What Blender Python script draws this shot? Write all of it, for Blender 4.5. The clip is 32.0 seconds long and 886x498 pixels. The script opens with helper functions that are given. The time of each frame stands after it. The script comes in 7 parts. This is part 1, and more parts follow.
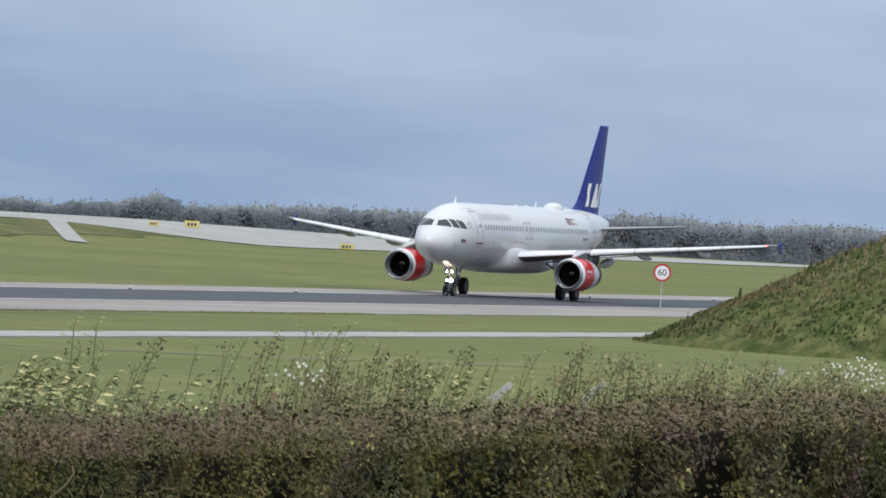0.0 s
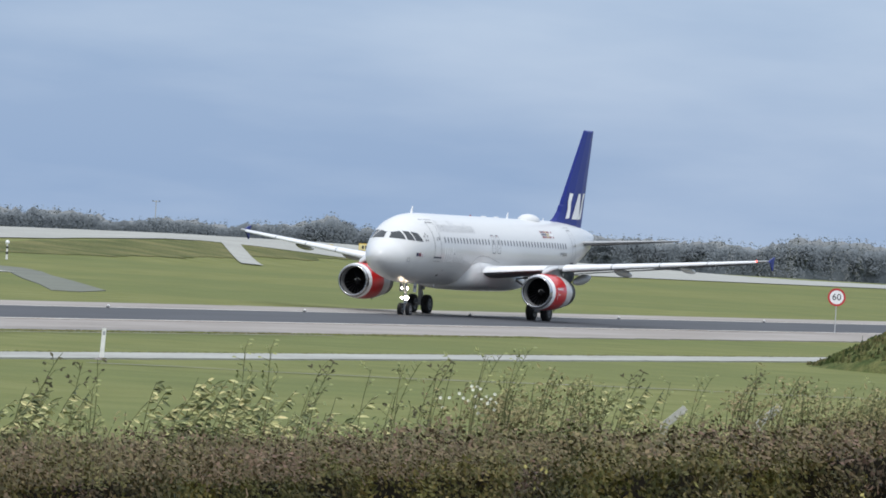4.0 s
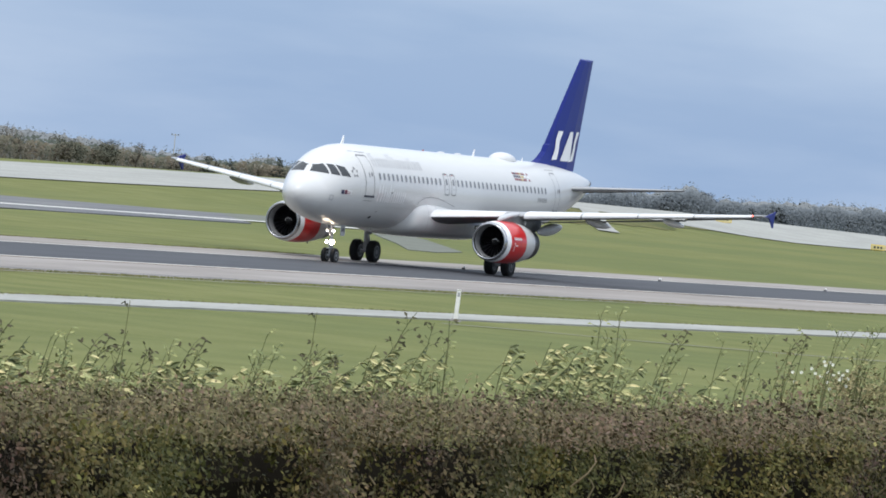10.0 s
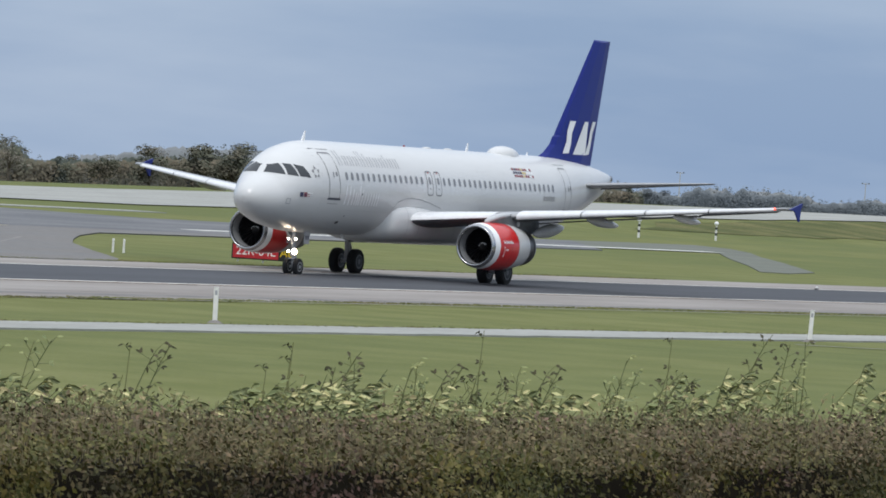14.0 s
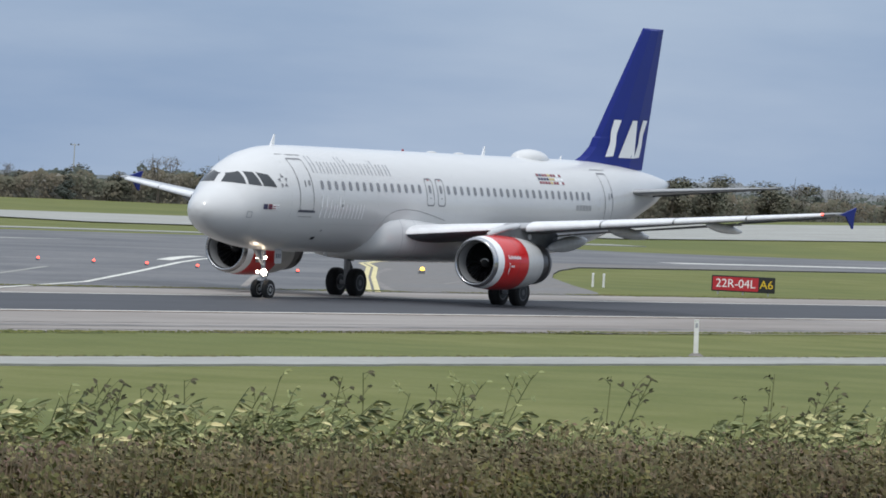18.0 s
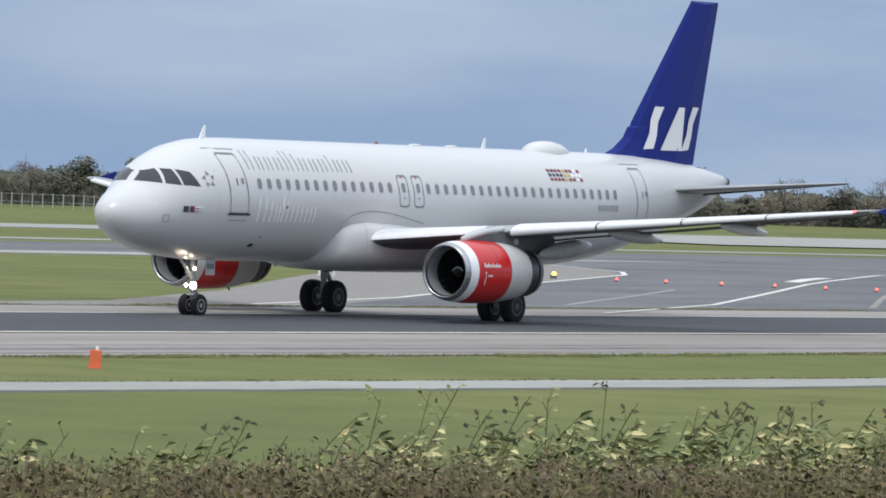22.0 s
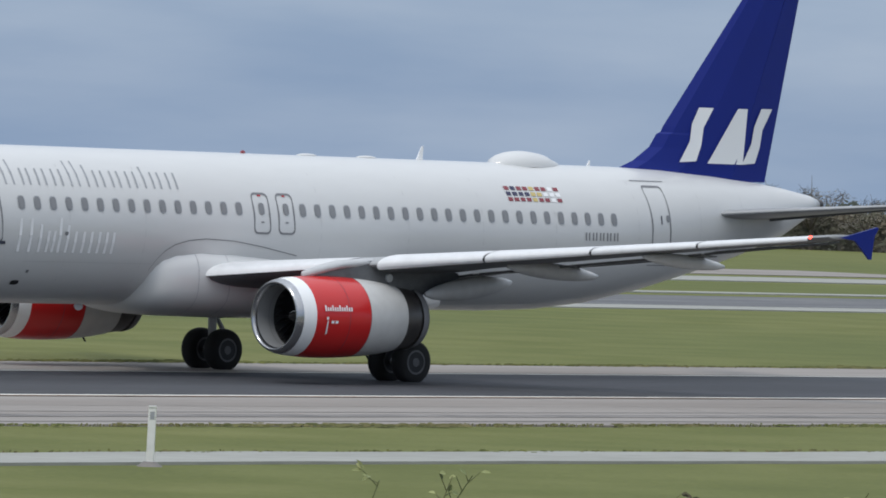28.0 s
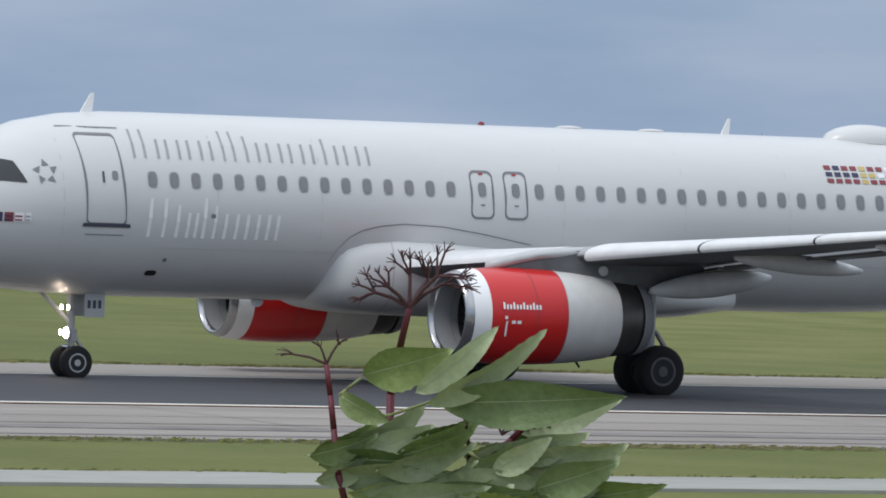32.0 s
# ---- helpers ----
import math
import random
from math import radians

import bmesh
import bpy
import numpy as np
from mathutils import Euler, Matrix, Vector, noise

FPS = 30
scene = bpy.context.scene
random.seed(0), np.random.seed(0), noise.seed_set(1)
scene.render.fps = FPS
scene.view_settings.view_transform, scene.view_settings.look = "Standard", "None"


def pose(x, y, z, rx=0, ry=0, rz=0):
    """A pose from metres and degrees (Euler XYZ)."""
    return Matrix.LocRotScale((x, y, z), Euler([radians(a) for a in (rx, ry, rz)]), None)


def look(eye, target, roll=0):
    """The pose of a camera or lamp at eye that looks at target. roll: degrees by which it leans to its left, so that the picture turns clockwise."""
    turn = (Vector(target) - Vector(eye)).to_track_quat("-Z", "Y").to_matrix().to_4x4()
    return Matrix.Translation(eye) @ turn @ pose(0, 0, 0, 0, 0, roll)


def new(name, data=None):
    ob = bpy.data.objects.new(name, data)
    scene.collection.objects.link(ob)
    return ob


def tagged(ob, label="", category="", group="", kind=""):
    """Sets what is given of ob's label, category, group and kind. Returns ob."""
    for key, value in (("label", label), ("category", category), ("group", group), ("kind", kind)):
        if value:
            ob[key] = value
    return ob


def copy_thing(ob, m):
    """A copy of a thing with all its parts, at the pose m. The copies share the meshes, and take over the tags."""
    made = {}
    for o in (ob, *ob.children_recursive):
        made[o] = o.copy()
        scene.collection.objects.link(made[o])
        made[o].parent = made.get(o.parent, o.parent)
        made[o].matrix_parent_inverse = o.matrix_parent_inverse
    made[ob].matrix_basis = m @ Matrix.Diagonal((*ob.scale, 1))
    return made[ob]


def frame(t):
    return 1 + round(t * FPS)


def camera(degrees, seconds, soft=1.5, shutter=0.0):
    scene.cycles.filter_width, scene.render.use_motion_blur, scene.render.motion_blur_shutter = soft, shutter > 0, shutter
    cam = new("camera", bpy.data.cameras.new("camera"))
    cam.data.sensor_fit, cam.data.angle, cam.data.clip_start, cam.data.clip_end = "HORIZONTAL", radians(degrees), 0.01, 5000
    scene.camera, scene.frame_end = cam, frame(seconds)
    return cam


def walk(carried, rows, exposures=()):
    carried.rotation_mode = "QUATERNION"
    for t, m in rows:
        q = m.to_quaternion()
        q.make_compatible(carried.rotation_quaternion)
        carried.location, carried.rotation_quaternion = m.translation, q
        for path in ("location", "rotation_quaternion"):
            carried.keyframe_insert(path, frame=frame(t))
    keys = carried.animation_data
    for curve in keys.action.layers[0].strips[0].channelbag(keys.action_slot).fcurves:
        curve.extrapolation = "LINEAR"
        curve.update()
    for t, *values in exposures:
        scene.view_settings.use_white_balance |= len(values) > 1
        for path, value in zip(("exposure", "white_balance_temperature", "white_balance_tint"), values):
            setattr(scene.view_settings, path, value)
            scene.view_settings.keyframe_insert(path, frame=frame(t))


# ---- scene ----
EYE = (0.0, 0.0, 5.637)


def aim(yaw, pitch, roll):
    """The camera's pose on the viewing bank: yaw to the left of +y, pitch up, roll to its left."""
    return pose(*EYE, 90 + pitch, 0, yaw) @ pose(0, 0, 0, 0, 0, roll)


cam = camera(7.33, 32.0, soft=1.75)
EXPOSURES = [(0, 0.06), (1, 0.15), (2, 0.24), (5, 0.1), (7, 0.07), (9, 0.3), (10, 0.27), (11, 0.02), (13, -0.02), (16, -0.09), (17, -0.11), (19, 0.0), (20, -0.08), (22, 0.05), (23, -0.05), (24, -0.18), (28, -0.22), (30, -0.03), (31, -0.15), (32, -0.17)]
walk(cam, [
    (0, aim(-71.366, -0.346, 3.249)), (0.5, aim(-71.196, -0.438, 3.139)), (1, aim(-70.983, -0.527, 2.960)), (1.5, aim(-70.822, -0.600, 2.919)),
    (2, aim(-70.646, -0.514, 2.943)), (2.5, aim(-70.423, -0.397, 2.942)), (4.5, aim(-69.787, -0.247, 3.544)), (5, aim(-69.540, -0.369, 3.464)),
    (5.5, aim(-69.259, -0.382, 3.516)), (6, aim(-68.922, -0.444, 3.347)), (6.5, aim(-68.629, -0.505, 3.364)), (7, aim(-68.477, -0.622, 3.499)),
    (7.5, aim(-68.327, -0.708, 3.693)), (8, aim(-68.143, -0.788, 3.942)), (8.5, aim(-67.857, -0.888, 4.341)), (9, aim(-67.680, -0.984, 4.929)),
    (9.5, aim(-67.319, -0.970, 5.404)), (10, aim(-66.987, -0.734, 5.563)), (10.5, aim(-66.624, -0.531, 5.834)), (11, aim(-66.233, -0.340, 5.369)),
    (11.5, aim(-65.786, -0.183, 5.246)), (12, aim(-65.363, -0.230, 4.919)), (12.5, aim(-64.984, -0.463, 4.604)), (13, aim(-64.610, -0.685, 4.331)),
    (13.5, aim(-64.351, -0.807, 4.107)), (15.5, aim(-62.690, -0.264, 3.340)), (16, aim(-62.052, -0.273, 3.242)), (16.5, aim(-61.448, -0.358, 3.225)),
    (17, aim(-60.940, -0.510, 3.166)), (17.5, aim(-60.502, -0.654, 3.043)), (18, aim(-60.087, -0.719, 2.873)), (18.5, aim(-59.721, -0.702, 2.792)),
    (19, aim(-59.327, -0.635, 2.715)), (19.5, aim(-58.843, -0.631, 2.569)), (20, aim(-58.145, -0.666, 2.240)), (20.5, aim(-57.329, -0.598, 2.392)),
    (21, aim(-56.461, -0.678, 2.392)), (21.5, aim(-55.638, -0.707, 2.311)), (22, aim(-54.886, -0.762, 2.226)), (22.5, aim(-54.093, -0.743, 2.019)),
    (23, aim(-53.340, -0.657, 2.065)), (23.5, aim(-52.551, -0.561, 2.070)), (24, aim(-51.632, -0.472, 2.157)), (24.5, aim(-50.638, -0.447, 2.206)),
    (26.5, aim(-46.389, -0.594, 2.301)), (27, aim(-45.264, -0.599, 2.106)), (27.5, aim(-44.116, -0.561, 1.948)), (28, aim(-43.145, -0.624, 1.998)),
    (28.5, aim(-42.251, -0.704, 2.050)), (29, aim(-41.276, -0.742, 2.083)), (29.5, aim(-39.980, -0.723, 2.161)), (30, aim(-38.272, -0.688, 2.152)),
    (30.5, aim(-36.315, -0.698, 2.320)), (31, aim(-33.850, -0.736, 2.475)), (31.5, aim(-31.142, -0.825, 2.382)), (32, aim(-28.245, -0.908, 2.100)),
], exposures=EXPOSURES)

# ---- sky and sun: broken overcast, soft sun high behind the viewer ----
def build_world():
    world = bpy.data.worlds.new("sky")
    scene.world = world
    world.use_nodes = True
    nt = world.node_tree
    nt.nodes.clear()
    out = nt.nodes.new("ShaderNodeOutputWorld")
    sky = nt.nodes.new("ShaderNodeTexSky")
    sky.sky_type, sky.sun_disc = "NISHITA", False
    sky.sun_elevation, sky.sun_rotation = radians(38), radians(200)
    blue = nt.nodes.new("ShaderNodeBackground")
    blue.inputs["Strength"].default_value = 0.02
    nt.links.new(sky.outputs[0], blue.inputs["Color"])
    coord = nt.nodes.new("ShaderNodeTexCoord")
    stretch = nt.nodes.new("ShaderNodeMapping")
    stretch.inputs["Scale"].default_value = (11.0, 11.0, 55.0)
    nt.links.new(coord.outputs["Generated"], stretch.inputs["Vector"])
    cloud = nt.nodes.new("ShaderNodeTexNoise")
    cloud.inputs["Scale"].default_value = 1.0
    cloud.inputs["Detail"].default_value = 7.0
    cloud.inputs["Roughness"].default_value = 0.5
    nt.links.new(stretch.outputs[0], cloud.inputs["Vector"])
    ramp = nt.nodes.new("ShaderNodeValToRGB")
    ramp.color_ramp.elements[0].position, ramp.color_ramp.elements[0].color = 0.36, (0.205, 0.312, 0.508, 1)
    ramp.color_ramp.elements[1].position, ramp.color_ramp.elements[1].color = 0.68, (0.335, 0.432, 0.60, 1)
    nt.links.new(cloud.outputs["Fac"], ramp.inputs["Fac"])
    # an overcast sky is about three times as bright overhead as at the horizon
    sep = nt.nodes.new("ShaderNodeSeparateXYZ")
    nt.links.new(coord.outputs["Generated"], sep.inputs[0])
    rise = nt.nodes.new("ShaderNodeMapRange")
    rise.inputs["From Min"].default_value, rise.inputs["From Max"].default_value = 0.05, 1.0
    rise.inputs["To Min"].default_value, rise.inputs["To Max"].default_value = 1.0, 3.2
    nt.links.new(sep.outputs["Z"], rise.inputs["Value"])
    # the deck is white overhead and turns blue-grey towards the horizon
    pale = nt.nodes.new("ShaderNodeMapRange")
    pale.inputs["From Min"].default_value, pale.inputs["From Max"].default_value = 0.06, 0.4
    nt.links.new(sep.outputs["Z"], pale.inputs["Value"])
    blend = nt.nodes.new("ShaderNodeMix")
    blend.data_type = "RGBA"
    blend.inputs[7].default_value = (0.418, 0.455, 0.505, 1)
    nt.links.new(pale.outputs[0], blend.inputs[0])
    nt.links.new(ramp.outputs["Color"], blend.inputs[6])
    deck = nt.nodes.new("ShaderNodeBackground")
    nt.links.new(blend.outputs[2], deck.inputs["Color"])
    nt.links.new(rise.outputs[0], deck.inputs["Strength"])
    both = nt.nodes.new("ShaderNodeAddShader")
    nt.links.new(blue.outputs[0], both.inputs[0])
    nt.links.new(deck.outputs[0], both.inputs[1])
    nt.links.new(both.outputs[0], out.inputs["Surface"])


build_world()
sun = new("sun", bpy.data.lights.new("sun", "SUN"))
sun.data.energy, sun.data.angle, sun.data.color = 1.35, radians(14), (1.0, 0.965, 0.92)
sun.matrix_basis = look((-84, -14, 116), (0, 0, 0))


# ---- materials ----
def material(name, base, rough=0.6, metal=0.0, vary=0.0, scale=1.0, fine=0.0, bump=0.0, second=None, stretch=(1, 1, 1),
             per_object=0.0, per_island=0.0, glow=None, glow_strength=0.0, coat=0.0, third=None, third_scale=0.1, spec=0.5):
    """A procedural surface: base colour broken up at two scales, optional relief, and a tint per piece."""
    m = bpy.data.materials.new(name)
    m.use_nodes = True
    nt = m.node_tree
    bsdf = nt.nodes["Principled BSDF"]
    bsdf.inputs["Roughness"].default_value, bsdf.inputs["Metallic"].default_value = rough, metal
    bsdf.inputs["Coat Weight"].default_value = coat
    bsdf.inputs["Specular IOR Level"].default_value = spec
    base = (*base, 1)
    bsdf.inputs["Base Color"].default_value = base
    if vary or bump or second or per_object or per_island or third:
        coord = nt.nodes.new("ShaderNodeTexCoord")
        mapping = nt.nodes.new("ShaderNodeMapping")
        mapping.inputs["Scale"].default_value = stretch
        nt.links.new(coord.outputs["Object"], mapping.inputs["Vector"])

        def noise_at(s, detail=4.0):
            n = nt.nodes.new("ShaderNodeTexNoise")
            n.inputs["Scale"].default_value, n.inputs["Detail"].default_value = s, detail
            nt.links.new(mapping.outputs[0], n.inputs["Vector"])
            return n.outputs["Fac"]

        def mix(fac, a, b, mode="MIX"):
            x = nt.nodes.new("ShaderNodeMix")
            x.data_type, x.blend_type = "RGBA", mode
            for slot, value in ((0, fac), (6, a), (7, b)):
                if hasattr(value, "links"):
                    nt.links.new(value, x.inputs[slot])
                else:
                    x.inputs[slot].default_value = value
            return x.outputs[2]

        def spread(value, lo, hi, a=0.3, b=0.7):
            r = nt.nodes.new("ShaderNodeMapRange")
            for slot, v in zip(("From Min", "From Max", "To Min", "To Max"), (a, b, lo, hi)):
                r.inputs[slot].default_value = v
            nt.links.new(value, r.inputs["Value"])
            return r.outputs[0]

        broad = noise_at(scale)
        color = base
        if second:
            color = mix(spread(broad, 0, 1, 0.38, 0.62), base, (*second, 1))
        if third:
            color = mix(spread(noise_at(third_scale, 3.0), 0, 1, 0.42, 0.62), color, (*third, 1))
        if vary:
            g = spread(broad, 1 - vary, 1 + vary)
            v = nt.nodes.new("ShaderNodeCombineColor")
            for k in range(3):
                nt.links.new(g, v.inputs[k])
            color = mix(1.0, color, v.outputs[0], "MULTIPLY")
        if fine:
            g = spread(noise_at(fine), 1 - max(vary, 0.015), 1 + max(vary, 0.015))
            v = nt.nodes.new("ShaderNodeCombineColor")
            for k in range(3):
                nt.links.new(g, v.inputs[k])
            color = mix(1.0, color, v.outputs[0], "MULTIPLY")
        for amount, node, slot in ((per_object, "ShaderNodeObjectInfo", "Random"), (per_island, "ShaderNodeNewGeometry", "Random Per Island")):
            if amount:
                r = nt.nodes.new(node)
                h = nt.nodes.new("ShaderNodeHueSaturation")
                nt.links.new(spread(r.outputs[slot], 1 - amount, 1 + amount, 0, 1), h.inputs["Value"])
                nt.links.new(spread(r.outputs[slot], 0.5 + 0.07 * amount, 0.5 - 0.05 * amount, 0, 1), h.inputs["Hue"])
                if hasattr(color, "links"):
                    nt.links.new(color, h.inputs["Color"])
                else:
                    h.inputs["Color"].default_value = color
                color = h.outputs[0]
        if hasattr(color, "links"):
            nt.links.new(color, bsdf.inputs["Base Color"])
        if bump:
            b = nt.nodes.new("ShaderNodeBump")
            b.inputs["Strength"].default_value, b.inputs["Distance"].default_value = bump, 0.05
            nt.links.new(noise_at(fine or scale * 6), b.inputs["Height"])
            nt.links.new(b.outputs[0], bsdf.inputs["Normal"])
    if glow:
        bsdf.inputs["Emission Color"].default_value, bsdf.inputs["Emission Strength"].default_value = (*glow, 1), glow_strength
    return m


M = {
    "grass": material("mown_grass", (0.13, 0.142, 0.04), 0.9, vary=0.1, scale=0.25, fine=5.0, bump=0.25, second=(0.148, 0.153, 0.052),
                      third=(0.114, 0.13, 0.04), third_scale=0.02, spec=0.15),
    "fringe": material("rough_verge_grass", (0.105, 0.113, 0.038), 0.9, per_island=0.35, second=(0.11, 0.1, 0.045), scale=0.3, spec=0.1),
    "bank_grass": material("rough_bank_grass", (0.065, 0.088, 0.026), 0.95, vary=0.3, scale=1.2, fine=9.0, bump=0.8, second=(0.1, 0.102, 0.038), spec=0.1),
    "asphalt": material("dark_asphalt", (0.05, 0.051, 0.057), 0.75, vary=0.15, scale=0.3, fine=6.0, stretch=(0.15, 1, 1), spec=0.3),
    "asphalt_worn": material("worn_asphalt", (0.11, 0.112, 0.118), 0.75, vary=0.18, scale=0.2, fine=5.0, second=(0.135, 0.133, 0.133), stretch=(0.3, 1, 1), spec=0.3),
    "shoulder": material("weathered_concrete", (0.248, 0.222, 0.2), 0.85, vary=0.05, scale=0.25, fine=4.0, stretch=(0.2, 1, 1), second=(0.284, 0.26, 0.238), spec=0.25),
    "exit_concrete": material("stained_exit_concrete", (0.185, 0.172, 0.16), 0.85, vary=0.14, scale=0.25, fine=4.0, stretch=(0.3, 1, 1), second=(0.15, 0.145, 0.14), spec=0.25),
    "fillet": material("pale_fillet_concrete", (0.25, 0.228, 0.208), 0.85, vary=0.14, scale=0.25, fine=4.0, stretch=(0.3, 1, 1), second=(0.215, 0.2, 0.185), spec=0.25),
    "slope": material("coarse_slope_grass", (0.088, 0.1, 0.034), 0.95, vary=0.25, scale=0.15, fine=3.0, second=(0.118, 0.112, 0.045), spec=0.1),
    "road": material("pale_concrete_road", (0.308, 0.307, 0.28), 0.85, vary=0.1, scale=0.3, fine=4.0, stretch=(0.3, 1, 1), spec=0.25),
    "asphalt_pale": material("faded_grey_asphalt", (0.132, 0.138, 0.11), 0.8, vary=0.12, scale=0.2, fine=4.0, stretch=(0.3, 1, 1), spec=0.25),
    "pylon": material("dark_pylon_grey", (0.11, 0.113, 0.118), 0.5, vary=0.12, scale=1.5, fine=5.0),
    "crack": material("bitumen_joint", (0.175, 0.16, 0.148), 0.8, vary=0.3, scale=0.6),
    "line_white": material("worn_white_paint", (0.62, 0.61, 0.55), 0.7, vary=0.2, scale=1.5),
    "rust": material("rusty_stain_line", (0.2, 0.1, 0.05), 0.8, vary=0.25, scale=0.8),
    "hedge_dry": material("dry_shoot", (0.215, 0.168, 0.102), 0.8, per_island=0.45, spec=0.15),
    "line_yellow": material("worn_yellow_paint", (0.6, 0.52, 0.26), 0.7, vary=0.2, scale=1.5),
    "paint": material("white_aircraft_paint", (0.60, 0.60, 0.592), 0.3, vary=0.008, scale=0.35, fine=2.2, stretch=(0.4, 1, 1.6), coat=0.25),
    "paint_grey": material("grey_aircraft_paint", (0.46, 0.465, 0.47), 0.4, vary=0.06, scale=0.8, fine=4.0, coat=0.1),
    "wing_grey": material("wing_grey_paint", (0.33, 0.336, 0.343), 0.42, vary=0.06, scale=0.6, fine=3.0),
    # darker copy of wing_grey with the underside's shade in its colour
    "wing_under": material("wing_shade_grey", (0.12, 0.124, 0.13), 0.5, vary=0.08, scale=0.8, fine=4.0),
    "blue": material("deep_blue_paint", (0.005, 0.016, 0.19), 0.35, vary=0.04, scale=0.5, spec=0.25),
    "red": material("bright_red_paint", (0.56, 0.014, 0.014), 0.3, vary=0.05, scale=0.8, coat=0.3, spec=0.4),
    "mark_white": material("white_marking", (0.82, 0.82, 0.82), 0.4),
    "mark_grey": material("grey_marking", (0.33, 0.34, 0.36), 0.45),
    "rim_pale": material("worn_rim_metal", (0.11, 0.11, 0.115), 0.4, metal=0.4, vary=0.1, scale=8.0),
    "cowl_white": material("aft_cowl_paint", (0.58, 0.575, 0.56), 0.35, vary=0.04, scale=1.2, fine=4.0, coat=0.1),
    "flag_red": material("faded_red_tile", (0.24, 0.04, 0.055), 0.5),
    "flag_yellow": material("faded_yellow_tile", (0.55, 0.43, 0.16), 0.5),
    "flag_blue": material("faded_navy_tile", (0.035, 0.035, 0.085), 0.5),
    "mark_dark": material("dark_marking", (0.06, 0.065, 0.09), 0.5),
    "joint": material("panel_joint", (0.5, 0.5, 0.5), 0.5),
    "seam": material("seam_grey", (0.2, 0.2, 0.21), 0.5),
    "glass": material("dark_cockpit_glass", (0.02, 0.024, 0.028), 0.06, spec=0.6),
    "cabin_glass": material("cabin_window", (0.215, 0.218, 0.226), 0.12, spec=0.5),
    "slat": material("pale_slat_paint", (0.68, 0.685, 0.69), 0.38, vary=0.04, scale=1.0, fine=4.0),
    "wheel_pale": material("silver_wheel_metal", (0.5, 0.5, 0.5), 0.4, metal=0.5, vary=0.1, scale=8.0),
    "fan_shade": material("inlet_painted_shade", (0.012, 0.012, 0.013), 0.7),
    "metal": material("bare_metal_lip", (0.42, 0.42, 0.43), 0.24, metal=1.0, vary=0.06, scale=3.0),
    "metal_dark": material("heat_stained_metal", (0.13, 0.12, 0.115), 0.4, metal=0.8, vary=0.2, scale=2.0),
    "duct": material("inlet_lining", (0.25, 0.255, 0.26), 0.5, vary=0.06, scale=2.0),
    "fan": material("fan_blade_titanium", (0.03, 0.03, 0.033), 0.4, metal=0.6),
    "strut": material("gear_strut_paint", (0.45, 0.45, 0.46), 0.4, vary=0.1, scale=4.0),
    "tyre": material("tyre_rubber", (0.013, 0.013, 0.014), 0.85, vary=0.15, scale=5.0),
    "rim": material("wheel_rim", (0.026, 0.026, 0.028), 0.45, metal=0.5, vary=0.1, scale=8.0),
    "lamp_on": material("lit_lamp", (1, 1, 1), 0.3, glow=(1.0, 0.82, 0.62), glow_strength=34.0),
    "red_lamp": material("lit_red_lamp", (0.6, 0.05, 0.04), 0.3, glow=(1.0, 0.08, 0.05), glow_strength=5.0),
    "yellow": material("yellow_enamel", (0.75, 0.5, 0.02), 0.45, vary=0.06, scale=3.0),
    "sign_red": material("red_sign_face", (0.45, 0.02, 0.03), 0.45),
    "black": material("black_enamel", (0.015, 0.015, 0.016), 0.5),
    "orange": material("faded_orange_plastic", (0.75, 0.16, 0.06), 0.55, vary=0.08, scale=4.0),
    "post": material("white_plastic_post", (0.74, 0.73, 0.7), 0.5, vary=0.08, scale=4.0),
    "grey_post": material("weathered_grey_wood", (0.4, 0.39, 0.36), 0.8, vary=0.2, scale=12.0),
    "hedge": material("hedge_leaf", (0.078, 0.08, 0.025), 0.7, per_island=0.55, second=(0.092, 0.058, 0.046), scale=0.8, third=(0.125, 0.108, 0.03), third_scale=1.9, stretch=(1, 1, 0.55), spec=0.25),
    "hedge_top": material("hedge_tip", (0.132, 0.108, 0.054), 0.75, per_island=0.5, second=(0.122, 0.083, 0.058), scale=1.3, third=(0.116, 0.11, 0.04), third_scale=2.8, spec=0.2),
    # near black: the shade between the leaves is in this colour
    "hedge_core": material("hedge_painted_shade", (0.012, 0.01, 0.007), 0.95, vary=0.3, scale=9.0, spec=0.02),
    "weed": material("weed_leaf", (0.25, 0.27, 0.115), 0.65, per_island=0.45, spec=0.3),
    "weed_pale": material("pale_leaf_underside", (0.36, 0.36, 0.165), 0.6, per_island=0.75, spec=0.3),
    "weed_dry": material("dry_seed_head", (0.09, 0.085, 0.05), 0.85, per_island=0.4, spec=0.1),
    "stem": material("weed_stem", (0.12, 0.125, 0.055), 0.8, per_island=0.3, spec=0.2),
    "flower": material("white_petal", (0.7, 0.7, 0.6), 0.7),
    "elder": material("elder_leaf", (0.33, 0.395, 0.18), 0.5, vary=0.1, scale=45.0, fine=160.0, bump=0.12, per_object=0.4, spec=0.45),
    "elder_stem": material("burgundy_stem", (0.11, 0.013, 0.026), 0.55, vary=0.15, scale=30.0),
    "elder_twig": material("bare_umbel_twig", (0.06, 0.02, 0.022), 0.7),
    "bark": material("tree_bark", (0.09, 0.075, 0.06), 0.9, vary=0.2, scale=3.0),
    "far_leaf": material("autumn_foliage", (0.112, 0.116, 0.086), 0.9, per_island=0.12, second=(0.144, 0.122, 0.09), scale=0.35, spec=0.05),
    "far_dark": material("dark_evergreen_foliage", (0.084, 0.096, 0.082), 0.9, per_island=0.1, spec=0.05),
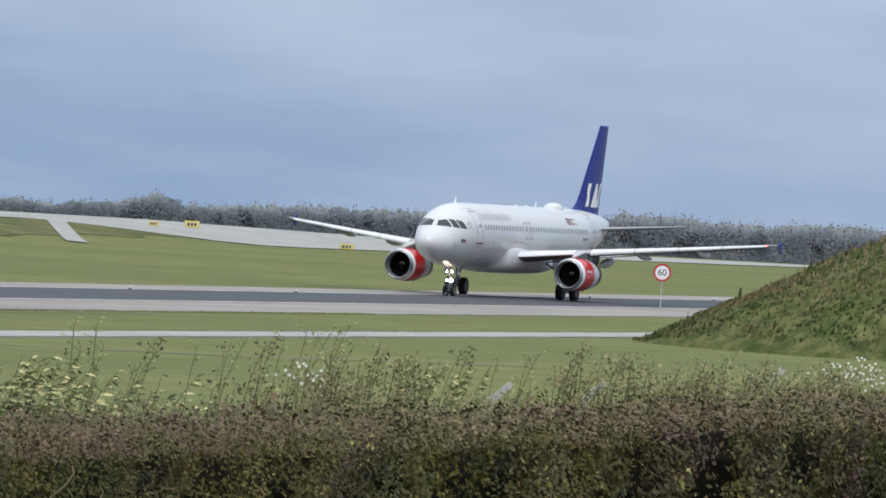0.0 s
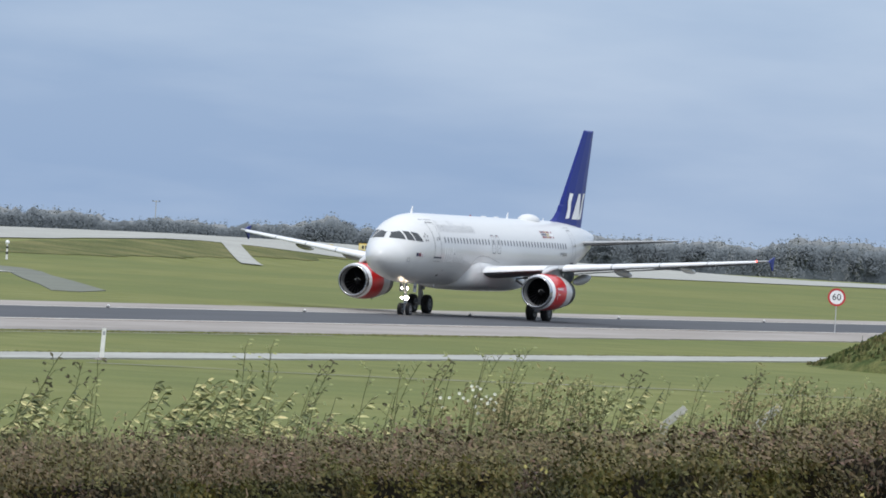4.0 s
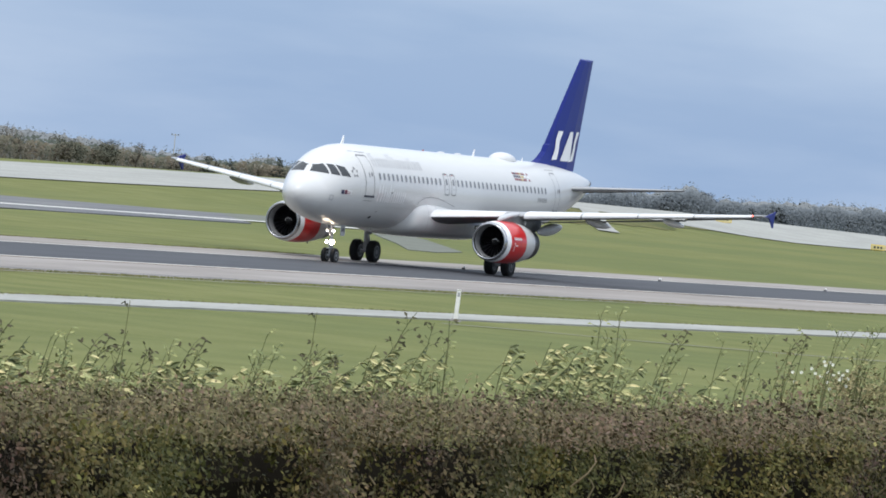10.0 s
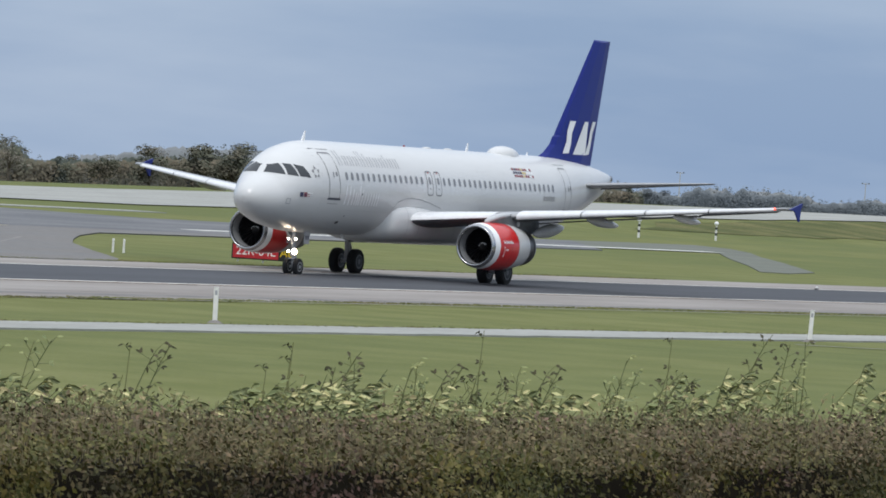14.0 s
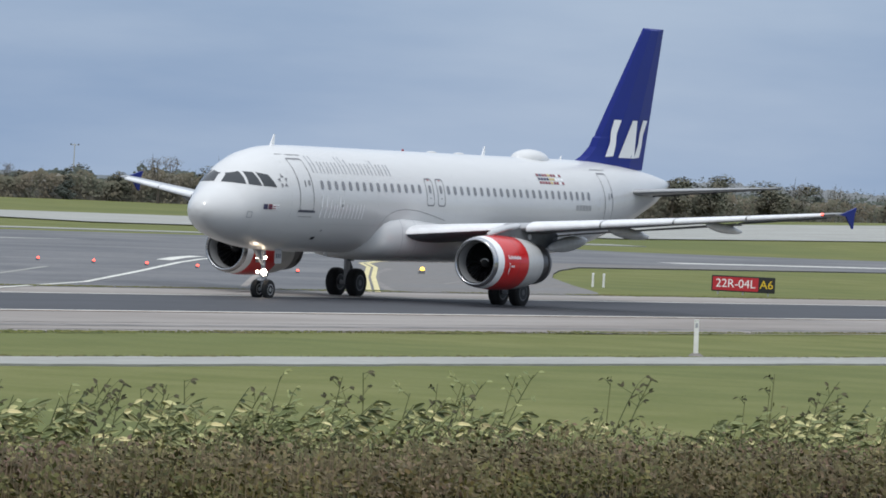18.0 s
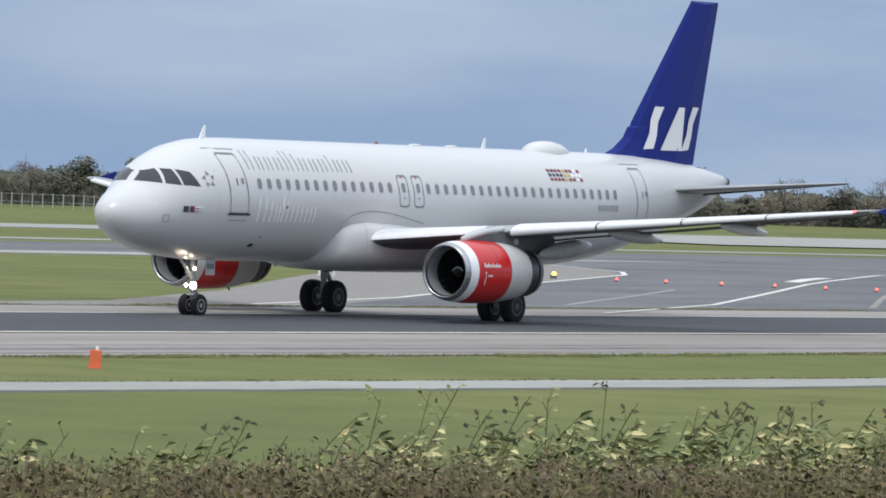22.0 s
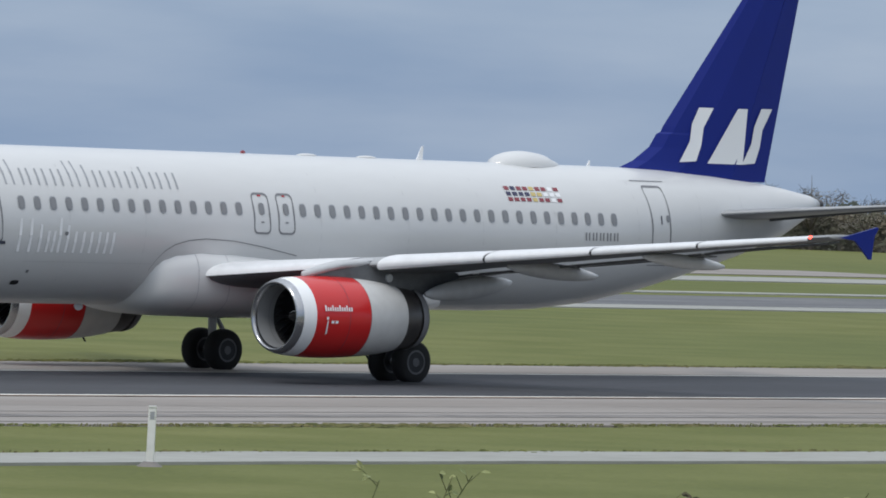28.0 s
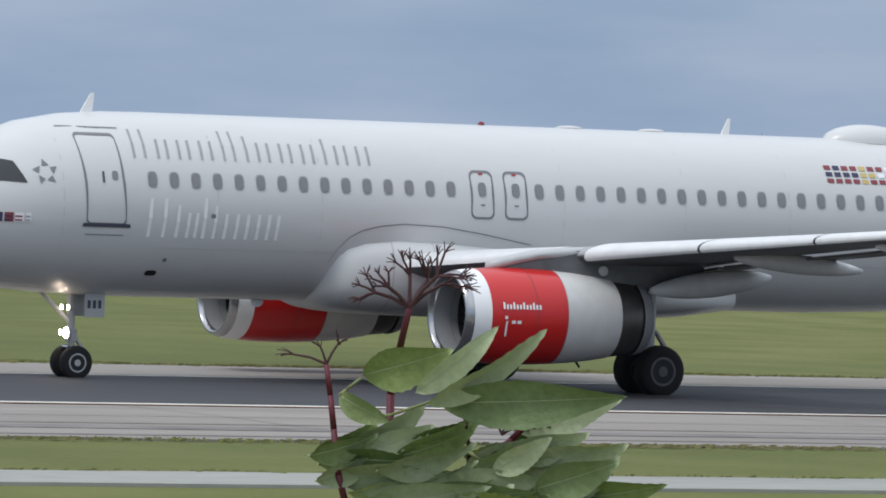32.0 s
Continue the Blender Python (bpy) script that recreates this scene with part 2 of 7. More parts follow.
    "far_twig": material("bare_twig_mass", (0.175, 0.166, 0.145), 0.9, per_island=0.1, second=(0.19, 0.168, 0.13), scale=0.3, spec=0.05),
    # distance haze is put into these two foliage colours as blue-grey
    "hazed_wood": material("hazed_plantation", (0.15, 0.168, 0.182), 0.9, per_island=0.02, spec=0.05),
    "hazed_poplar": material("hazed_half_bare_poplar", (0.2, 0.212, 0.22), 0.9, per_island=0.02, second=(0.185, 0.195, 0.2), scale=0.2, spec=0.05),
    "shed_wall": material("weathered_grey_render", (0.25, 0.225, 0.205), 0.85, vary=0.15, scale=1.2, fine=6.0),
    "shed": material("grey_sheet_metal", (0.27, 0.29, 0.31), 0.6, vary=0.1, scale=1.5),
    "brick": material("far_brick", (0.3, 0.12, 0.08), 0.85, vary=0.15, scale=2.0),
    "slate": material("dark_slate", (0.06, 0.07, 0.075), 0.7, vary=0.1, scale=1.0),
    "pane": material("dark_window_pane", (0.04, 0.045, 0.05), 0.1),
}


# ---- mesh helpers ----
def mesh_of(name, verts, faces, mats, smooth=False, slots=None, normals=None):
    me = bpy.data.meshes.new(name)
    me.from_pydata([tuple(v) for v in verts], [], [tuple(f) for f in faces])
    for m in mats if isinstance(mats, (list, tuple)) else [mats]:
        me.materials.append(m)
    if slots is not None:
        me.polygons.foreach_set("material_index", slots)
    if smooth:
        me.polygons.foreach_set("use_smooth", [True] * len(me.polygons))
    me.update()
    if normals is not None:
        # foliage takes its shading from the mass that it belongs to
        me.polygons.foreach_set("use_smooth", [True] * len(me.polygons))
        me.normals_split_custom_set_from_vertices(normals)
    return me


def leaf_sheets(p, a, b, s, flat, lean, soft=0.6):
    """Four-cornered leaves at p along a and b, wound and shaded towards their mass's normals: vertices, faces, normals."""
    n = len(p)
    lean = lean / np.linalg.norm(lean, axis=1, keepdims=True)
    g = lean + 0.45 * b  # each leaf lies near its mass's surface, tilted at random
    g /= np.linalg.norm(g, axis=1, keepdims=True)
    a = a - g * (a * g).sum(1, keepdims=True)
    a /= np.linalg.norm(a, axis=1, keepdims=True) + 1e-6
    b = np.cross(g, a)
    v = np.stack([p - a * s, p - b * s * flat, p + a * s, p + b * s * flat], 1).reshape(-1, 3)
    lean = soft * lean + (1 - soft) * g
    lean /= np.linalg.norm(lean, axis=1, keepdims=True)
    return v.tolist(), np.arange(4 * n).reshape(-1, 4).tolist(), np.repeat(lean, 4, axis=0).tolist()


def part(name, bm, mat, parent=None, label="", smooth=False):
    """Link a bmesh, or a mesh, as one object under a thing or a part."""
    if isinstance(bm, bmesh.types.BMesh):
        bmesh.ops.recalc_face_normals(bm, faces=bm.faces)
        me = bpy.data.meshes.new(name)
        bm.to_mesh(me)
        bm.free()
        me.materials.append(mat)
        if smooth:
            me.polygons.foreach_set("use_smooth", [True] * len(me.polygons))
    else:
        me = bm
    ob = new(name, me)
    if parent:
        ob.parent = parent
    if label:
        tagged(ob, label)
    return ob


def box_bm(x0, x1, y0, y1, z0, z1, bevel=0.0, bm=None):
    bm = bm or bmesh.new()
    made = bmesh.ops.create_cube(bm, size=1.0)["verts"]
    bmesh.ops.transform(bm, matrix=Matrix.Translation(((x0 + x1) / 2, (y0 + y1) / 2, (z0 + z1) / 2)) @ Matrix.Diagonal((x1 - x0, y1 - y0, z1 - z0, 1)), verts=made)
    if bevel:
        edges = list({e for v in made for e in v.link_edges})
        bmesh.ops.bevel(bm, geom=edges, offset=bevel, segments=2, affect="EDGES")
    return bm


def tube_bm(a, b, r0, r1=None, n=10, bm=None):
    """A round bar from a to b."""
    bm = bm or bmesh.new()
    a, b = Vector(a), Vector(b)
    turn = (b - a).to_track_quat("Z", "Y").to_matrix().to_4x4()
    bmesh.ops.create_cone(bm, cap_ends=True, segments=n, radius1=r0, radius2=r0 if r1 is None else r1, depth=(b - a).length,
                          matrix=Matrix.Translation((a + b) / 2) @ turn)
    return bm


def rings_bm(rings, close=True, cap=True, bm=None):
    """A skin over rings of points."""
    bm = bm or bmesh.new()
    rows = [[bm.verts.new(p) for p in ring] for ring in rings]
    n = len(rows[0])
    for a, b in zip(rows, rows[1:]):
        for k in range(n if close else n - 1):
            bm.faces.new((a[k], a[(k + 1) % n], b[(k + 1) % n], b[k]))
    if cap and close:
        bm.faces.new(rows[0])
        bm.faces.new(rows[-1])
    return bm


def turned_bm(profile, centre, n=40, cap=False):
    """A surface of revolution about an axis along x: profile rows of (x, radius)."""
    cy, cz = centre
    return rings_bm([[(x, cy + r * math.cos(2 * math.pi * k / n), cz + r * math.sin(2 * math.pi * k / n)) for k in range(n)] for x, r in profile], cap=cap)


def prism_bm(outline, y0, y1, bm=None):
    """An outline in x and z, as thick as from y0 to y1."""
    bm = bm or bmesh.new()
    a = [bm.verts.new((x, y0, z)) for x, z in outline]
    b = [bm.verts.new((x, y1, z)) for x, z in outline]
    bm.faces.new(a)
    bm.faces.new(b[::-1])
    for k in range(len(a)):
        bm.faces.new((a[k], b[k], b[(k + 1) % len(a)], a[(k + 1) % len(a)]))
    return bm


def smooth_step(x, a, b):
    t = min(1.0, max(0.0, (x - a) / (b - a)))
    return t * t * (3 - 2 * t)


def lerp_table(table, x):
    xs = [r[0] for r in table]
    return [float(np.interp(x, xs, [r[k] for r in table])) for k in range(1, len(table[0]))]


# ---- ground: viewing bank, flat airfield, low embankment under the far runway ----
def ridge_foot(x):
    """Where the runway's embankment starts to rise; it draws back along the field."""
    return float(np.interp(x, [600, 646, 715, 803], [244, 252, 264, 281]))


def ground_z(x, y):
    near = 4.05 * (1 - smooth_step(y, 13.0, 46.0))
    crest = float(np.interp(x, [500, 560, 600, 640, 700, 745, 784, 823, 900, 960], [0, 0.6, 1.15, 1.68, 2.05, 2.2, 2.03, 1.65, 0.8, 0]))
    foot = ridge_foot(x)
    ridge = crest * smooth_step(y, foot, foot + 24) * (1 - smooth_step(y, 312, 350))
    # past the woods the land falls away gently
    fall = 0.0042 * max(0.0, math.hypot(x, y) - 1000)
    return max(near, ridge) - fall


def build_ground():
    xs = list(np.arange(-300, 1500.1, 20)) + [1800, 2300, 3000, 4200, 6000]
    xs = [-6000, -4000, -2500, -1500, -900, -600, -400] + xs
    ys = [-6000, -3000, -1200, -400, -120, -40, -10] + list(np.arange(0, 60, 3)) + list(np.arange(60, 240, 12)) + list(np.arange(240, 312, 3)) + [318, 326, 334, 342, 350, 360, 460, 600, 900, 1500, 2600, 4200, 6000]
    verts = [(x, y, ground_z(x, y)) for y in ys for x in xs]
    w = len(xs)
    faces = [(j * w + i, j * w + i + 1, (j + 1) * w + i + 1, (j + 1) * w + i) for j in range(len(ys) - 1) for i in range(w - 1)]
    g = new("ground", mesh_of("ground", verts, faces, M["grass"], smooth=True))
    tagged(g, "mown green airfield grass with paler worn patches", "ground", kind="structure")


build_ground()


def strip(name, x0, x1, ya, yb, z, mat, label, category, ragged=0.0, step=4.0, seed=1, bends=(((0, 0),), ((0, 0),))):
    """A paved strip along x whose two edges are slightly ragged where grass creeps in."""
    n = int((x1 - x0) / step)
    verts, faces = [], []
    for k in range(n + 1):
        x = x0 + k * step
        shift = [float(np.interp(x, [r[0] for r in rows], [r[1] for r in rows])) for rows in bends]
        a = ya + shift[0] + ragged * noise.noise((x * 0.35, seed, 0)) + 0.5 * ragged * noise.noise((x * 1.3, seed, 3))
        b = yb + shift[1] + ragged * noise.noise((x * 0.35, seed + 9, 0)) + 0.5 * ragged * noise.noise((x * 1.3, seed + 9, 3))
        za, zb = ground_z(x, ya), ground_z(x, yb)
        verts += [(x, a, za - 0.2), (x, a, za + z), (x, b, zb + z), (x, b, zb - 0.2)]
    for k in range(n):
        i = 4 * k
        for s in range(3):
            faces.append((i + s, i + 4 + s, i + 5 + s, i + 1 + s))
    ob = new(name, mesh_of(name, verts, [f[::-1] for f in faces], mat))
    return tagged(ob, label, category, kind="structure") if label else ob


def sheet(name, outline, z, mat, label="", category="", parent=None):
    """A flat paved area or painted mark with a low edge, from its outline on the ground."""
    bm = bmesh.new()
    top = [bm.verts.new((x, y, ground_z(x, y) + z)) for x, y in outline]
    low = [bm.verts.new((x, y, ground_z(x, y) - 0.1)) for x, y in outline]
    bm.faces.new(top)
    for k in range(len(top)):
        bm.faces.new((top[k], top[(k + 1) % len(top)], low[(k + 1) % len(top)], low[k]))
    ob = part(name, bm, mat, parent)
    return tagged(ob, label, category, kind="structure") if label else ob


def ribbon(name, line, width, z, mat, parent=None, label="", category=""):
    """A painted line or joint along a path on the ground."""
    pts = [Vector((x, y, 0)) for x, y in line]
    left, right = [], []
    for k, p in enumerate(pts):
        d = (pts[min(k + 1, len(pts) - 1)] - pts[max(k - 1, 0)]).normalized()
        s = Vector((-d.y, d.x, 0)) * width / 2
        left.append(p + s)
        right.append(p - s)
    verts = [(p.x, p.y, ground_z(p.x, p.y) + z) for p in left + right]
    n = len(pts)
    ob = new(name, mesh_of(name, verts, [(k + 1, k, n + k, n + k + 1) for k in range(n - 1)], mat))
    if parent:
        ob.parent = parent
    return tagged(ob, label, category, kind="structure") if label else ob


ROAD_BEND = ((90, 2.6), (150, 0))
strip("road_service", -200, 900, 95.3, 98.8, 0.06, M["road"], "narrow pale concrete perimeter road between mown verges", "road", 0.35, 2.0, 3, (ROAD_BEND, ROAD_BEND))
strip("pavement_near_shoulder", -200, 1100, 112.4, 125.8, 0.05, M["shoulder"], "weathered pale concrete taxiway shoulder with grassy edge", "pavement", 0.6, 1.5, 5, (((170, 0), (235, 2.9)), ((0, 0),)))
taxiway = strip("taxiway", -200, 1100, 125.8, 140.4, 0.055, M["asphalt"], "dark asphalt taxiway running the length of the field", "taxiway", 0.03, 10.0, 7)
strip("pavement_far_shoulder", -200, 1100, 140.4, 147.4, 0.05, M["shoulder"], "pale concrete shoulder along the far taxiway edge", "pavement", 0.35, 2.0, 11)
strip("taxiway_far", 204, 420, 221.0, 240.0, 0.06, M["asphalt_worn"], "worn grey asphalt parallel taxiway beyond the grass", "taxiway", 0.3, 4.0, 13)
strip("taxiway_far_edge", 197, 352, 215.5, 221.0, 0.055, M["road"], "pale concrete edge strip of the parallel taxiway", "pavement", 0.3, 4.0, 17)


def build_runway():
    """The runway follows its embankment, and near its end the paving widens down the slope."""
    xs = list(np.arange(420, 1400, 10.0))
    verts, faces, n = [], [], 8
    for x in xs:
        near = max(271.0, ridge_foot(x) + 22) if x < 690 else float(np.interp(x, [690, 745, 900], [280, 270, 262]))
        for k in range(n + 1):
            y = near + (306 - near) * k / n
            verts.append((x, y, ground_z(x, y) + 0.09))
    w = n + 1
    for i in range(len(xs) - 1):
        for k in range(n):
            faces.append((i * w + k, (i + 1) * w + k, (i + 1) * w + k + 1, i * w + k + 1))
    tagged(new("runway", mesh_of("runway", verts, faces, M["road"])), "wide pale concrete runway on a low embankment", "runway", kind="structure")


build_runway()
strip("road_inner", -400, 420, 279.5, 291.5, 0.06, M["road"], "pale inner perimeter road in front of the trees", "road", 0.3, 10.0, 23)
strip("road_verge", 150, 460, 247.0, 250.0, 0.06, M["road"], "narrow pale concrete track across the grass", "road", 0.3, 5.0, 29)
strip("road_apron", -200, 330, 300.0, 318.0, 0.05, M["shoulder"], "pale concrete apron far behind the grass", "pavement", 0.3, 10.0, 31)

# exit connector between the two taxiways, with its pale fillets
sheet("taxiway_exit", [(176, 147.0), (195, 151.5), (217, 163), (251, 184), (284, 203), (310, 216), (352, 222), (415, 228), (470, 218), (430, 197), (386, 193), (344, 189), (330, 182.5), (318, 176.2), (306, 169.6), (297, 164), (289, 159), (281, 153.8), (275, 150), (269.5, 147.0)], 0.064,
      M["asphalt_worn"], "worn grey asphalt exit curving off the taxiway", "taxiway")
sheet("pavement_exit_left", [(172, 147.0), (195, 151.6), (217, 163.2), (251, 184.2), (284, 203.2), (308, 212), (299, 200), (289, 192), (262, 178.5), (240, 167), (221, 157), (208, 150.5), (200, 147.0)], 0.069,
      M["fillet"], "pale concrete fillet on the inner side of the exit", "pavement")
sheet("pavement_exit_right", [(251, 147.0), (280, 165.6), (315, 186.2), (324, 190.5), (346, 196), (385, 196), (386, 193), (344, 189), (330, 182.5), (318, 176.2), (306, 169.6), (297, 164), (289, 159), (281, 153.8), (275, 150), (269.5, 147.0)], 0.069,
      M["exit_concrete"], "pale concrete fillet on the outer side of the exit", "pavement")
exit_marks = tagged(new("exit_marking"), "worn taxi lines painted on the exit asphalt", "road marking", kind="structure")
for y in (-0.62, -0.2):
    ribbon("yellow_line", [(249.5, 147.2 + y), (280, 165.4 + y), (306, 180.6 + y), (316, 187 + y), (324, 190.6 + y * 0.4), (346, 196.2 + y * 0.2)], 0.24, 0.074, M["line_yellow"], exit_marks)
ribbon("edge_line", [(200, 149), (221, 157.4), (240, 167.2), (262, 178.6), (289, 192), (297, 197.5), (307, 209)], 0.3, 0.074, M["line_white"], exit_marks)
ribbon("centre_line", [(214, 143), (236, 152.4), (262, 166.4), (288, 180.6), (300, 186.8), (324, 198.6), (346, 206), (372, 212)], 0.3, 0.0738, M["line_white"], exit_marks)
ribbon("centre_line", [(292, 184), (301, 188.8), (308, 192)], 0.8, 0.0745, M["line_white"], exit_marks)
ribbon("turn_line", [(244, 149.8), (262, 160.4), (289, 176)], 0.3, 0.0735, M["shoulder"], exit_marks)
ribbon("turn_line", [(222.8, 150.7), (232.5, 155.8), (242.6, 160.9), (260.4, 170.3)], 0.28, 0.0735, M["road"], exit_marks)
ribbon("crack", [(254, 148.6), (272, 160), (290, 170.6), (304, 178)], 0.4, 0.073, M["crack"], exit_marks)
ribbon("crack", [(275, 158), (290, 165), (312, 176), (318, 183)], 0.25, 0.073, M["crack"], exit_marks)
taxi_marks = tagged(new("taxiway_marking"), "painted edge line and bitumen joints along the taxiway", "road marking", kind="structure")
ribbon("edge_line", [(-200, 126.15), (980, 126.15)], 0.5, 0.066, M["line_white"], taxi_marks)
ribbon("rust_line", [(-200, 125.75), (980, 125.75)], 0.3, 0.067, M["rust"], taxi_marks)
ribbon("edge_line", [(-200, 140.6), (980, 140.6)], 0.3, 0.064, M["line_white"], taxi_marks)
for k, (y, w) in enumerate(((113.6, 0.25), (116.2, 1.2), (118.0, 0.16), (121.0, 0.07))):
    line = [(x, y + 0.5 * noise.noise((x * 0.05, k, 0)) + 0.18 * noise.noise((x * 0.3, k, 2))) for x in np.arange(-60, 300, 3.0)]
    ribbon("joint", line, w, 0.058 + 0.001 * k, M["crack"], taxi_marks)
for k in range(26):
    x = 60 + 15.0 * k + 3 * noise.noise((k, 7, 0))
    ribbon("joint", [(x, 115.6), (x + 0.4, 121), (x + 0.2, 125.6)], 0.035, 0.0635, M["crack"], taxi_marks)
ribbon("runway_link", [(638.5 + 58.5 * k / 16, 253.5 + 26 * k / 16) for k in range(17)], 2.2, 0.12, M["road"], None, "short pale concrete ramp up to the runway", "road")
sheet("taxiway_stub", [(452, 204.5), (461, 201.9), (432, 188.3), (408, 176.6), (384, 165.4), (385, 163.9), (397, 167.3), (433.4, 185.1), (455, 196), (476.8, 206.3), (470, 207)], 0.05, M["asphalt_pale"], "worn grey asphalt stub beside the far taxiway", "taxiway")
sheet("taxiway_far_end", [(420, 205), (463, 203.5), (478, 207), (492, 214.5), (501, 221.5), (478, 220), (450, 215.5), (420, 213)], 0.055, M["asphalt_pale"], "worn grey end of the parallel taxiway", "taxiway")
ribbon("taxiway_far_kerb", [(380, 202.4), (401, 202.6), (432, 203), (463, 203.2)], 1.8, 0.07, M["line_white"], None, "pale concrete edge of the parallel taxiway", "pavement")
ribbon("grass_track", [(219.5, 93), (222.5, 91), (224, 88), (229, 83.5), (235, 80.5), (239, 78), (241, 75), (246, 72)], 0.45, 0.03, M["crack"], None, "dark muddy rut across the mown verge", "track")


ribbon("paint_patch", [(199.5, 221.2), (205, 221.5), (211.5, 222.0)], 2.2, 0.075, M["line_white"], None, "worn white paint patch on the parallel taxiway", "road marking")


def build_slope():
    """Coarse unmown grass on the face of the runway's embankment."""
    xs = np.arange(566, 772, 2.0)
    verts, faces, n = [], [], 6
    for x in xs:
        foot = ridge_foot(float(x))
        fade = smooth_step(x, 566, 590) * (1 - smooth_step(x, 735, 770))
        lo = foot + 9 + 3.0 * noise.noise((x * 0.05, 1, 0)) + 1.2 * noise.noise((x * 0.3, 2, 0)) + 4 * (1 - fade)
        hi = lo + max(0.3, (20.5 - (lo - foot)) * fade + 1.5 * noise.noise((x * 0.09, 4, 0)) + 0.8 * noise.noise((x * 0.5, 5, 0)))
        for k in range(n + 1):
            y = lo + (hi - lo) * k / n
            verts.append((x, y, ground_z(float(x), y) + 0.05))
    for i in range(len(xs) - 1):
        for k in range(n):
            a = i * (n + 1) + k
            faces.append((a, a + n + 1, a + n + 2, a + 1))
    tagged(new("embankment_grass", mesh_of("embankment_grass", verts, faces, M["slope"], smooth=True)), "darker coarse grass on the embankment's face", "grass", kind="structure")


build_slope()


def build_fringe():
    """Rough tufts where the mower misses the pavement edges."""
    rng = np.random.default_rng(21)
    for name, y0, count, tall in (("verge_tufts", 112.1, 9000, 0.0), ("verge_tufts_far", 147.6, 12000, 0.035), ("road_tufts", 99.0, 3000, 0.0)):
        x, vs = rng.uniform(30, 330, count), []
        for a in x:
            y = y0 + rng.normal() * 0.22 + (float(np.interp(a, (170, 235), (0, 2.9))) if y0 == 112.1 else float(np.interp(a, (90, 150), (2.6, 0))) if y0 == 99.0 else 0.0)
            thick = max(0.15, 0.55 + noise.noise((a * 0.16, y0, 3)) + 0.5 * noise.noise((a * 0.9, y0, 5)))
            w, d, h = rng.uniform(0.03, 0.22) * thick, rng.uniform(0.03, 0.12) * thick, rng.uniform(0.064, 0.076) + tall * thick * rng.uniform(0.2, 1)
            vs += [(a - w, y, h * 0.4), (a + rng.uniform(-0.4, 0.4) * w, y - d, 0.03), (a + w, y, h), (a + rng.uniform(-0.4, 0.4) * w, y + d, h)]
        ob = new(name, mesh_of(name, vs, np.arange(4 * count).reshape(-1, 4).tolist(), M["fringe"]))
        tagged(ob, "rough unmown grass tufts along the pavement edge", "grass", kind="stuff")


build_fringe()


# ---- the airliner: x runs aft from the nose tip, -y is its left side, z is height over the ground ----
TOP = [(0.0, 3.42), (0.06, 3.62), (0.18, 3.78), (0.4, 3.97), (0.8, 4.2), (1.2, 4.38), (1.36, 4.47), (1.7, 4.79), (1.9, 4.94), (2.3, 5.22), (2.8, 5.46), (3.5, 5.72), (4.5, 5.91), (5.5, 5.985),
       (6.5, 6.0), (29.0, 6.0), (31.0, 5.96), (33.0, 5.85), (35.0, 5.68), (36.5, 5.5), (37.2, 5.37), (37.57, 5.26)]
BOTTOM = [(0.0, 3.36), (0.06, 3.14), (0.18, 2.97), (0.4, 2.76), (0.8, 2.53), (1.2, 2.38), (2.0, 2.17), (3.0, 2.02), (4.0, 1.93), (5.5, 1.88), (6.5, 1.87), (24.0, 1.87), (26.0, 1.93), (28.0, 2.14),
          (30.0, 2.5), (32.0, 2.98), (34.0, 3.5), (36.0, 4.15), (37.0, 4.65), (37.57, 4.98)]
SIDE = [(0.0, 0.03), (0.06, 0.27), (0.18, 0.45), (0.4, 0.66), (0.8, 0.93), (1.2, 1.14), (1.6, 1.31), (2.0, 1.46), (3.0, 1.71), (4.0, 1.86), (5.0, 1.94), (6.0, 1.975), (24.0, 1.975), (26.0, 1.94),
        (28.0, 1.83), (30.0, 1.62), (32.0, 1.34), (34.0, 1.0), (36.0, 0.6), (37.0, 0.34), (37.57, 0.16)]


def hull(u):
    """Top, bottom and half-width of the fuselage at u."""
    return lerp_table(TOP, u)[0], lerp_table(BOTTOM, u)[0], lerp_table(SIDE, u)[0]


def skin(u, w, off=0.012, side=-1):
    """The point of the fuselage's skin at u aft and w high, on its left (-1) or right side."""
    t, b, a = hull(u)
    zc, hb = (t + b) / 2, (t - b) / 2
    q = min(1.0, max(-1.0, (w - zc) / hb))
    y = a * math.sqrt(max(0.0, 1 - q * q))
    n = Vector((0, y / (a * a + 1e-6), (w - zc) / (hb * hb))).normalized() if y > 1e-4 else Vector((0, 0, 1 if q > 0 else -1))
    return Vector((u, side * (y + off * n.y), w + off * n.z))


def patch_bm(outline, off=0.012, side=-1, bm=None, cuts=3):
    """A patch that lies on the skin: outline of four (u, w) corners, drawn as a fine grid."""
    bm = bm or bmesh.new()
    (a, b, c, d), n = outline, cuts
    rows = []
    for i in range(n + 1):
        row = []
        for j in range(n + 1):
            s, t = j / n, i / n
            u = (1 - t) * ((1 - s) * a[0] + s * b[0]) + t * ((1 - s) * d[0] + s * c[0])
            w = (1 - t) * ((1 - s) * a[1] + s * b[1]) + t * ((1 - s) * d[1] + s * c[1])
            row.append(bm.verts.new(skin(u, w, off, side)))
        rows.append(row)
    for i in range(n):
        for j in range(n):
            bm.faces.new((rows[i][j], rows[i][j + 1], rows[i + 1][j + 1], rows[i + 1][j]))
    return bm


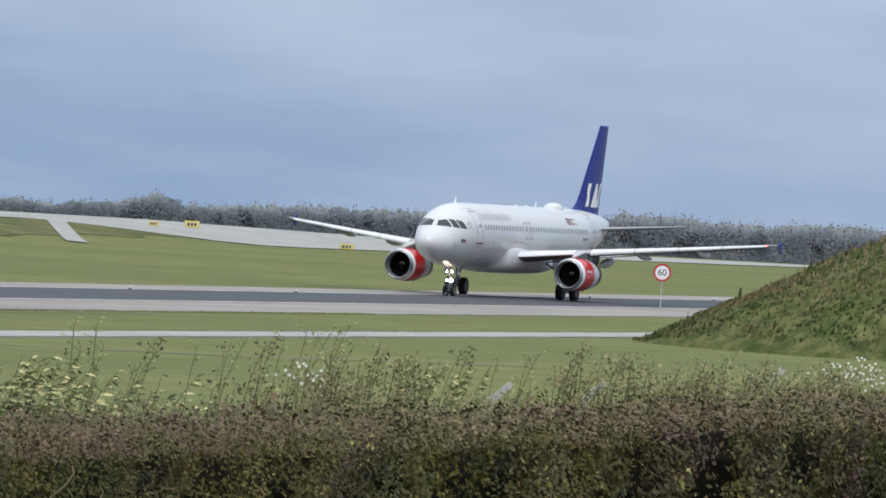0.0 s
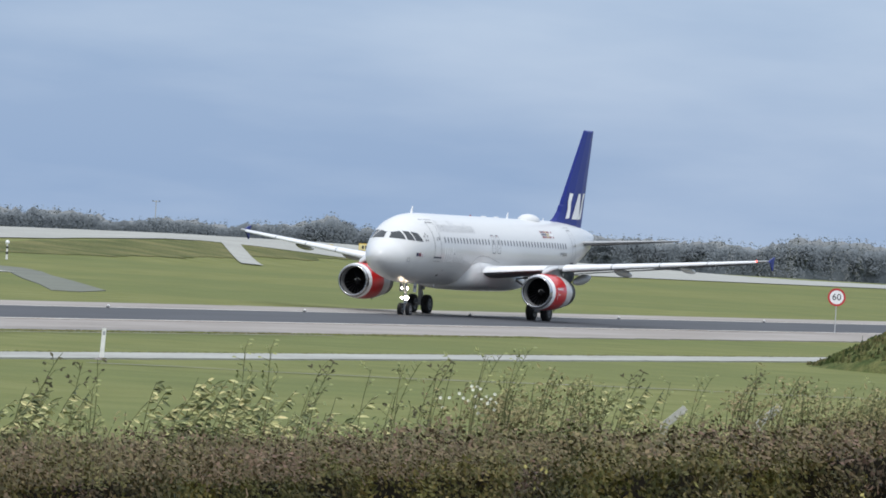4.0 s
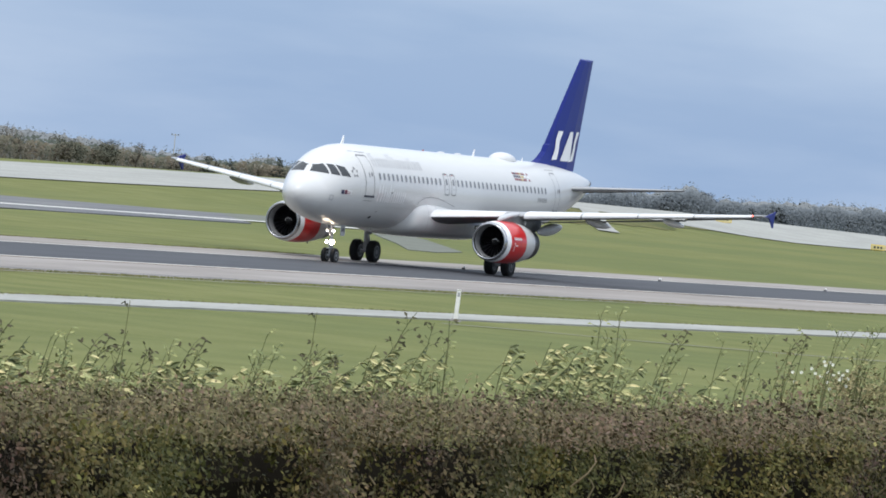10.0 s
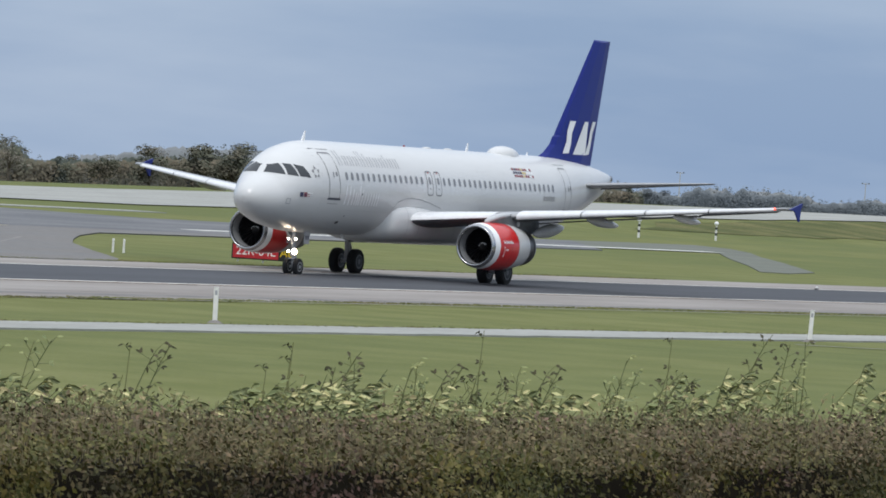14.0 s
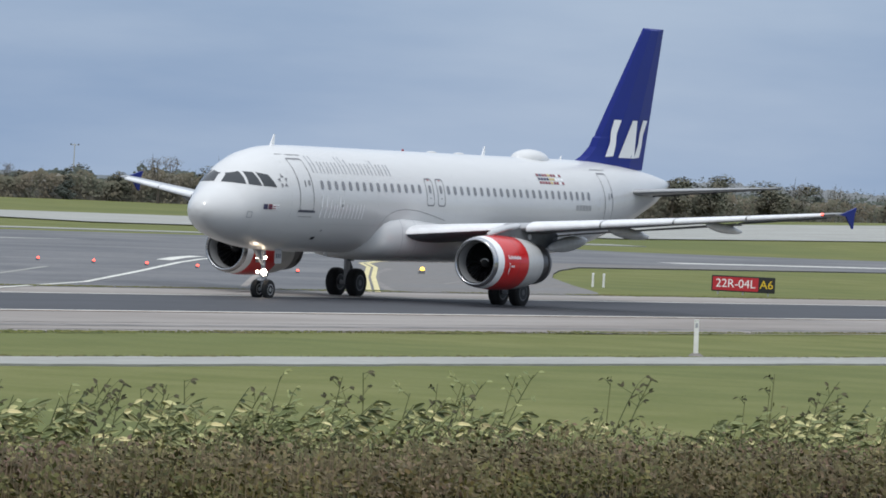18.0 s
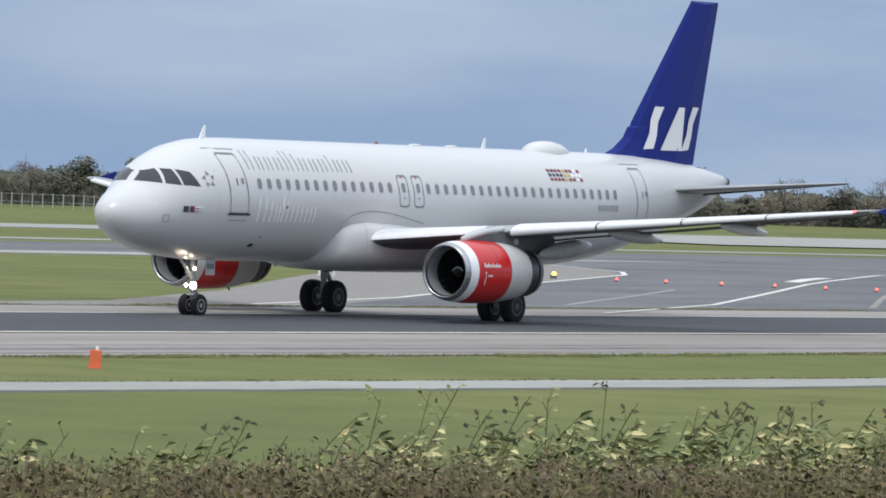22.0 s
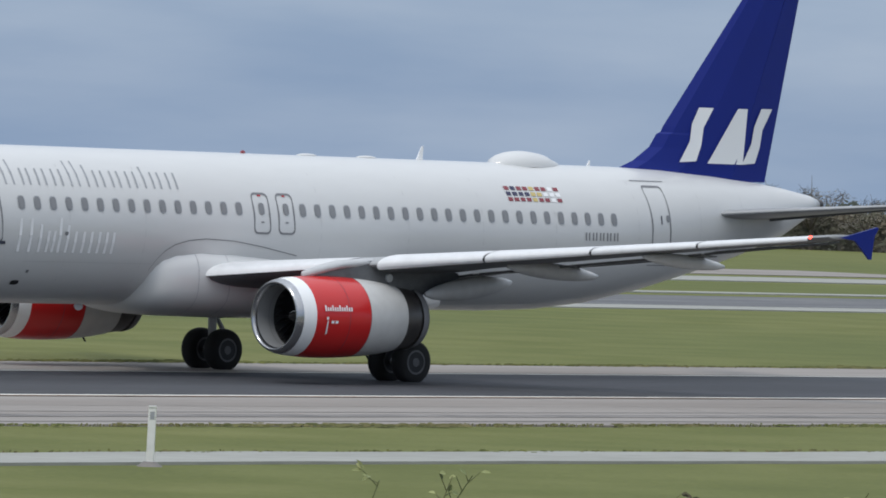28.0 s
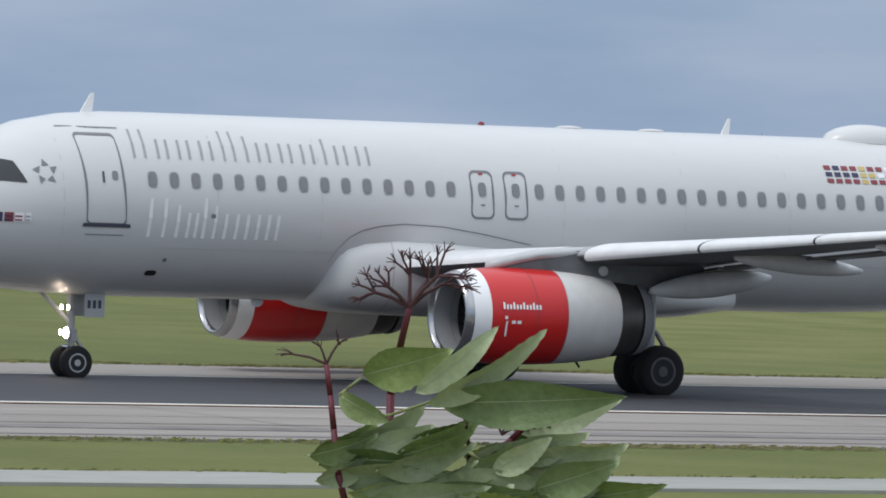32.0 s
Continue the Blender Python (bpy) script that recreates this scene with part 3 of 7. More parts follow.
def oval(u, w, a, b, n=16, power=3.2):
    return [(u + a * math.copysign(abs(math.cos(2 * math.pi * k / n)) ** (2 / power), math.cos(2 * math.pi * k / n)),
             w + b * math.copysign(abs(math.sin(2 * math.pi * k / n)) ** (2 / power), math.sin(2 * math.pi * k / n))) for k in range(n)]


def disc_bm(outline, off=0.012, side=-1, bm=None):
    bm = bm or bmesh.new()
    bm.faces.new([bm.verts.new(skin(u, w, off, side)) for u, w in outline])
    return bm


def loop_bm(outline, width, off=0.012, side=-1, bm=None):
    """A thin outline on the skin (a door's seal, a panel's seam)."""
    bm = bm or bmesh.new()
    cu, cw = sum(p[0] for p in outline) / len(outline), sum(p[1] for p in outline) / len(outline)
    inner = []
    for u, w in outline:
        d = math.hypot(u - cu, w - cw)
        k = (d - width * 1.25) / d
        inner.append((cu + (u - cu) * k, cw + (w - cw) * k))
    a = [bm.verts.new(skin(u, w, off, side)) for u, w in outline]
    b = [bm.verts.new(skin(u, w, off, side)) for u, w in inner]
    for k in range(len(a)):
        bm.faces.new((a[k], a[(k + 1) % len(a)], b[(k + 1) % len(a)], b[k]))
    return bm


def round_rect(u0, u1, w0, w1, r, lean=0.0, n=4):
    pts = []
    for cu, cw, a0 in ((u1 - r, w1 - r, 0), (u0 + r, w1 - r, 90), (u0 + r, w0 + r, 180), (u1 - r, w0 + r, 270)):
        for k in range(n + 1):
            a = radians(a0 + 90 * k / n)
            pts.append((cu + r * math.cos(a), cw + r * math.sin(a)))
    # more points along the upright sides, so that the seal follows the curved skin
    out = []
    for p, q in zip(pts, pts[1:] + pts[:1]):
        m = max(1, int(math.hypot(q[0] - p[0], q[1] - p[1]) / 0.2))
        out += [(p[0] + (q[0] - p[0]) * i / m, p[1] + (q[1] - p[1]) * i / m) for i in range(m)]
    return [(u + lean * (w - w0), w) for u, w in out]


def foil(chord, thick, n=12):
    """A wing section from trailing edge over the top and back below: rows of (x, z)."""
    top, low = [], []
    for k in range(n + 1):
        x = 0.5 * (1 + math.cos(math.pi * k / n))
        t = 5 * thick * (0.2969 * math.sqrt(x) - 0.126 * x - 0.3516 * x * x + 0.2843 * x ** 3 - 0.1015 * x ** 4)
        top.append((x * chord, t * chord))
        low.append((x * chord, -0.75 * t * chord))
    return top + low[-2:0:-1]


def wing_rings(stations, side):
    """Rings for a wing from stations (v, leading edge u, trailing edge u, w, thickness share)."""
    return [[(le + x, side * v, w + z) for x, z in foil(te - le, th)] for v, le, te, w, th in stations]


WING = [(0.5, 11.3, 19.2, 2.55, 0.125), (2.0, 12.25, 19.1, 2.72, 0.125), (6.4, 14.75, 18.95, 3.22, 0.115), (11.5, 17.65, 20.35, 3.78, 0.105), (16.75, 20.55, 21.95, 4.36, 0.10)]


def wing_at(v):
    return lerp_table(WING, v)


def canoe_bm(u0, u1, v, w, hw, hh, side, droop=0.0):
    rings = []
    for k in range(13):
        s = k / 12
        r = max(0.03, math.sin(math.pi * min(1, s * 0.96 + 0.02)) ** 0.55)
        z = w - droop * (s - 0.5)
        rings.append([(u0 + (u1 - u0) * s, side * v + hw * r * math.cos(a), z + hh * r * math.sin(a)) for a in [2 * math.pi * j / 14 for j in range(14)]])
    return rings_bm(rings)


def build_wheel(thing, name, u, y, r, width, label="", ring="rim_pale"):
    """A wheel that rolls: the tyre carries the rim and its bolts."""
    tyre = [(-0.5, 0.58), (-0.5, 0.86), (-0.4, 0.96), (-0.18, 1.0), (0.18, 1.0), (0.4, 0.96), (0.5, 0.86), (0.5, 0.58)]
    n = 28
    bm = rings_bm([[(r * q * math.cos(2 * math.pi * k / n), width * s, r * q * math.sin(2 * math.pi * k / n)) for k in range(n)] for s, q in tyre], cap=False)
    wheel = part("wheel", bm, M["tyre"], thing, label, smooth=True)
    wheel.location = (u, y, r)
    rim = [(-0.47, 0.59), (-0.36, 0.46), (-0.36, 0.3), (-0.42, 0.22), (-0.42, 0.02), (0.42, 0.02), (0.42, 0.22), (0.36, 0.3), (0.36, 0.46), (0.47, 0.59)]
    bm = rings_bm([[(r * q * math.cos(2 * math.pi * k / n), width * s, r * q * math.sin(2 * math.pi * k / n)) for k in range(n)] for s, q in rim], cap=True)
    for k in range(9):
        a = 2 * math.pi * k / 9
        for s in (-0.34, 0.34):
            tube_bm((r * 0.4 * math.cos(a), width * (s - 0.06), r * 0.4 * math.sin(a)), (r * 0.4 * math.cos(a), width * (s + 0.06), r * 0.4 * math.sin(a)), r * 0.055, n=6, bm=bm)
    part("rim", bm, M["rim"], wheel, "grey metal rim")
    for s in (-1, 1):
        for name, q0, q1 in (("rim_ring", 0.56, 0.47), ("hub_cap", 0.2, 0.02)):
            bm = rings_bm([[(r * q * math.cos(2 * math.pi * k / n), width * s * w, r * q * math.sin(2 * math.pi * k / n)) for k in range(n)] for q, w in ((q0, 0.46), (q0, 0.49), (q1, 0.49), (q1, 0.44))], cap=False)
            part(name, bm, M[ring], wheel, "worn metal ring of the rim")
    return wheel


def build_engine(plane, side):
    cy, cz = side * 5.75, 1.80
    sx = "left" if side < 0 else "right"
    cowl = part("engine_cowl", turned_bm([(12.0, 1.03), (12.5, 1.065), (13.1, 1.075), (13.6, 1.065), (13.9, 1.05)], (cy, cz)), M["red"], plane, "bright red engine cowl band", smooth=True)
    part("inlet_lip", turned_bm([(11.6, 0.98), (11.5, 0.95), (11.42, 0.91), (11.40, 0.87), (11.44, 0.83), (11.55, 0.805)], (cy, cz)), M["metal"], cowl, "polished metal inlet lip", smooth=True)
    part("inlet_band", turned_bm([(11.6, 0.98), (11.8, 1.012), (12.0, 1.03)], (cy, cz)), M["mark_white"], cowl, "white ring behind the inlet lip", smooth=True)
    part("inlet_duct", turned_bm([(11.55, 0.805), (11.85, 0.79), (12.12, 0.80)], (cy, cz)), M["duct"], cowl, "grey lined inlet duct", smooth=True)
    # casing and backplate hold the shade behind the blades as near-black colour
    part("fan_case", turned_bm([(12.12, 0.80), (12.45, 0.81), (12.48, 0.02)], (cy, cz)), M["fan_shade"], cowl, "fan casing coloured near black for the shade deep in the inlet", smooth=True)
    part("duct_joint", turned_bm([(11.93, 0.785), (11.96, 0.785)], (cy, cz)), M["seam"], cowl)
    part("cowl_joint", turned_bm([(13.12, 1.0785), (13.14, 1.0785)], (cy, cz)), M["flag_red"], cowl, smooth=True)
    part("cowl_joint", turned_bm([(13.895, 1.054), (13.91, 1.053)], (cy, cz)), M["seam"], cowl, smooth=True)
    part("drain_mast", tube_bm((14.7, cy, cz - 0.97), (14.8, cy, cz - 1.1), 0.03, n=6), M["black"], cowl)
    bm = bmesh.new()
    for k in range(22):
        a = 2 * math.pi * k / 22
        c, s, c2, s2 = math.cos(a), math.sin(a), math.cos(a + 0.2), math.sin(a + 0.2)
        q = [bm.verts.new((x, cy + r * p, cz + r * t)) for x, r, p, t in ((12.22, 0.2, c, s), (12.42, 0.2, c2, s2), (12.44, 0.79, c2, s2), (12.14, 0.79, c, s))]
        bm.faces.new(q)
        bm.faces.new([bm.verts.new(v.co + Vector((0.015, 0, 0))) for v in q][::-1])
    part("fan", bm, M["fan"], cowl, "dark fan blades")
    part("spinner", turned_bm([(11.92, 0.01), (12.04, 0.1), (12.19, 0.17), (12.34, 0.22)], (cy, cz), 20), M["black"], cowl, "black cone with pale swirl", smooth=True)
    bm = bmesh.new()
    for k in range(6):
        a0, a1, x0, x1 = 0.5 * k, 0.5 * k + 0.5, 11.96 + 0.035 * k, 11.995 + 0.035 * k
        r0, r1 = 0.05 + 0.025 * k, 0.07 + 0.025 * k
        bm.faces.new([bm.verts.new((x, cy + r * math.cos(a), cz + r * math.sin(a))) for x, r, a in ((x0, r0, a0), (x1, r1, a1), (x1 + 0.02, r1 + 0.02, a1), (x0 + 0.02, r0 + 0.02, a0))])
    part("swirl", bm, M["mark_white"], cowl)
    part("aft_cowl", turned_bm([(13.9, 1.05), (14.4, 1.02), (14.9, 0.965), (15.36, 0.895)], (cy, cz)), M["cowl_white"], plane, "light grey aft engine cowl", smooth=True)
    part("nozzle", turned_bm([(15.36, 0.875), (15.8, 0.83), (16.16, 0.77), (16.16, 0.7), (15.9, 0.68), (15.8, 0.02)], (cy, cz)), M["metal_dark"], plane, "heat-stained dark metal exhaust nozzle", smooth=True)
    part("nozzle_ring", turned_bm([(15.98, 0.825), (16.02, 0.83), (16.16, 0.80), (16.22, 0.78), (16.22, 0.7)], (cy, cz)), M["seam"], plane, smooth=True)
    # pylon and the fairings between cowl and wing
    rings = []
    for u, lo, hi, hw in ((12.5, 2.75, 2.92, 0.06), (13.2, 2.72, 3.1, 0.15), (14.0, 2.62, 3.24, 0.24), (14.6, 2.52, 3.28, 0.3), (15.6, 2.42, 3.26, 0.32), (16.5, 2.42, 3.2, 0.28), (17.3, 2.5, 3.1, 0.18), (17.9, 2.7, 3.0, 0.05)):
        rings.append([(u, cy - hw, lo), (u, cy + hw, lo), (u, cy + hw * 0.9, (lo + hi) / 2), (u, cy + hw * 0.7, hi), (u, cy - hw * 0.7, hi), (u, cy - hw * 0.9, (lo + hi) / 2)])
    pylon = part("engine_pylon", rings_bm(rings), M["pylon"], plane, "grey pylon holding the engine under the wing")
    part("access_disc", tube_bm((15.15, cy + side * 0.27, 2.85), (15.15, cy + side * 0.335, 2.85), 0.11, n=14), M["paint_grey"], pylon)
    bm = rings_bm([[(u, cy + hw * c, z + 0.12 * s) for c, s in [(math.cos(2 * math.pi * j / 10), math.sin(2 * math.pi * j / 10)) for j in range(10)]] for u, z, hw in ((12.35, 2.86, 0.05), (12.9, 3.02, 0.2), (13.6, 3.16, 0.26), (14.6, 3.24, 0.22), (15.2, 3.25, 0.05))])
    part("pylon_fairing", bm, M["paint_grey"], pylon, smooth=True)
    part("strake", prism_bm([(12.9, 2.62), (13.9, 2.62), (13.85, 2.85), (13.5, 2.82)], cy + 0.62, cy + 0.65), M["red"], cowl)
    # lettering block on the cowl, drawn as plain bars
    outer = side
    for k, (u, w, lu, lw) in enumerate(((12.25 + 0.082 * i, 1.98, 0.05, 0.1 if i % 3 else 0.15) for i in range(12))):
        bm = bmesh.new()
        q = []
        for du, dw in ((0, 0), (lu, 0), (lu, lw), (0, lw)):
            z = w + dw - cz
            q.append(bm.verts.new((u + du, cy + outer * (math.sqrt(1.085 ** 2 - z * z)), w + dw)))
        bm.faces.new(q)
        part("lettering_bar", bm, M["mark_white"], cowl)
    for u, w, lu, lw in ((12.32, 1.38, 0.045, 0.34), (12.46, 1.66, 0.1, 0.07), (12.6, 1.66, 0.1, 0.07), (12.29, 1.76, 0.07, 0.07)):
        bm = bmesh.new()
        bm.faces.new([bm.verts.new((u + du, cy + outer * math.sqrt(1.085 ** 2 - (w + dw - cz) ** 2), w + dw)) for du, dw in ((0, 0), (lu, 0), (lu, lw), (0, lw))])
        part("lettering_bar", bm, M["mark_white"], cowl)


def build_wing(plane, side):
    label = "pale grey swept wing"
    bm = rings_bm(wing_rings([(v, *wing_at(v)) for v in (0.5, 2.0, 4.0, 6.4, 9.0, 11.5, 14.0, 16.75)], side))
    bm.faces.ensure_lookup_table()
    # lower faces take the darker grey: shade painted on the underside
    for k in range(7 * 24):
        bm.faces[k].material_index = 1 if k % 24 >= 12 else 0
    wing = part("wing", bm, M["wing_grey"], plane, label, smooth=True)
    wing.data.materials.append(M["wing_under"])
    # slats: a bright shell round the leading edge, in five lengths
    for v0, v1 in ((1.9, 5.3), (6.2, 8.7), (8.75, 11.2), (11.25, 13.7), (13.75, 16.3)):
        rings, droop = [], 0.0 if v0 < 6 else 1.0
        for v in (v0, v1):
            le, te, w, th = wing_at(v)
            c = te - le
            pts = [(x, z) for x, z in foil(c, th, 24) if x < (0.16 if z >= 0 else 0.004 + 0.016 * droop) * c]
            rings.append([(le + x * 1.05 - 0.07, side * v, w - 0.035 * droop + z * (1.02 + 0.32 * droop) + (0.012 if z > 0 else -0.012)) for x, z in pts])
        part("slat", rings_bm(rings, close=False, cap=False), M["slat"], wing, "pale grey leading edge slat", smooth=True)
    for v, u0, u1, w, hw, hh, dr in ((6.35, 16.2, 19.3, 2.62, 0.22, 0.3, -0.35), (8.6, 17.0, 20.3, 3.16, 0.19, 0.22, 0.22), (12.2, 18.4, 21.4, 3.56, 0.17, 0.19, 0.22)):
        part("flap_fairing", canoe_bm(u0, u1, v, w, hw, hh, side, dr), M["paint_grey"], wing, "pale grey canoe fairing under the wing", smooth=True)
    for v0, v1 in ((2.3, 6.3), (6.5, 12.6), (12.7, 16.0)):
        rings = []
        for v in (v0, v1):
            le, te, w, th = wing_at(v)
            c = te - le
            drop = 0.17 if v1 < 13 else 0.03
            rings.append([(te - 0.24 * c, side * v, w - 0.045 * c), (te + 0.03, side * v, w - drop), (te + 0.03, side * v, w - drop - 0.025), (te - 0.24 * c, side * v, w - 0.045 * c - 0.06)])
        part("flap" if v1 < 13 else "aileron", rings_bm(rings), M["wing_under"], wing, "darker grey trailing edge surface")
    fence = [(20.95, 4.34), (21.5, 4.46), (22.3, 4.64), (22.36, 4.62), (22.2, 4.38), (22.12, 3.8), (22.04, 3.8), (21.5, 4.28)]
    part("wingtip_fence", prism_bm(fence, side * 16.74, side * 16.80), M["blue"], wing, "deep blue wingtip fence")
    part("navigation_light", canoe_bm(20.28, 20.42, 16.3, 4.33, 0.05, 0.045, side), M["red_lamp"] if side < 0 else M["glass"], wing, "small navigation light at the wing tip")


def build_tail(plane):
    def fin_le(w):
        return float(np.interp(w, [5.4, 5.95, 6.2, 6.6, 6.98, 7.04, 7.2, 11.74], [28.9, 29.35, 30.0, 30.62, 30.9, 31.06, 31.15, 34.85]))

    def fin_te(w):
        return 35.36 + (w - 5.68) * (36.68 - 35.36) / (11.74 - 5.68)

    rows_f, rows_r = [], []
    for w in (5.4, 5.7, 5.95, 6.2, 6.6, 6.98, 7.04, 7.2, 8.0, 9.2, 10.4, 11.3, 11.66, 11.74):
        le, te = fin_le(w), fin_te(w)
        c = fin_te(w) - (31.15 + (w - 7.2) * 0.815 if w < 7.2 else le)
        hinge = te - 0.3 * c
        t = 0.052 * c
        shrink = 0.25 if w > 11.7 else 1.0
        rows_f.append([(hinge, -t * 0.9 * shrink, w), ((hinge + le) / 2, -t * shrink, w), (le + 0.12 * (hinge - le), -t * 0.55 * shrink, w), (le, 0, w), (le + 0.12 * (hinge - le), t * 0.55 * shrink, w), ((hinge + le) / 2, t * shrink, w), (hinge, t * 0.9 * shrink, w)])
        if w >= 5.68:
            rows_r.append([(hinge + 0.015, -t * 0.87 * shrink, w), (te, -0.012, w), (te, 0.012, w), (hinge + 0.015, t * 0.87 * shrink, w)])
    fin = part("tail_fin", rings_bm(rows_f), M["blue"], plane, "tall deep blue tail fin", smooth=False)
    part("rudder", rings_bm(rows_r), M["blue"], plane, "deep blue rudder")
    for side in (-1, 1):
        stations = [(0.3, 31.6, 35.4, 4.66, 0.10), (1.0, 32.2, 35.5, 4.74, 0.10), (3.5, 33.85, 35.95, 4.98, 0.095), (6.15, 35.5, 36.4, 5.22, 0.09), (6.25, 35.8, 36.35, 5.24, 0.05)]
        tp = part("tailplane", rings_bm(wing_rings(stations, side)), M["wing_grey"], plane, "grey horizontal tailplane", smooth=True)
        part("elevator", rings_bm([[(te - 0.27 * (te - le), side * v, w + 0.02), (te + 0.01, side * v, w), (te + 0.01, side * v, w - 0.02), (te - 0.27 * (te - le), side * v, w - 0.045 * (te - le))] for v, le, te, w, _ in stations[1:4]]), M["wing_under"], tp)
    # airline emblem on the fin, drawn as three plain slanted white shapes
    shapes = ([(31.6, 6.2), (32.25, 6.24), (32.45, 6.7), (32.55, 7.2), (32.95, 7.78), (32.4, 7.78), (32.12, 7.3), (32.02, 6.8)],
              [(32.72, 6.19), (34.22, 6.19), (34.35, 7.79), (33.95, 7.79)],
              [(34.18, 6.19), (34.8, 6.24), (35.0, 6.7), (35.08, 7.2), (35.5, 7.82), (34.98, 7.82), (34.68, 7.3), (34.58, 6.8)])
    for side in (-1, 1):
        for s in shapes:
            bm = bmesh.new()
            vs = []
            for u, w in s:
                le, te = fin_le(w), fin_te(w)
                c = te - (31.15 + (w - 7.2) * 0.815 if w < 7.2 else le)
                hinge, t = te - 0.3 * c, 0.052 * c
                y = float(np.interp(u, [le, le + 0.12 * (hinge - le), (le + hinge) / 2, hinge, te], [0, t * 0.55, t, t * 0.9, 0.012]))
                vs.append(bm.verts.new((u, side * (y + 0.03), w)))
            bm.faces.new(vs)
            bmesh.ops.triangulate(bm, faces=bm.faces)
            part("emblem_shape", bm, M["mark_white"], fin, "plain white slanted emblem shape")


def build_gear(plane, side):
    y = side * 3.795
    leg = part("main_gear_leg", tube_bm((17.68, y, 2.9), (17.71, y, 0.62), 0.15, 0.11, 14), M["strut"], plane, "grey main landing gear leg")
    part("oleo", tube_bm((17.7, y, 1.3), (17.71, y, 0.6), 0.085, n=12), M["metal"], leg)
    part("axle", tube_bm((17.71, y - 0.5, 0.585), (17.71, y + 0.5, 0.585), 0.085, n=12), M["strut"], leg)
    part("side_stay", tube_bm((17.6, y - side * 0.05, 1.55), (17.5, y - side * 1.5, 2.35), 0.06, n=8), M["strut"], leg)
    bm = prism_bm([(17.85, 0.75), (18.12, 1.15), (17.86, 1.5), (17.8, 1.5), (18.04, 1.15), (17.8, 0.78)], y - 0.07, y + 0.07)
    part("torque_link", bm, M["strut"], leg)
    bm = bmesh.new()
    box_bm(17.45, 17.95, y - side * 0.2, y - side * 0.16, 1.45, 2.6, 0.02, bm)
    part("gear_door", bm, M["wing_under"], leg, "grey gear door")
    return [build_wheel(plane, "wheel", 17.71, y + s * 0.465, 0.585, 0.42) for s in (-1, 1)]


def build_nose_gear(plane):
    leg = part("nose_gear_leg", tube_bm((5.0, 0, 2.1), (5.07, 0, 0.4), 0.09, 0.075, 12), M["strut"], plane, "grey nose landing gear leg")
    part("drag_stay", tube_bm((5.03, 0, 1.25), (4.2, 0, 2.0), 0.05, n=8), M["strut"], leg)
    part("axle", tube_bm((5.07, -0.32, 0.38), (5.07, 0.32, 0.38), 0.05, n=10), M["strut"], leg)
    part("steering_collar", tube_bm((5.03, 0, 1.12), (5.04, 0, 0.86), 0.14, n=14), M["strut"], leg)
    part("torque_link", prism_bm([(5.14, 0.5), (5.36, 0.72), (5.14, 0.98), (5.1, 0.95), (5.28, 0.72), (5.1, 0.53)], -0.05, 0.05), M["strut"], leg)
    part("tow_bar_lug", tube_bm((4.93, -0.16, 0.72), (4.93, 0.16, 0.72), 0.035, n=8), M["metal"], leg)
    for y in (-0.42, 0.42):
        part("gear_door", box_bm(5.15, 5.65, y - 0.015, y + 0.015, 1.4, 2.0, 0.01), M["paint_grey"], leg, "white gear door with a dark mark")
    for k in range(3):
        part("lettering_bar", box_bm(5.22 + 0.13 * k, 5.3 + 0.13 * k, -0.44, -0.438, 1.6, 1.78), M["mark_dark"], leg)
    for x, y, z, r in ((4.9, -0.17, 1.6, 0.065), (4.9, 0.17, 1.6, 0.065), (4.88, -0.15, 1.04, 0.145), (4.88, 0.15, 1.04, 0.07)):
        lamp = part("lamp_housing", tube_bm((x - 0.02, y, z), (x + 0.1, y, z), r, r * 0.6, 14), M["strut"], leg)
        bm = bmesh.new()
        bmesh.ops.create_uvsphere(bm, u_segments=12, v_segments=8, radius=r * 0.86, matrix=Matrix.Translation((x - 0.03, y, z)) @ Matrix.Diagonal((0.35, 1, 1, 1)))
        part("lamp_lens", bm, M["lamp_on"], lamp, "lit warm white taxi lamp", smooth=True)
    return [build_wheel(plane, "wheel", 5.07, s * 0.25, 0.38, 0.22, "", "wheel_pale") for s in (-1, 1)]


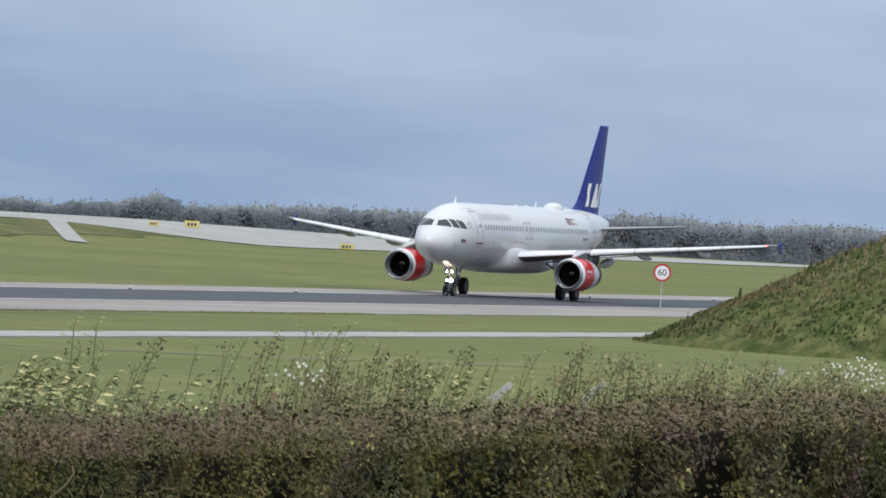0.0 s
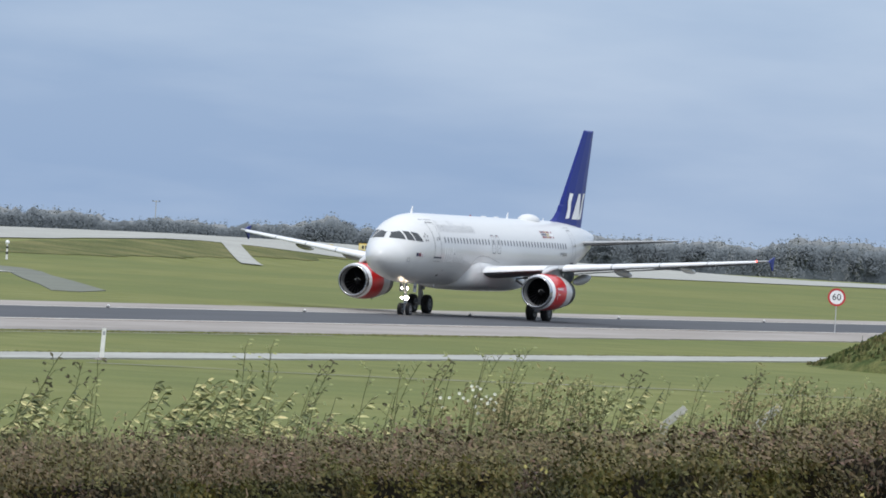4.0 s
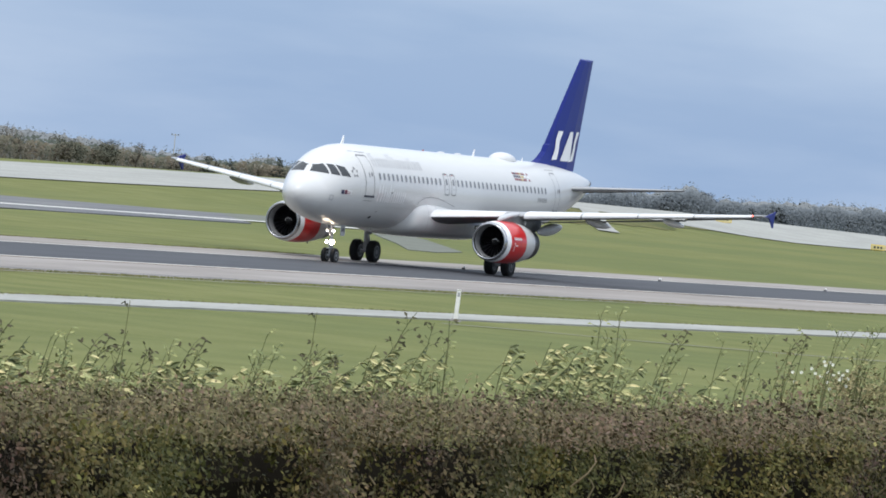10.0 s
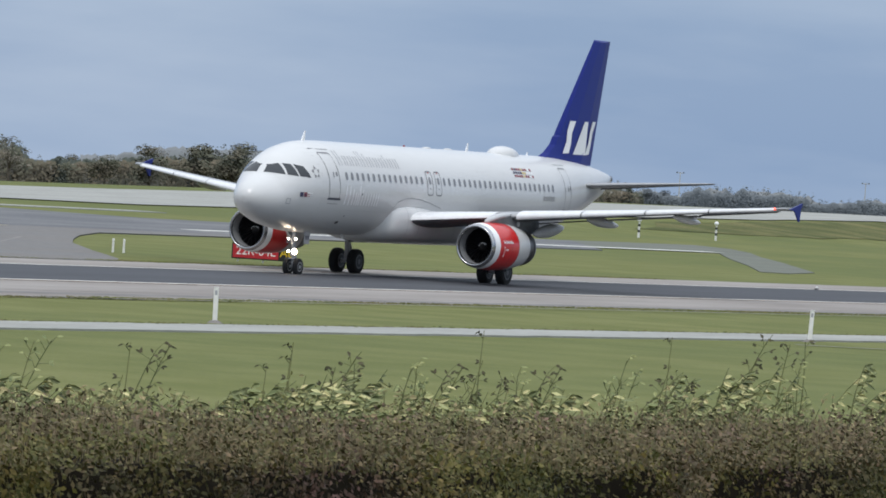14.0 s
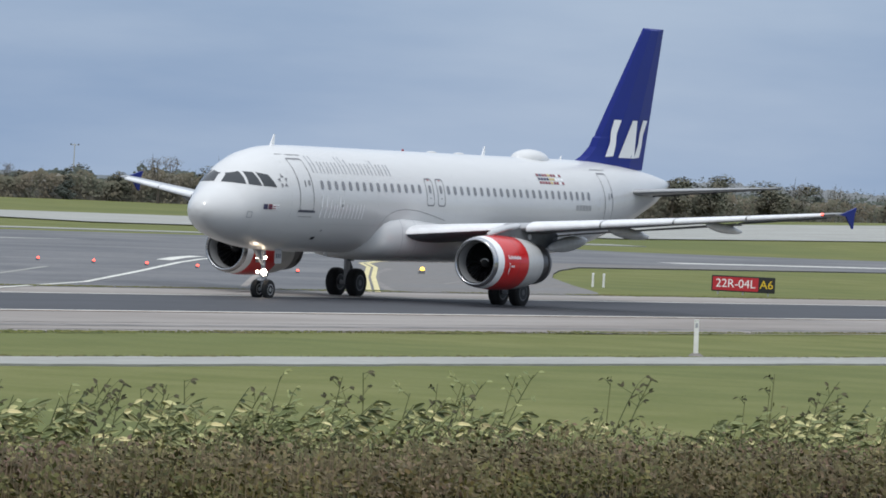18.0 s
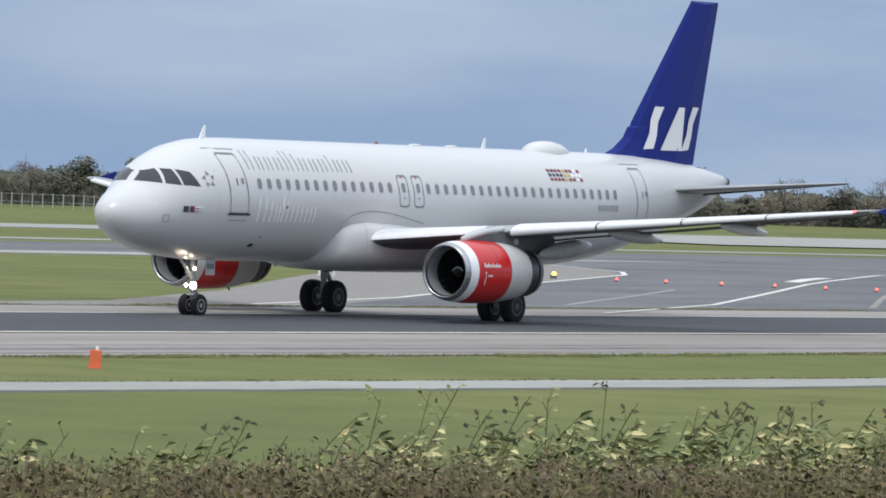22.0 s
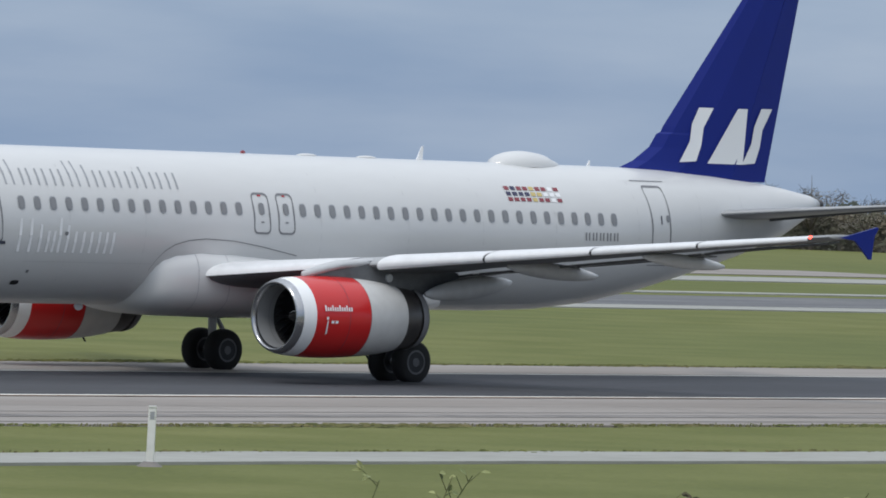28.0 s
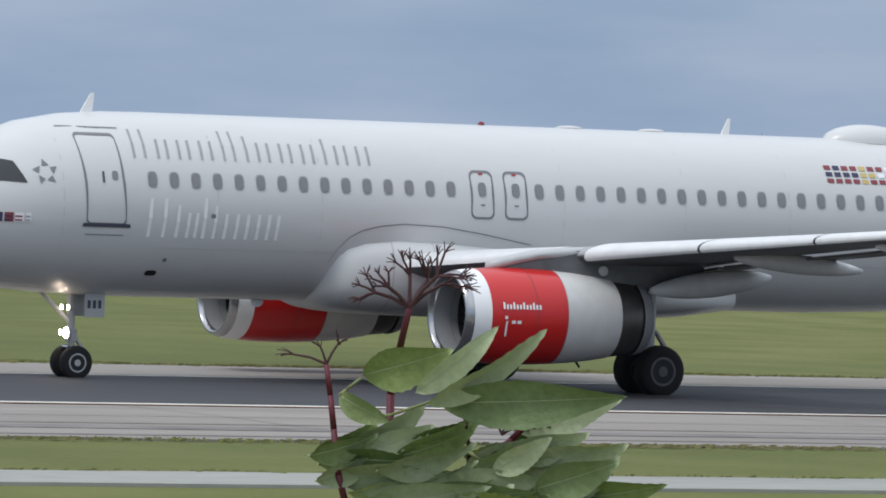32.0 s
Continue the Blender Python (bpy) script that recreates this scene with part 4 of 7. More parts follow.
def build_marks(plane, fus):
    """Windows, doors and painted marks on both sides of the fuselage."""
    for side in (-1, 1):
        for u in [13.49 - 0.5345 * k for k in range(15)] + [15.77 + 0.536 * k for k in range(23)]:
            win = part("cabin_window", disc_bm(oval(u, 4.52, 0.12, 0.18), 0.008, side), M["mark_grey"], fus)
            part("pane", disc_bm(oval(u, 4.52, 0.095, 0.155), 0.014, side), M["cabin_glass"], win)
        for uc in (14.29, 15.16):
            hatch = part("overwing_exit", loop_bm(round_rect(uc - 0.3, uc + 0.3, 3.86, 4.96, 0.14), 0.045, 0.008, side), M["seam"], fus, "grey outlined overwing exit hatch")
            part("pane", disc_bm(oval(uc, 4.53, 0.1, 0.158), 0.014, side), M["cabin_glass"], hatch)
            part("hatch_mark", disc_bm(oval(uc, 4.88, 0.06, 0.02), 0.014, side), M["sign_red"], hatch)
            part("hatch_mark", disc_bm(oval(uc, 4.18, 0.06, 0.02), 0.014, side), M["seam"], hatch)
        for u0, lean, wide in ((4.45, -0.06, 0.95), (29.22, -0.05, 0.84)):
            door = part("cabin_door", loop_bm(round_rect(u0, u0 + wide, 3.48, 5.5, 0.1, lean), 0.045, 0.01, side), M["seam"], fus, "outlined cabin door")
            part("door_sill", patch_bm([(u0 - 0.1, 3.44), (u0 + 1.05, 3.44), (u0 + 1.03, 3.52), (u0 - 0.08, 3.52)], 0.02, side), M["mark_dark"], door)
            part("door_window", disc_bm(oval(u0 + 0.66, 4.58, 0.07, 0.1), 0.014, side), M["cabin_glass"], door)
            part("door_handle", patch_bm([(u0 + 0.36, 4.42), (u0 + 0.41, 4.42), (u0 + 0.41, 4.66), (u0 + 0.36, 4.66)], 0.014, side), M["mark_dark"], door)
            part("rain_gutter", patch_bm([(u0 - 0.4, 5.61), (u0 + 1.0, 5.61), (u0 + 1.0, 5.63), (u0 - 0.4, 5.63)], 0.014, side, cuts=2), M["seam"], door)
            part("door_scuff", patch_bm([(u0 + 0.0, 3.26), (u0 + 0.9, 3.26), (u0 + 0.9, 3.28), (u0, 3.28)], 0.014, side), M["seam"], door)
        # airline name: upright plain bars, grey above the windows, white below
        for u, w, sizes, gap, stroke, mat in ((5.62, 4.98, ((0.46, 0.62), (0.4, 0.42), (0.42, 0.42), (0.44, 0.42), (0.45, 0.64), (0.16, 0.55), (0.44, 0.42), (0.42, 0.42), (0.44, 0.42), (0.16, 0.55), (0.42, 0.42), (0.44, 0.42)), 0.125, 0.06, M["mark_grey"]),
                                              (5.9, 3.25, ((0.62, 0.86), (0.2, 0.72), (0.34, 0.56), (0.2, 0.9), (0.2, 0.72), (0.48, 0.56), (0.46, 0.56), (0.4, 0.56)), 0.06, 0.085, M["mark_white"])):
            for wide, high in sizes:
                for k in range(1 if wide < 0.3 else 2):
                    v = u + 0.58 * wide * k
                    part("name_bar", patch_bm([(v, w), (v + stroke, w), (v + stroke + 0.035, w + high), (v + 0.035, w + high)], 0.012, side, cuts=2), mat, fus)
                u += wide + gap
        # registration, as bars
        for k in range(5):
            for du in (0.0, 0.13):
                part("registration_bar", patch_bm([(26.36 + 0.29 * k + du, 3.92), (26.41 + 0.29 * k + du, 3.92), (26.41 + 0.29 * k + du, 4.14), (26.36 + 0.29 * k + du, 4.14)], 0.012, side, cuts=1), M["seam"], fus)
        # rows of small national flags
        R, B, Y, W, G = M["flag_red"], M["flag_blue"], M["flag_yellow"], M["mark_white"], M["mark_grey"]
        field = ((R, R, R, R, Y, R, R, W, R), (B, B, B, B, Y, Y, W, W, W), (R, B, R, R, Y, R, R, W, R))
        for r in range(3):
            for c in range(9):
                u0, w0 = 23.55 + 0.238 * c, 4.95 + 0.15 * r
                part("flag_tile", patch_bm([(u0, w0), (u0 + 0.175, w0), (u0 + 0.175, w0 + 0.1), (u0, w0 + 0.1)], 0.012, side, cuts=1), field[r][c], fus)
        for k in range(5):
            a = 2 * math.pi * k / 5 + 0.3
            uc, wc = 3.52 + 0.2 * math.cos(a), 4.6 + 0.2 * math.sin(a)
            part("emblem_shape", disc_bm([(uc + 0.1 * math.cos(a + d), wc + 0.1 * math.sin(a + d)) for d in (0.5, 2.3, 4.2)], 0.014, side), M["seam"], fus)
        for k, (u0, du) in enumerate(((2.32, 0.22), (2.58, 0.2), (2.81, 0.2), (3.04, 0.13))):
            part("nose_flag", patch_bm([(u0, 3.5), (u0 + du, 3.5), (u0 + du, 3.7), (u0, 3.7)], 0.014, side, cuts=1), (B, R, W, W)[k], fus)
            if k:
                for w0 in (3.52, 3.6):
                    part("flag_stripe", patch_bm([(u0, w0), (u0 + du * 0.8, w0), (u0 + du * 0.8, w0 + 0.035), (u0, w0 + 0.035)], 0.018, side, cuts=1), (B, B, R, G)[k], fus)
        part("vent", disc_bm(oval(6.28, 2.45, 0.14, 0.06), 0.014, side), M["black"], fus, "small dark outflow port")
        part("vent", disc_bm(oval(6.5, 2.75, 0.05, 0.04), 0.014, side), M["seam"], fus)
        part("vent", disc_bm(oval(7.5, 3.75, 0.06, 0.05), 0.014, side), M["seam"], fus)
        part("static_plate", loop_bm(round_rect(1.55, 1.8, 3.15, 3.4, 0.03), 0.03, 0.012, side), M["mark_grey"], fus)
        # flight deck glazing
        for q in ([(1.37, 4.47), (1.80, 4.42), (1.98, 4.9), (1.73, 4.81)], [(1.88, 4.42), (2.38, 4.38), (2.32, 4.89), (2.06, 4.9)], [(2.46, 4.38), (3.1, 4.36), (2.86, 4.82), (2.42, 4.89)]):
            part("cockpit_window", patch_bm(q, 0.01, side, cuts=6), M["glass"], fus, "dark flight deck window", smooth=True)


def build_airliner():
    plane = new("airliner")
    tagged(plane, "white twin-engine airliner with blue tail and red engine cowls taxiing", "airliner")
    us = [0.0, 0.02, 0.06, 0.12, 0.18, 0.3, 0.4, 0.6, 0.8, 1.0, 1.2, 1.36, 1.45, 1.6, 1.7, 1.8, 1.9, 2.1, 2.3, 2.55, 2.8, 3.15, 3.5, 4.0, 4.5, 5.0, 5.5, 6.0, 6.5] + list(np.arange(8, 24, 2.0)) + list(np.arange(24, 37, 1.0)) + [37.2, 37.57]
    rings = []
    for u in us:
        t, b, a = hull(u)
        rings.append([(u, a * math.sin(2 * math.pi * k / 48), (t + b) / 2 + (t - b) / 2 * math.cos(2 * math.pi * k / 48)) for k in range(48)])
    fus = part("fuselage", rings_bm(rings), M["paint"], plane, "glossy white fuselage with grey lettering bars", smooth=True)
    part("exhaust_cone", turned_bm([(37.5, 0.17), (37.72, 0.15), (37.72, 0.1), (37.5, 0.1)], (0, 5.12), 16), M["metal_dark"], plane, smooth=True)
    # belly fairing
    rings = []
    FAIR = [(10.58, 1.2, 2.0, 2.9), (10.66, 1.55, 1.88, 3.12), (10.8, 1.8, 1.78, 3.32), (11.0, 1.94, 1.7, 3.48), (11.4, 2.03, 1.64, 3.6), (12.2, 2.1, 1.6, 3.67), (13.5, 2.13, 1.58, 3.6),
            (16.0, 2.15, 1.58, 3.34), (18.5, 2.12, 1.6, 3.1), (20.0, 1.95, 1.7, 2.9), (21.3, 1.5, 1.86, 2.5)]

    def fairing_ring(u, grow=0.0):
        hw, lo, hi = lerp_table(FAIR, u)
        zc, hh = (lo + hi) / 2, (hi - lo) / 2
        ring = []
        for k in range(36):
            sn, cs = math.sin(2 * math.pi * k / 36), math.cos(2 * math.pi * k / 36)
            ring.append((u, (hw + grow) * math.copysign(abs(sn) ** 0.62, sn), zc + (hh + grow) * math.copysign(abs(cs) ** 0.7, cs)))
        return ring

    rings = [fairing_ring(r[0]) for r in FAIR]
    part("belly_fairing", rings_bm(rings), M["paint"], plane, "white bulged fairing where the wing meets the fuselage", smooth=True)
    for u in (12.0, 13.05, 16.6):
        part("fairing_seam", rings_bm([fairing_ring(u, 0.006), fairing_ring(u + 0.018, 0.006)], cap=False), M["mark_grey"], fus)
    # the dark joint along the fairing's upper edge
    edge = [(10.55, 2.8), (10.72, 3.12), (10.95, 3.36), (11.25, 3.52), (11.7, 3.63), (12.3, 3.69), (13.3, 3.65), (14.3, 3.52), (15.6, 3.3)]
    for side in (-1, 1):
        bm = bmesh.new()
        for p, q in zip(edge, edge[1:]):
            patch_bm([p, q, (q[0], q[1] + 0.022), (p[0], p[1] + 0.022)], 0.02, side, bm, 2)
        part("fairing_joint", bm, M["seam"], fus)
    # aerials, dome and beacon on the roof
    for u, h, c in ((5.2, 0.44, 0.3), (21.7, 0.42, 0.24), (28.2, 0.2, 0.14)):
        part("aerial", rings_bm([[(u - c / 2, -0.03, 5.9), (u + c / 2, -0.03, 5.9), (u + c / 2, 0.03, 5.9), (u - c / 2, 0.03, 5.9)], [(u + c * 0.4, -0.01, 5.95 + h), (u + c * 0.7, -0.01, 5.95 + h), (u + c * 0.7, 0.01, 5.95 + h), (u + c * 0.4, 0.01, 5.95 + h)]]), M["mark_white"], fus, "white blade aerial")
    rings = []
    for k in range(15):
        s = k / 14
        r = max(0.02, math.sin(math.pi * s ** 0.8) ** 0.6)
        rings.append([(24.4 + 2.75 * s, 0.62 * r * math.cos(a), 5.9 + (0.45 if s < 0.75 else 0.4) * r * math.sin(a)) for a in [math.pi * j / 12 for j in range(13)]])
    part("radome", rings_bm(rings, close=False, cap=False), M["paint"], fus, "white satellite dome on the roof", smooth=True)
    part("beacon", canoe_bm(15.15, 15.32, 0.0, 6.01, 0.05, 0.07, 1), M["flag_red"], fus, "dull red anti-collision beacon")
    for u in (17.2, 19.4):
        part("low_aerial", canoe_bm(u, u + 0.7, 0.0, 6.0, 0.16, 0.06, 1), M["paint"], fus, smooth=True)
    part("low_aerial", canoe_bm(9.5, 9.8, 0.0, 1.82, 0.03, 0.12, 1), M["mark_white"], fus)
    build_marks(plane, fus)
    # faint joints between the skin panels
    for u in (3.9, 7.6, 10.2, 16.4, 19.6, 22.4, 25.2, 28.6, 31.4, 33.4):
        for side in (-1, 1):
            t, b, _ = hull(u)
            part("panel_joint", patch_bm([(u, b + 0.25), (u + 0.014, b + 0.25), (u + 0.014, t - 0.06), (u, t - 0.06)], 0.006, side, cuts=9), M["joint"], fus)
    for w in (3.0,):
        for side in (-1, 1):
            for k in range(5):
                part("panel_joint", patch_bm([(6.2 + 4.4 * k, w), (10.6 + 4.4 * k, w), (10.6 + 4.4 * k, w + 0.012), (6.2 + 4.4 * k, w + 0.012)], 0.006, side, cuts=2), M["joint"], fus)
    build_tail(plane)
    wheels = build_nose_gear(plane)
    for side in (-1, 1):
        build_wing(plane, side)
        build_engine(plane, side)
        wheels += build_gear(plane, side)
    return plane, wheels


airliner, airliner_wheels = build_airliner()




# ---- airfield furniture ----
def bearing(az, dist):
    """The point on the plan at a compass-like angle to the left of +y and a distance from the viewer."""
    a = radians(az)
    return -dist * math.sin(a), dist * math.cos(a)


def text_mesh(body, size, mat, name):
    """Raised lettering as a mesh, centred, standing upright and facing -y."""
    c = bpy.data.curves.new(name, "FONT")
    c.body, c.size, c.extrude, c.align_x, c.align_y = body, size, 0.004, "CENTER", "CENTER"
    ob = new(name, c)
    me = bpy.data.meshes.new_from_object(ob.evaluated_get(bpy.context.evaluated_depsgraph_get()))
    bpy.data.objects.remove(ob)
    bpy.data.curves.remove(c)
    me.transform(Matrix.Rotation(radians(90), 4, "X"))
    me.materials.clear()
    me.materials.append(mat)
    return me


def marker_post(x, y, lean, height=1.12, turn=0):
    post = part("marker_post", box_bm(-0.075, 0.075, -0.035, 0.035, -0.1, height, 0.018), M["post"])
    bm = box_bm(-0.04, 0.04, -0.042, -0.034, height * 0.8, height * 0.93, 0.004)
    part("reflector", bm, M["mark_grey"], post, "small grey reflector plate")
    part("cap", box_bm(-0.08, 0.08, -0.04, 0.04, height - 0.005, height + 0.03, 0.01), M["post"], post)
    bm = bmesh.new()
    bmesh.ops.create_cone(bm, cap_ends=True, segments=9, radius1=0.3, radius2=0.12, depth=0.12, matrix=Matrix.Translation((0, 0, 0.03)))
    part("soil_collar", bm, M["crack"], post, "dark ring of soil at the foot")
    post.matrix_basis = pose(x, y, ground_z(x, y), 0, lean, turn)
    return tagged(post, "white plastic marker post leaning slightly at the perimeter road", "marker post", "marker posts along the road")


for x, y, lean, turn in ((79.6, 101.7, -4.5, -38), (84.1, 97.5, 1, -41), (190.6, 100.4, -1, -62), (225.4, 95.0, 2, -67)):
    marker_post(x, y, lean, 1.1, turn)


def speed_sign(x, y):
    s = part("speed_sign", tube_bm((0, 0, -0.1), (0, 0, 2.75), 0.03, n=10), M["strut"])
    part("disc", tube_bm((0, -0.03, 2.3), (0, -0.05, 2.3), 0.56, n=36), M["mark_white"], s, "white round face")
    bm = bmesh.new()
    for k in range(36):
        a, b = 2 * math.pi * k / 36, 2 * math.pi * (k + 1) / 36
        bm.faces.new([bm.verts.new((r * math.cos(t), -0.056, 2.3 + r * math.sin(t))) for r, t in ((0.56, a), (0.56, b), (0.44, b), (0.44, a))])
    part("rim", bm, M["sign_red"], s, "red border ring")
    digits = new("digits", text_mesh("60", 0.58, M["black"], "digits"))
    digits.parent, digits.location = s, (0, -0.06, 2.3)
    s.matrix_basis = pose(x, y, 0, 0, 0, -73)
    return tagged(s, "round speed limit sign on a thin grey pole", "road sign")


speed_sign(*bearing(-73.19, 436))


def taxi_sign(x, y, turn, flip, k=1.0):
    """A low lit guidance board: a red panel and a black panel on short legs."""
    s = part("guidance_sign", box_bm(-1.52, 1.52, -0.09, 0.09, 0.14, 0.9, 0.02), M["black"])
    a, b = ((-0.78, 1.46), (-1.46, -0.82)) if flip else ((-1.46, 0.72), (0.76, 1.46))
    part("red_panel", box_bm(a[0], a[1], -0.1, -0.088, 0.2, 0.84, 0.004), M["sign_red"], s, "red panel with white characters")
    part("black_panel", box_bm(b[0], b[1], -0.1, -0.088, 0.2, 0.84, 0.004), M["black"], s, "black panel with yellow characters")
    for body, (p, q), m in (("22R-04L", a, M["mark_white"]), ("A6", b, M["yellow"])):
        t = new("characters", text_mesh(body, 0.56, m, "characters"))
        t.parent, t.location = s, ((p + q) / 2, -0.106, 0.52)
    for lx in (-1.2, 0, 1.2):
        part("leg", tube_bm((lx, 0, -0.1), (lx, 0, 0.16), 0.04, n=8), M["strut"], s)
    s.matrix_basis = pose(x, y, 0, 0, 0, turn) @ Matrix.Scale(k, 4)
    return tagged(s, "red and black taxiway guidance board standing in the grass", "airfield sign", "guidance signs")


taxi_sign(*bearing(-62.585, 331), -62.6, False)
taxi_sign(*bearing(-52.94, 318), -53, True, 0.85)


def small_stake(x, y, h):
    s = part("edge_stake", tube_bm((0, 0, -0.1), (0, 0, h), 0.06, 0.05, 8), M["post"])
    part("cap", tube_bm((0, 0, h - 0.02), (0, 0, h + 0.05), 0.07, 0.04, 8), M["post"], s)
    s.location = (x, y, ground_z(x, y))
    return tagged(s, "short white edge stake in the grass", "stake", "white edge stakes")


for az, d in ((-61.34, 333), (-61.43, 333), (-53.87, 312), (-53.99, 312)):
    small_stake(*bearing(az, d), 0.62)


def banded_post(x, y):
    """A taller white post with dark bands and a round head, on the grass below the runway."""
    s = part("approach_lamp", tube_bm((0, 0, -0.1), (0, 0, 1.35), 0.1, 0.08, 10), M["post"])
    for z in (0.45, 0.95):
        part("band", tube_bm((0, 0, z), (0, 0, z + 0.2), 0.105, n=10), M["black"], s)
    bm = bmesh.new()
    bmesh.ops.create_uvsphere(bm, u_segments=12, v_segments=8, radius=0.19, matrix=Matrix.Translation((0, 0, 1.48)))
    part("lamp_head", bm, M["mark_white"], s, smooth=True)
    s.location = (x, y, ground_z(x, y))
    return tagged(s, "white post with dark bands and a round lamp head", "lamp post", "banded lamp posts")


for az, d in ((-65.675, 583), (-66.314, 603)):
    banded_post(*bearing(az, d))


def give_way_sign(x, y):
    s = part("triangle_sign", tube_bm((0, 0, -0.1), (0, 0, 0.5), 0.025, n=8), M["strut"])
    part("plate", prism_bm([(-0.2, 0.66), (0.2, 0.66), (0.0, 0.34)], -0.05, -0.03), M["mark_white"], s, "white downward-pointing triangle")
    part("border", prism_bm([(-0.1, 0.61), (0.1, 0.61), (0.0, 0.45)], -0.054, -0.049), M["line_white"], s)
    s.matrix_basis = pose(x, y, 0, 0, 0, -50)
    return tagged(s, "small white triangle sign on a short stake", "airfield sign", "triangle signs")


give_way_sign(*bearing(-49.83, 261))


def orange_marker(x, y):
    s = part("orange_marker", box_bm(-0.15, 0.15, -0.13, 0.13, -0.02, 0.46, 0.015), M["orange"])
    part("neck", tube_bm((0.03, 0, 0.44), (0.03, 0, 0.56), 0.05, 0.04, 10), M["post"], s)
    part("foot", box_bm(-0.17, 0.17, -0.15, 0.15, -0.02, 0.04, 0.012), M["orange"], s)
    s.matrix_basis = pose(x, y, 0, 0, 3, -52)
    return tagged(s, "faded orange plastic marker box in the verge", "marker box")


orange_marker(136.9, 106.8)


def yellow_box(x, y, w, h, turn, label):
    s = part("yellow_sign_box", box_bm(-w / 2, w / 2, -0.1, 0.1, 0.12, h, 0.02), M["yellow"])
    part("face", box_bm(-w / 2 + 0.05, w / 2 - 0.05, -0.11, -0.098, 0.18, h - 0.06, 0.004), M["line_yellow"], s)
    for k in range(3):
        part("character_bar", box_bm(-w * 0.3 + w * 0.22 * k, -w * 0.3 + w * 0.22 * k + w * 0.14, -0.118, -0.109, 0.12 + h * 0.25, 0.12 + h * 0.6), M["black"], s)
    for lx in (-w * 0.35, w * 0.35):
        part("leg", tube_bm((lx, 0, -0.1), (lx, 0, 0.14), 0.03, n=8), M["strut"], s)
    s.matrix_basis = pose(x, y, ground_z(x, y), 0, 0, turn)
    return tagged(s, label, "airfield sign", "yellow sign boxes")


yellow_box(*bearing(-43.51, 329), 0.75, 0.6, -43, "bright yellow sign box beside the far taxiway")
yellow_box(*bearing(-69.28, 812), 1.8, 0.95, -69, "wide yellow board at the runway edge")
yellow_box(*bearing(-70.57, 800), 1.7, 0.75, -70, "wide yellow board in the grass by the runway")
yellow_box(*bearing(-68.96, 790), 1.2, 0.6, -69, "low yellow board at the runway edge")


def ground_lamp(x, y, mat, label, big=False):
    k = 1.8 if big else 1.0
    s = part("ground_lamp", tube_bm((0, 0, -0.02), (0, 0, 0.1 * k), 0.1 * k, 0.08 * k, 12), M["asphalt_worn"])
    bm = bmesh.new()
    bmesh.ops.create_uvsphere(bm, u_segments=12, v_segments=8, radius=0.062 * k, matrix=Matrix.Translation((0, -0.03, 0.13 * k)))
    part("lens", bm, mat, s, smooth=True)
    if big:
        part("stem", tube_bm((0, 0, 0.05), (0, 0, 0.2), 0.05, n=8), M["yellow"], s)
    s.location = (x, y, 0.06)
    return tagged(s, label, "ground lamp", "stop bar lamps" if not big else "guard lamps")


for az in (-59.31, -58.89, -58.48, -58.06, -57.64, -57.2, -56.74, -56.33):
    # the bar runs square across the exit
    tx, ty = -math.sin(radians(az)), math.cos(radians(az))
    k = 326.0 / (tx * 0.861 + ty * 0.508)
    ground_lamp(k * tx, k * ty, M["red_lamp"], "lit red stop bar lamp let into the exit")
M["amber_lamp"] = material("lit_amber_lamp", (0.8, 0.5, 0.05), 0.3, glow=(1.0, 0.62, 0.08), glow_strength=4.0)
for az, d in ((-59.92, 342), (-55.81, 328)):
    ground_lamp(*bearing(az, d), M["amber_lamp"], "lit amber guard lamp at the exit edge", True)

for x in (335, 363.5, 391, 419, 450, 480):
    ground_lamp(x * 0.99, 139.6, M["post"], "small pale edge light beside the taxiway")


def fence_post(x, y, top):
    """A concrete fence post whose head leans outward."""
    z = ground_z(x, y)
    s = part("fence_post", box_bm(-0.07, 0.07, -0.07, 0.07, -0.2, top - z - 0.3, 0.012), M["grey_post"])
    bm = bmesh.new()
    box_bm(-0.065, 0.065, -0.07, 0.07, 0, 0.48, 0.012, bm)
    arm = part("arm", bm, M["grey_post"], s, "grey angled head of the post")
    arm.matrix_basis = Matrix.Translation((0, 0, top - z - 0.34)) @ pose(0, 0, 0, 0, 48, 0)
    s.matrix_basis = pose(x, y, z, 0, 0, -72)
    return tagged(s, "weathered grey concrete fence post with an angled head", "fence post", "old fence posts")


for az, el in ((-71.83, -1.42), (-72.61, -1.36), (-74.07, -1.17)):
    fence_post(*bearing(az, 120), 5.637 + 120 * math.tan(radians(el)))


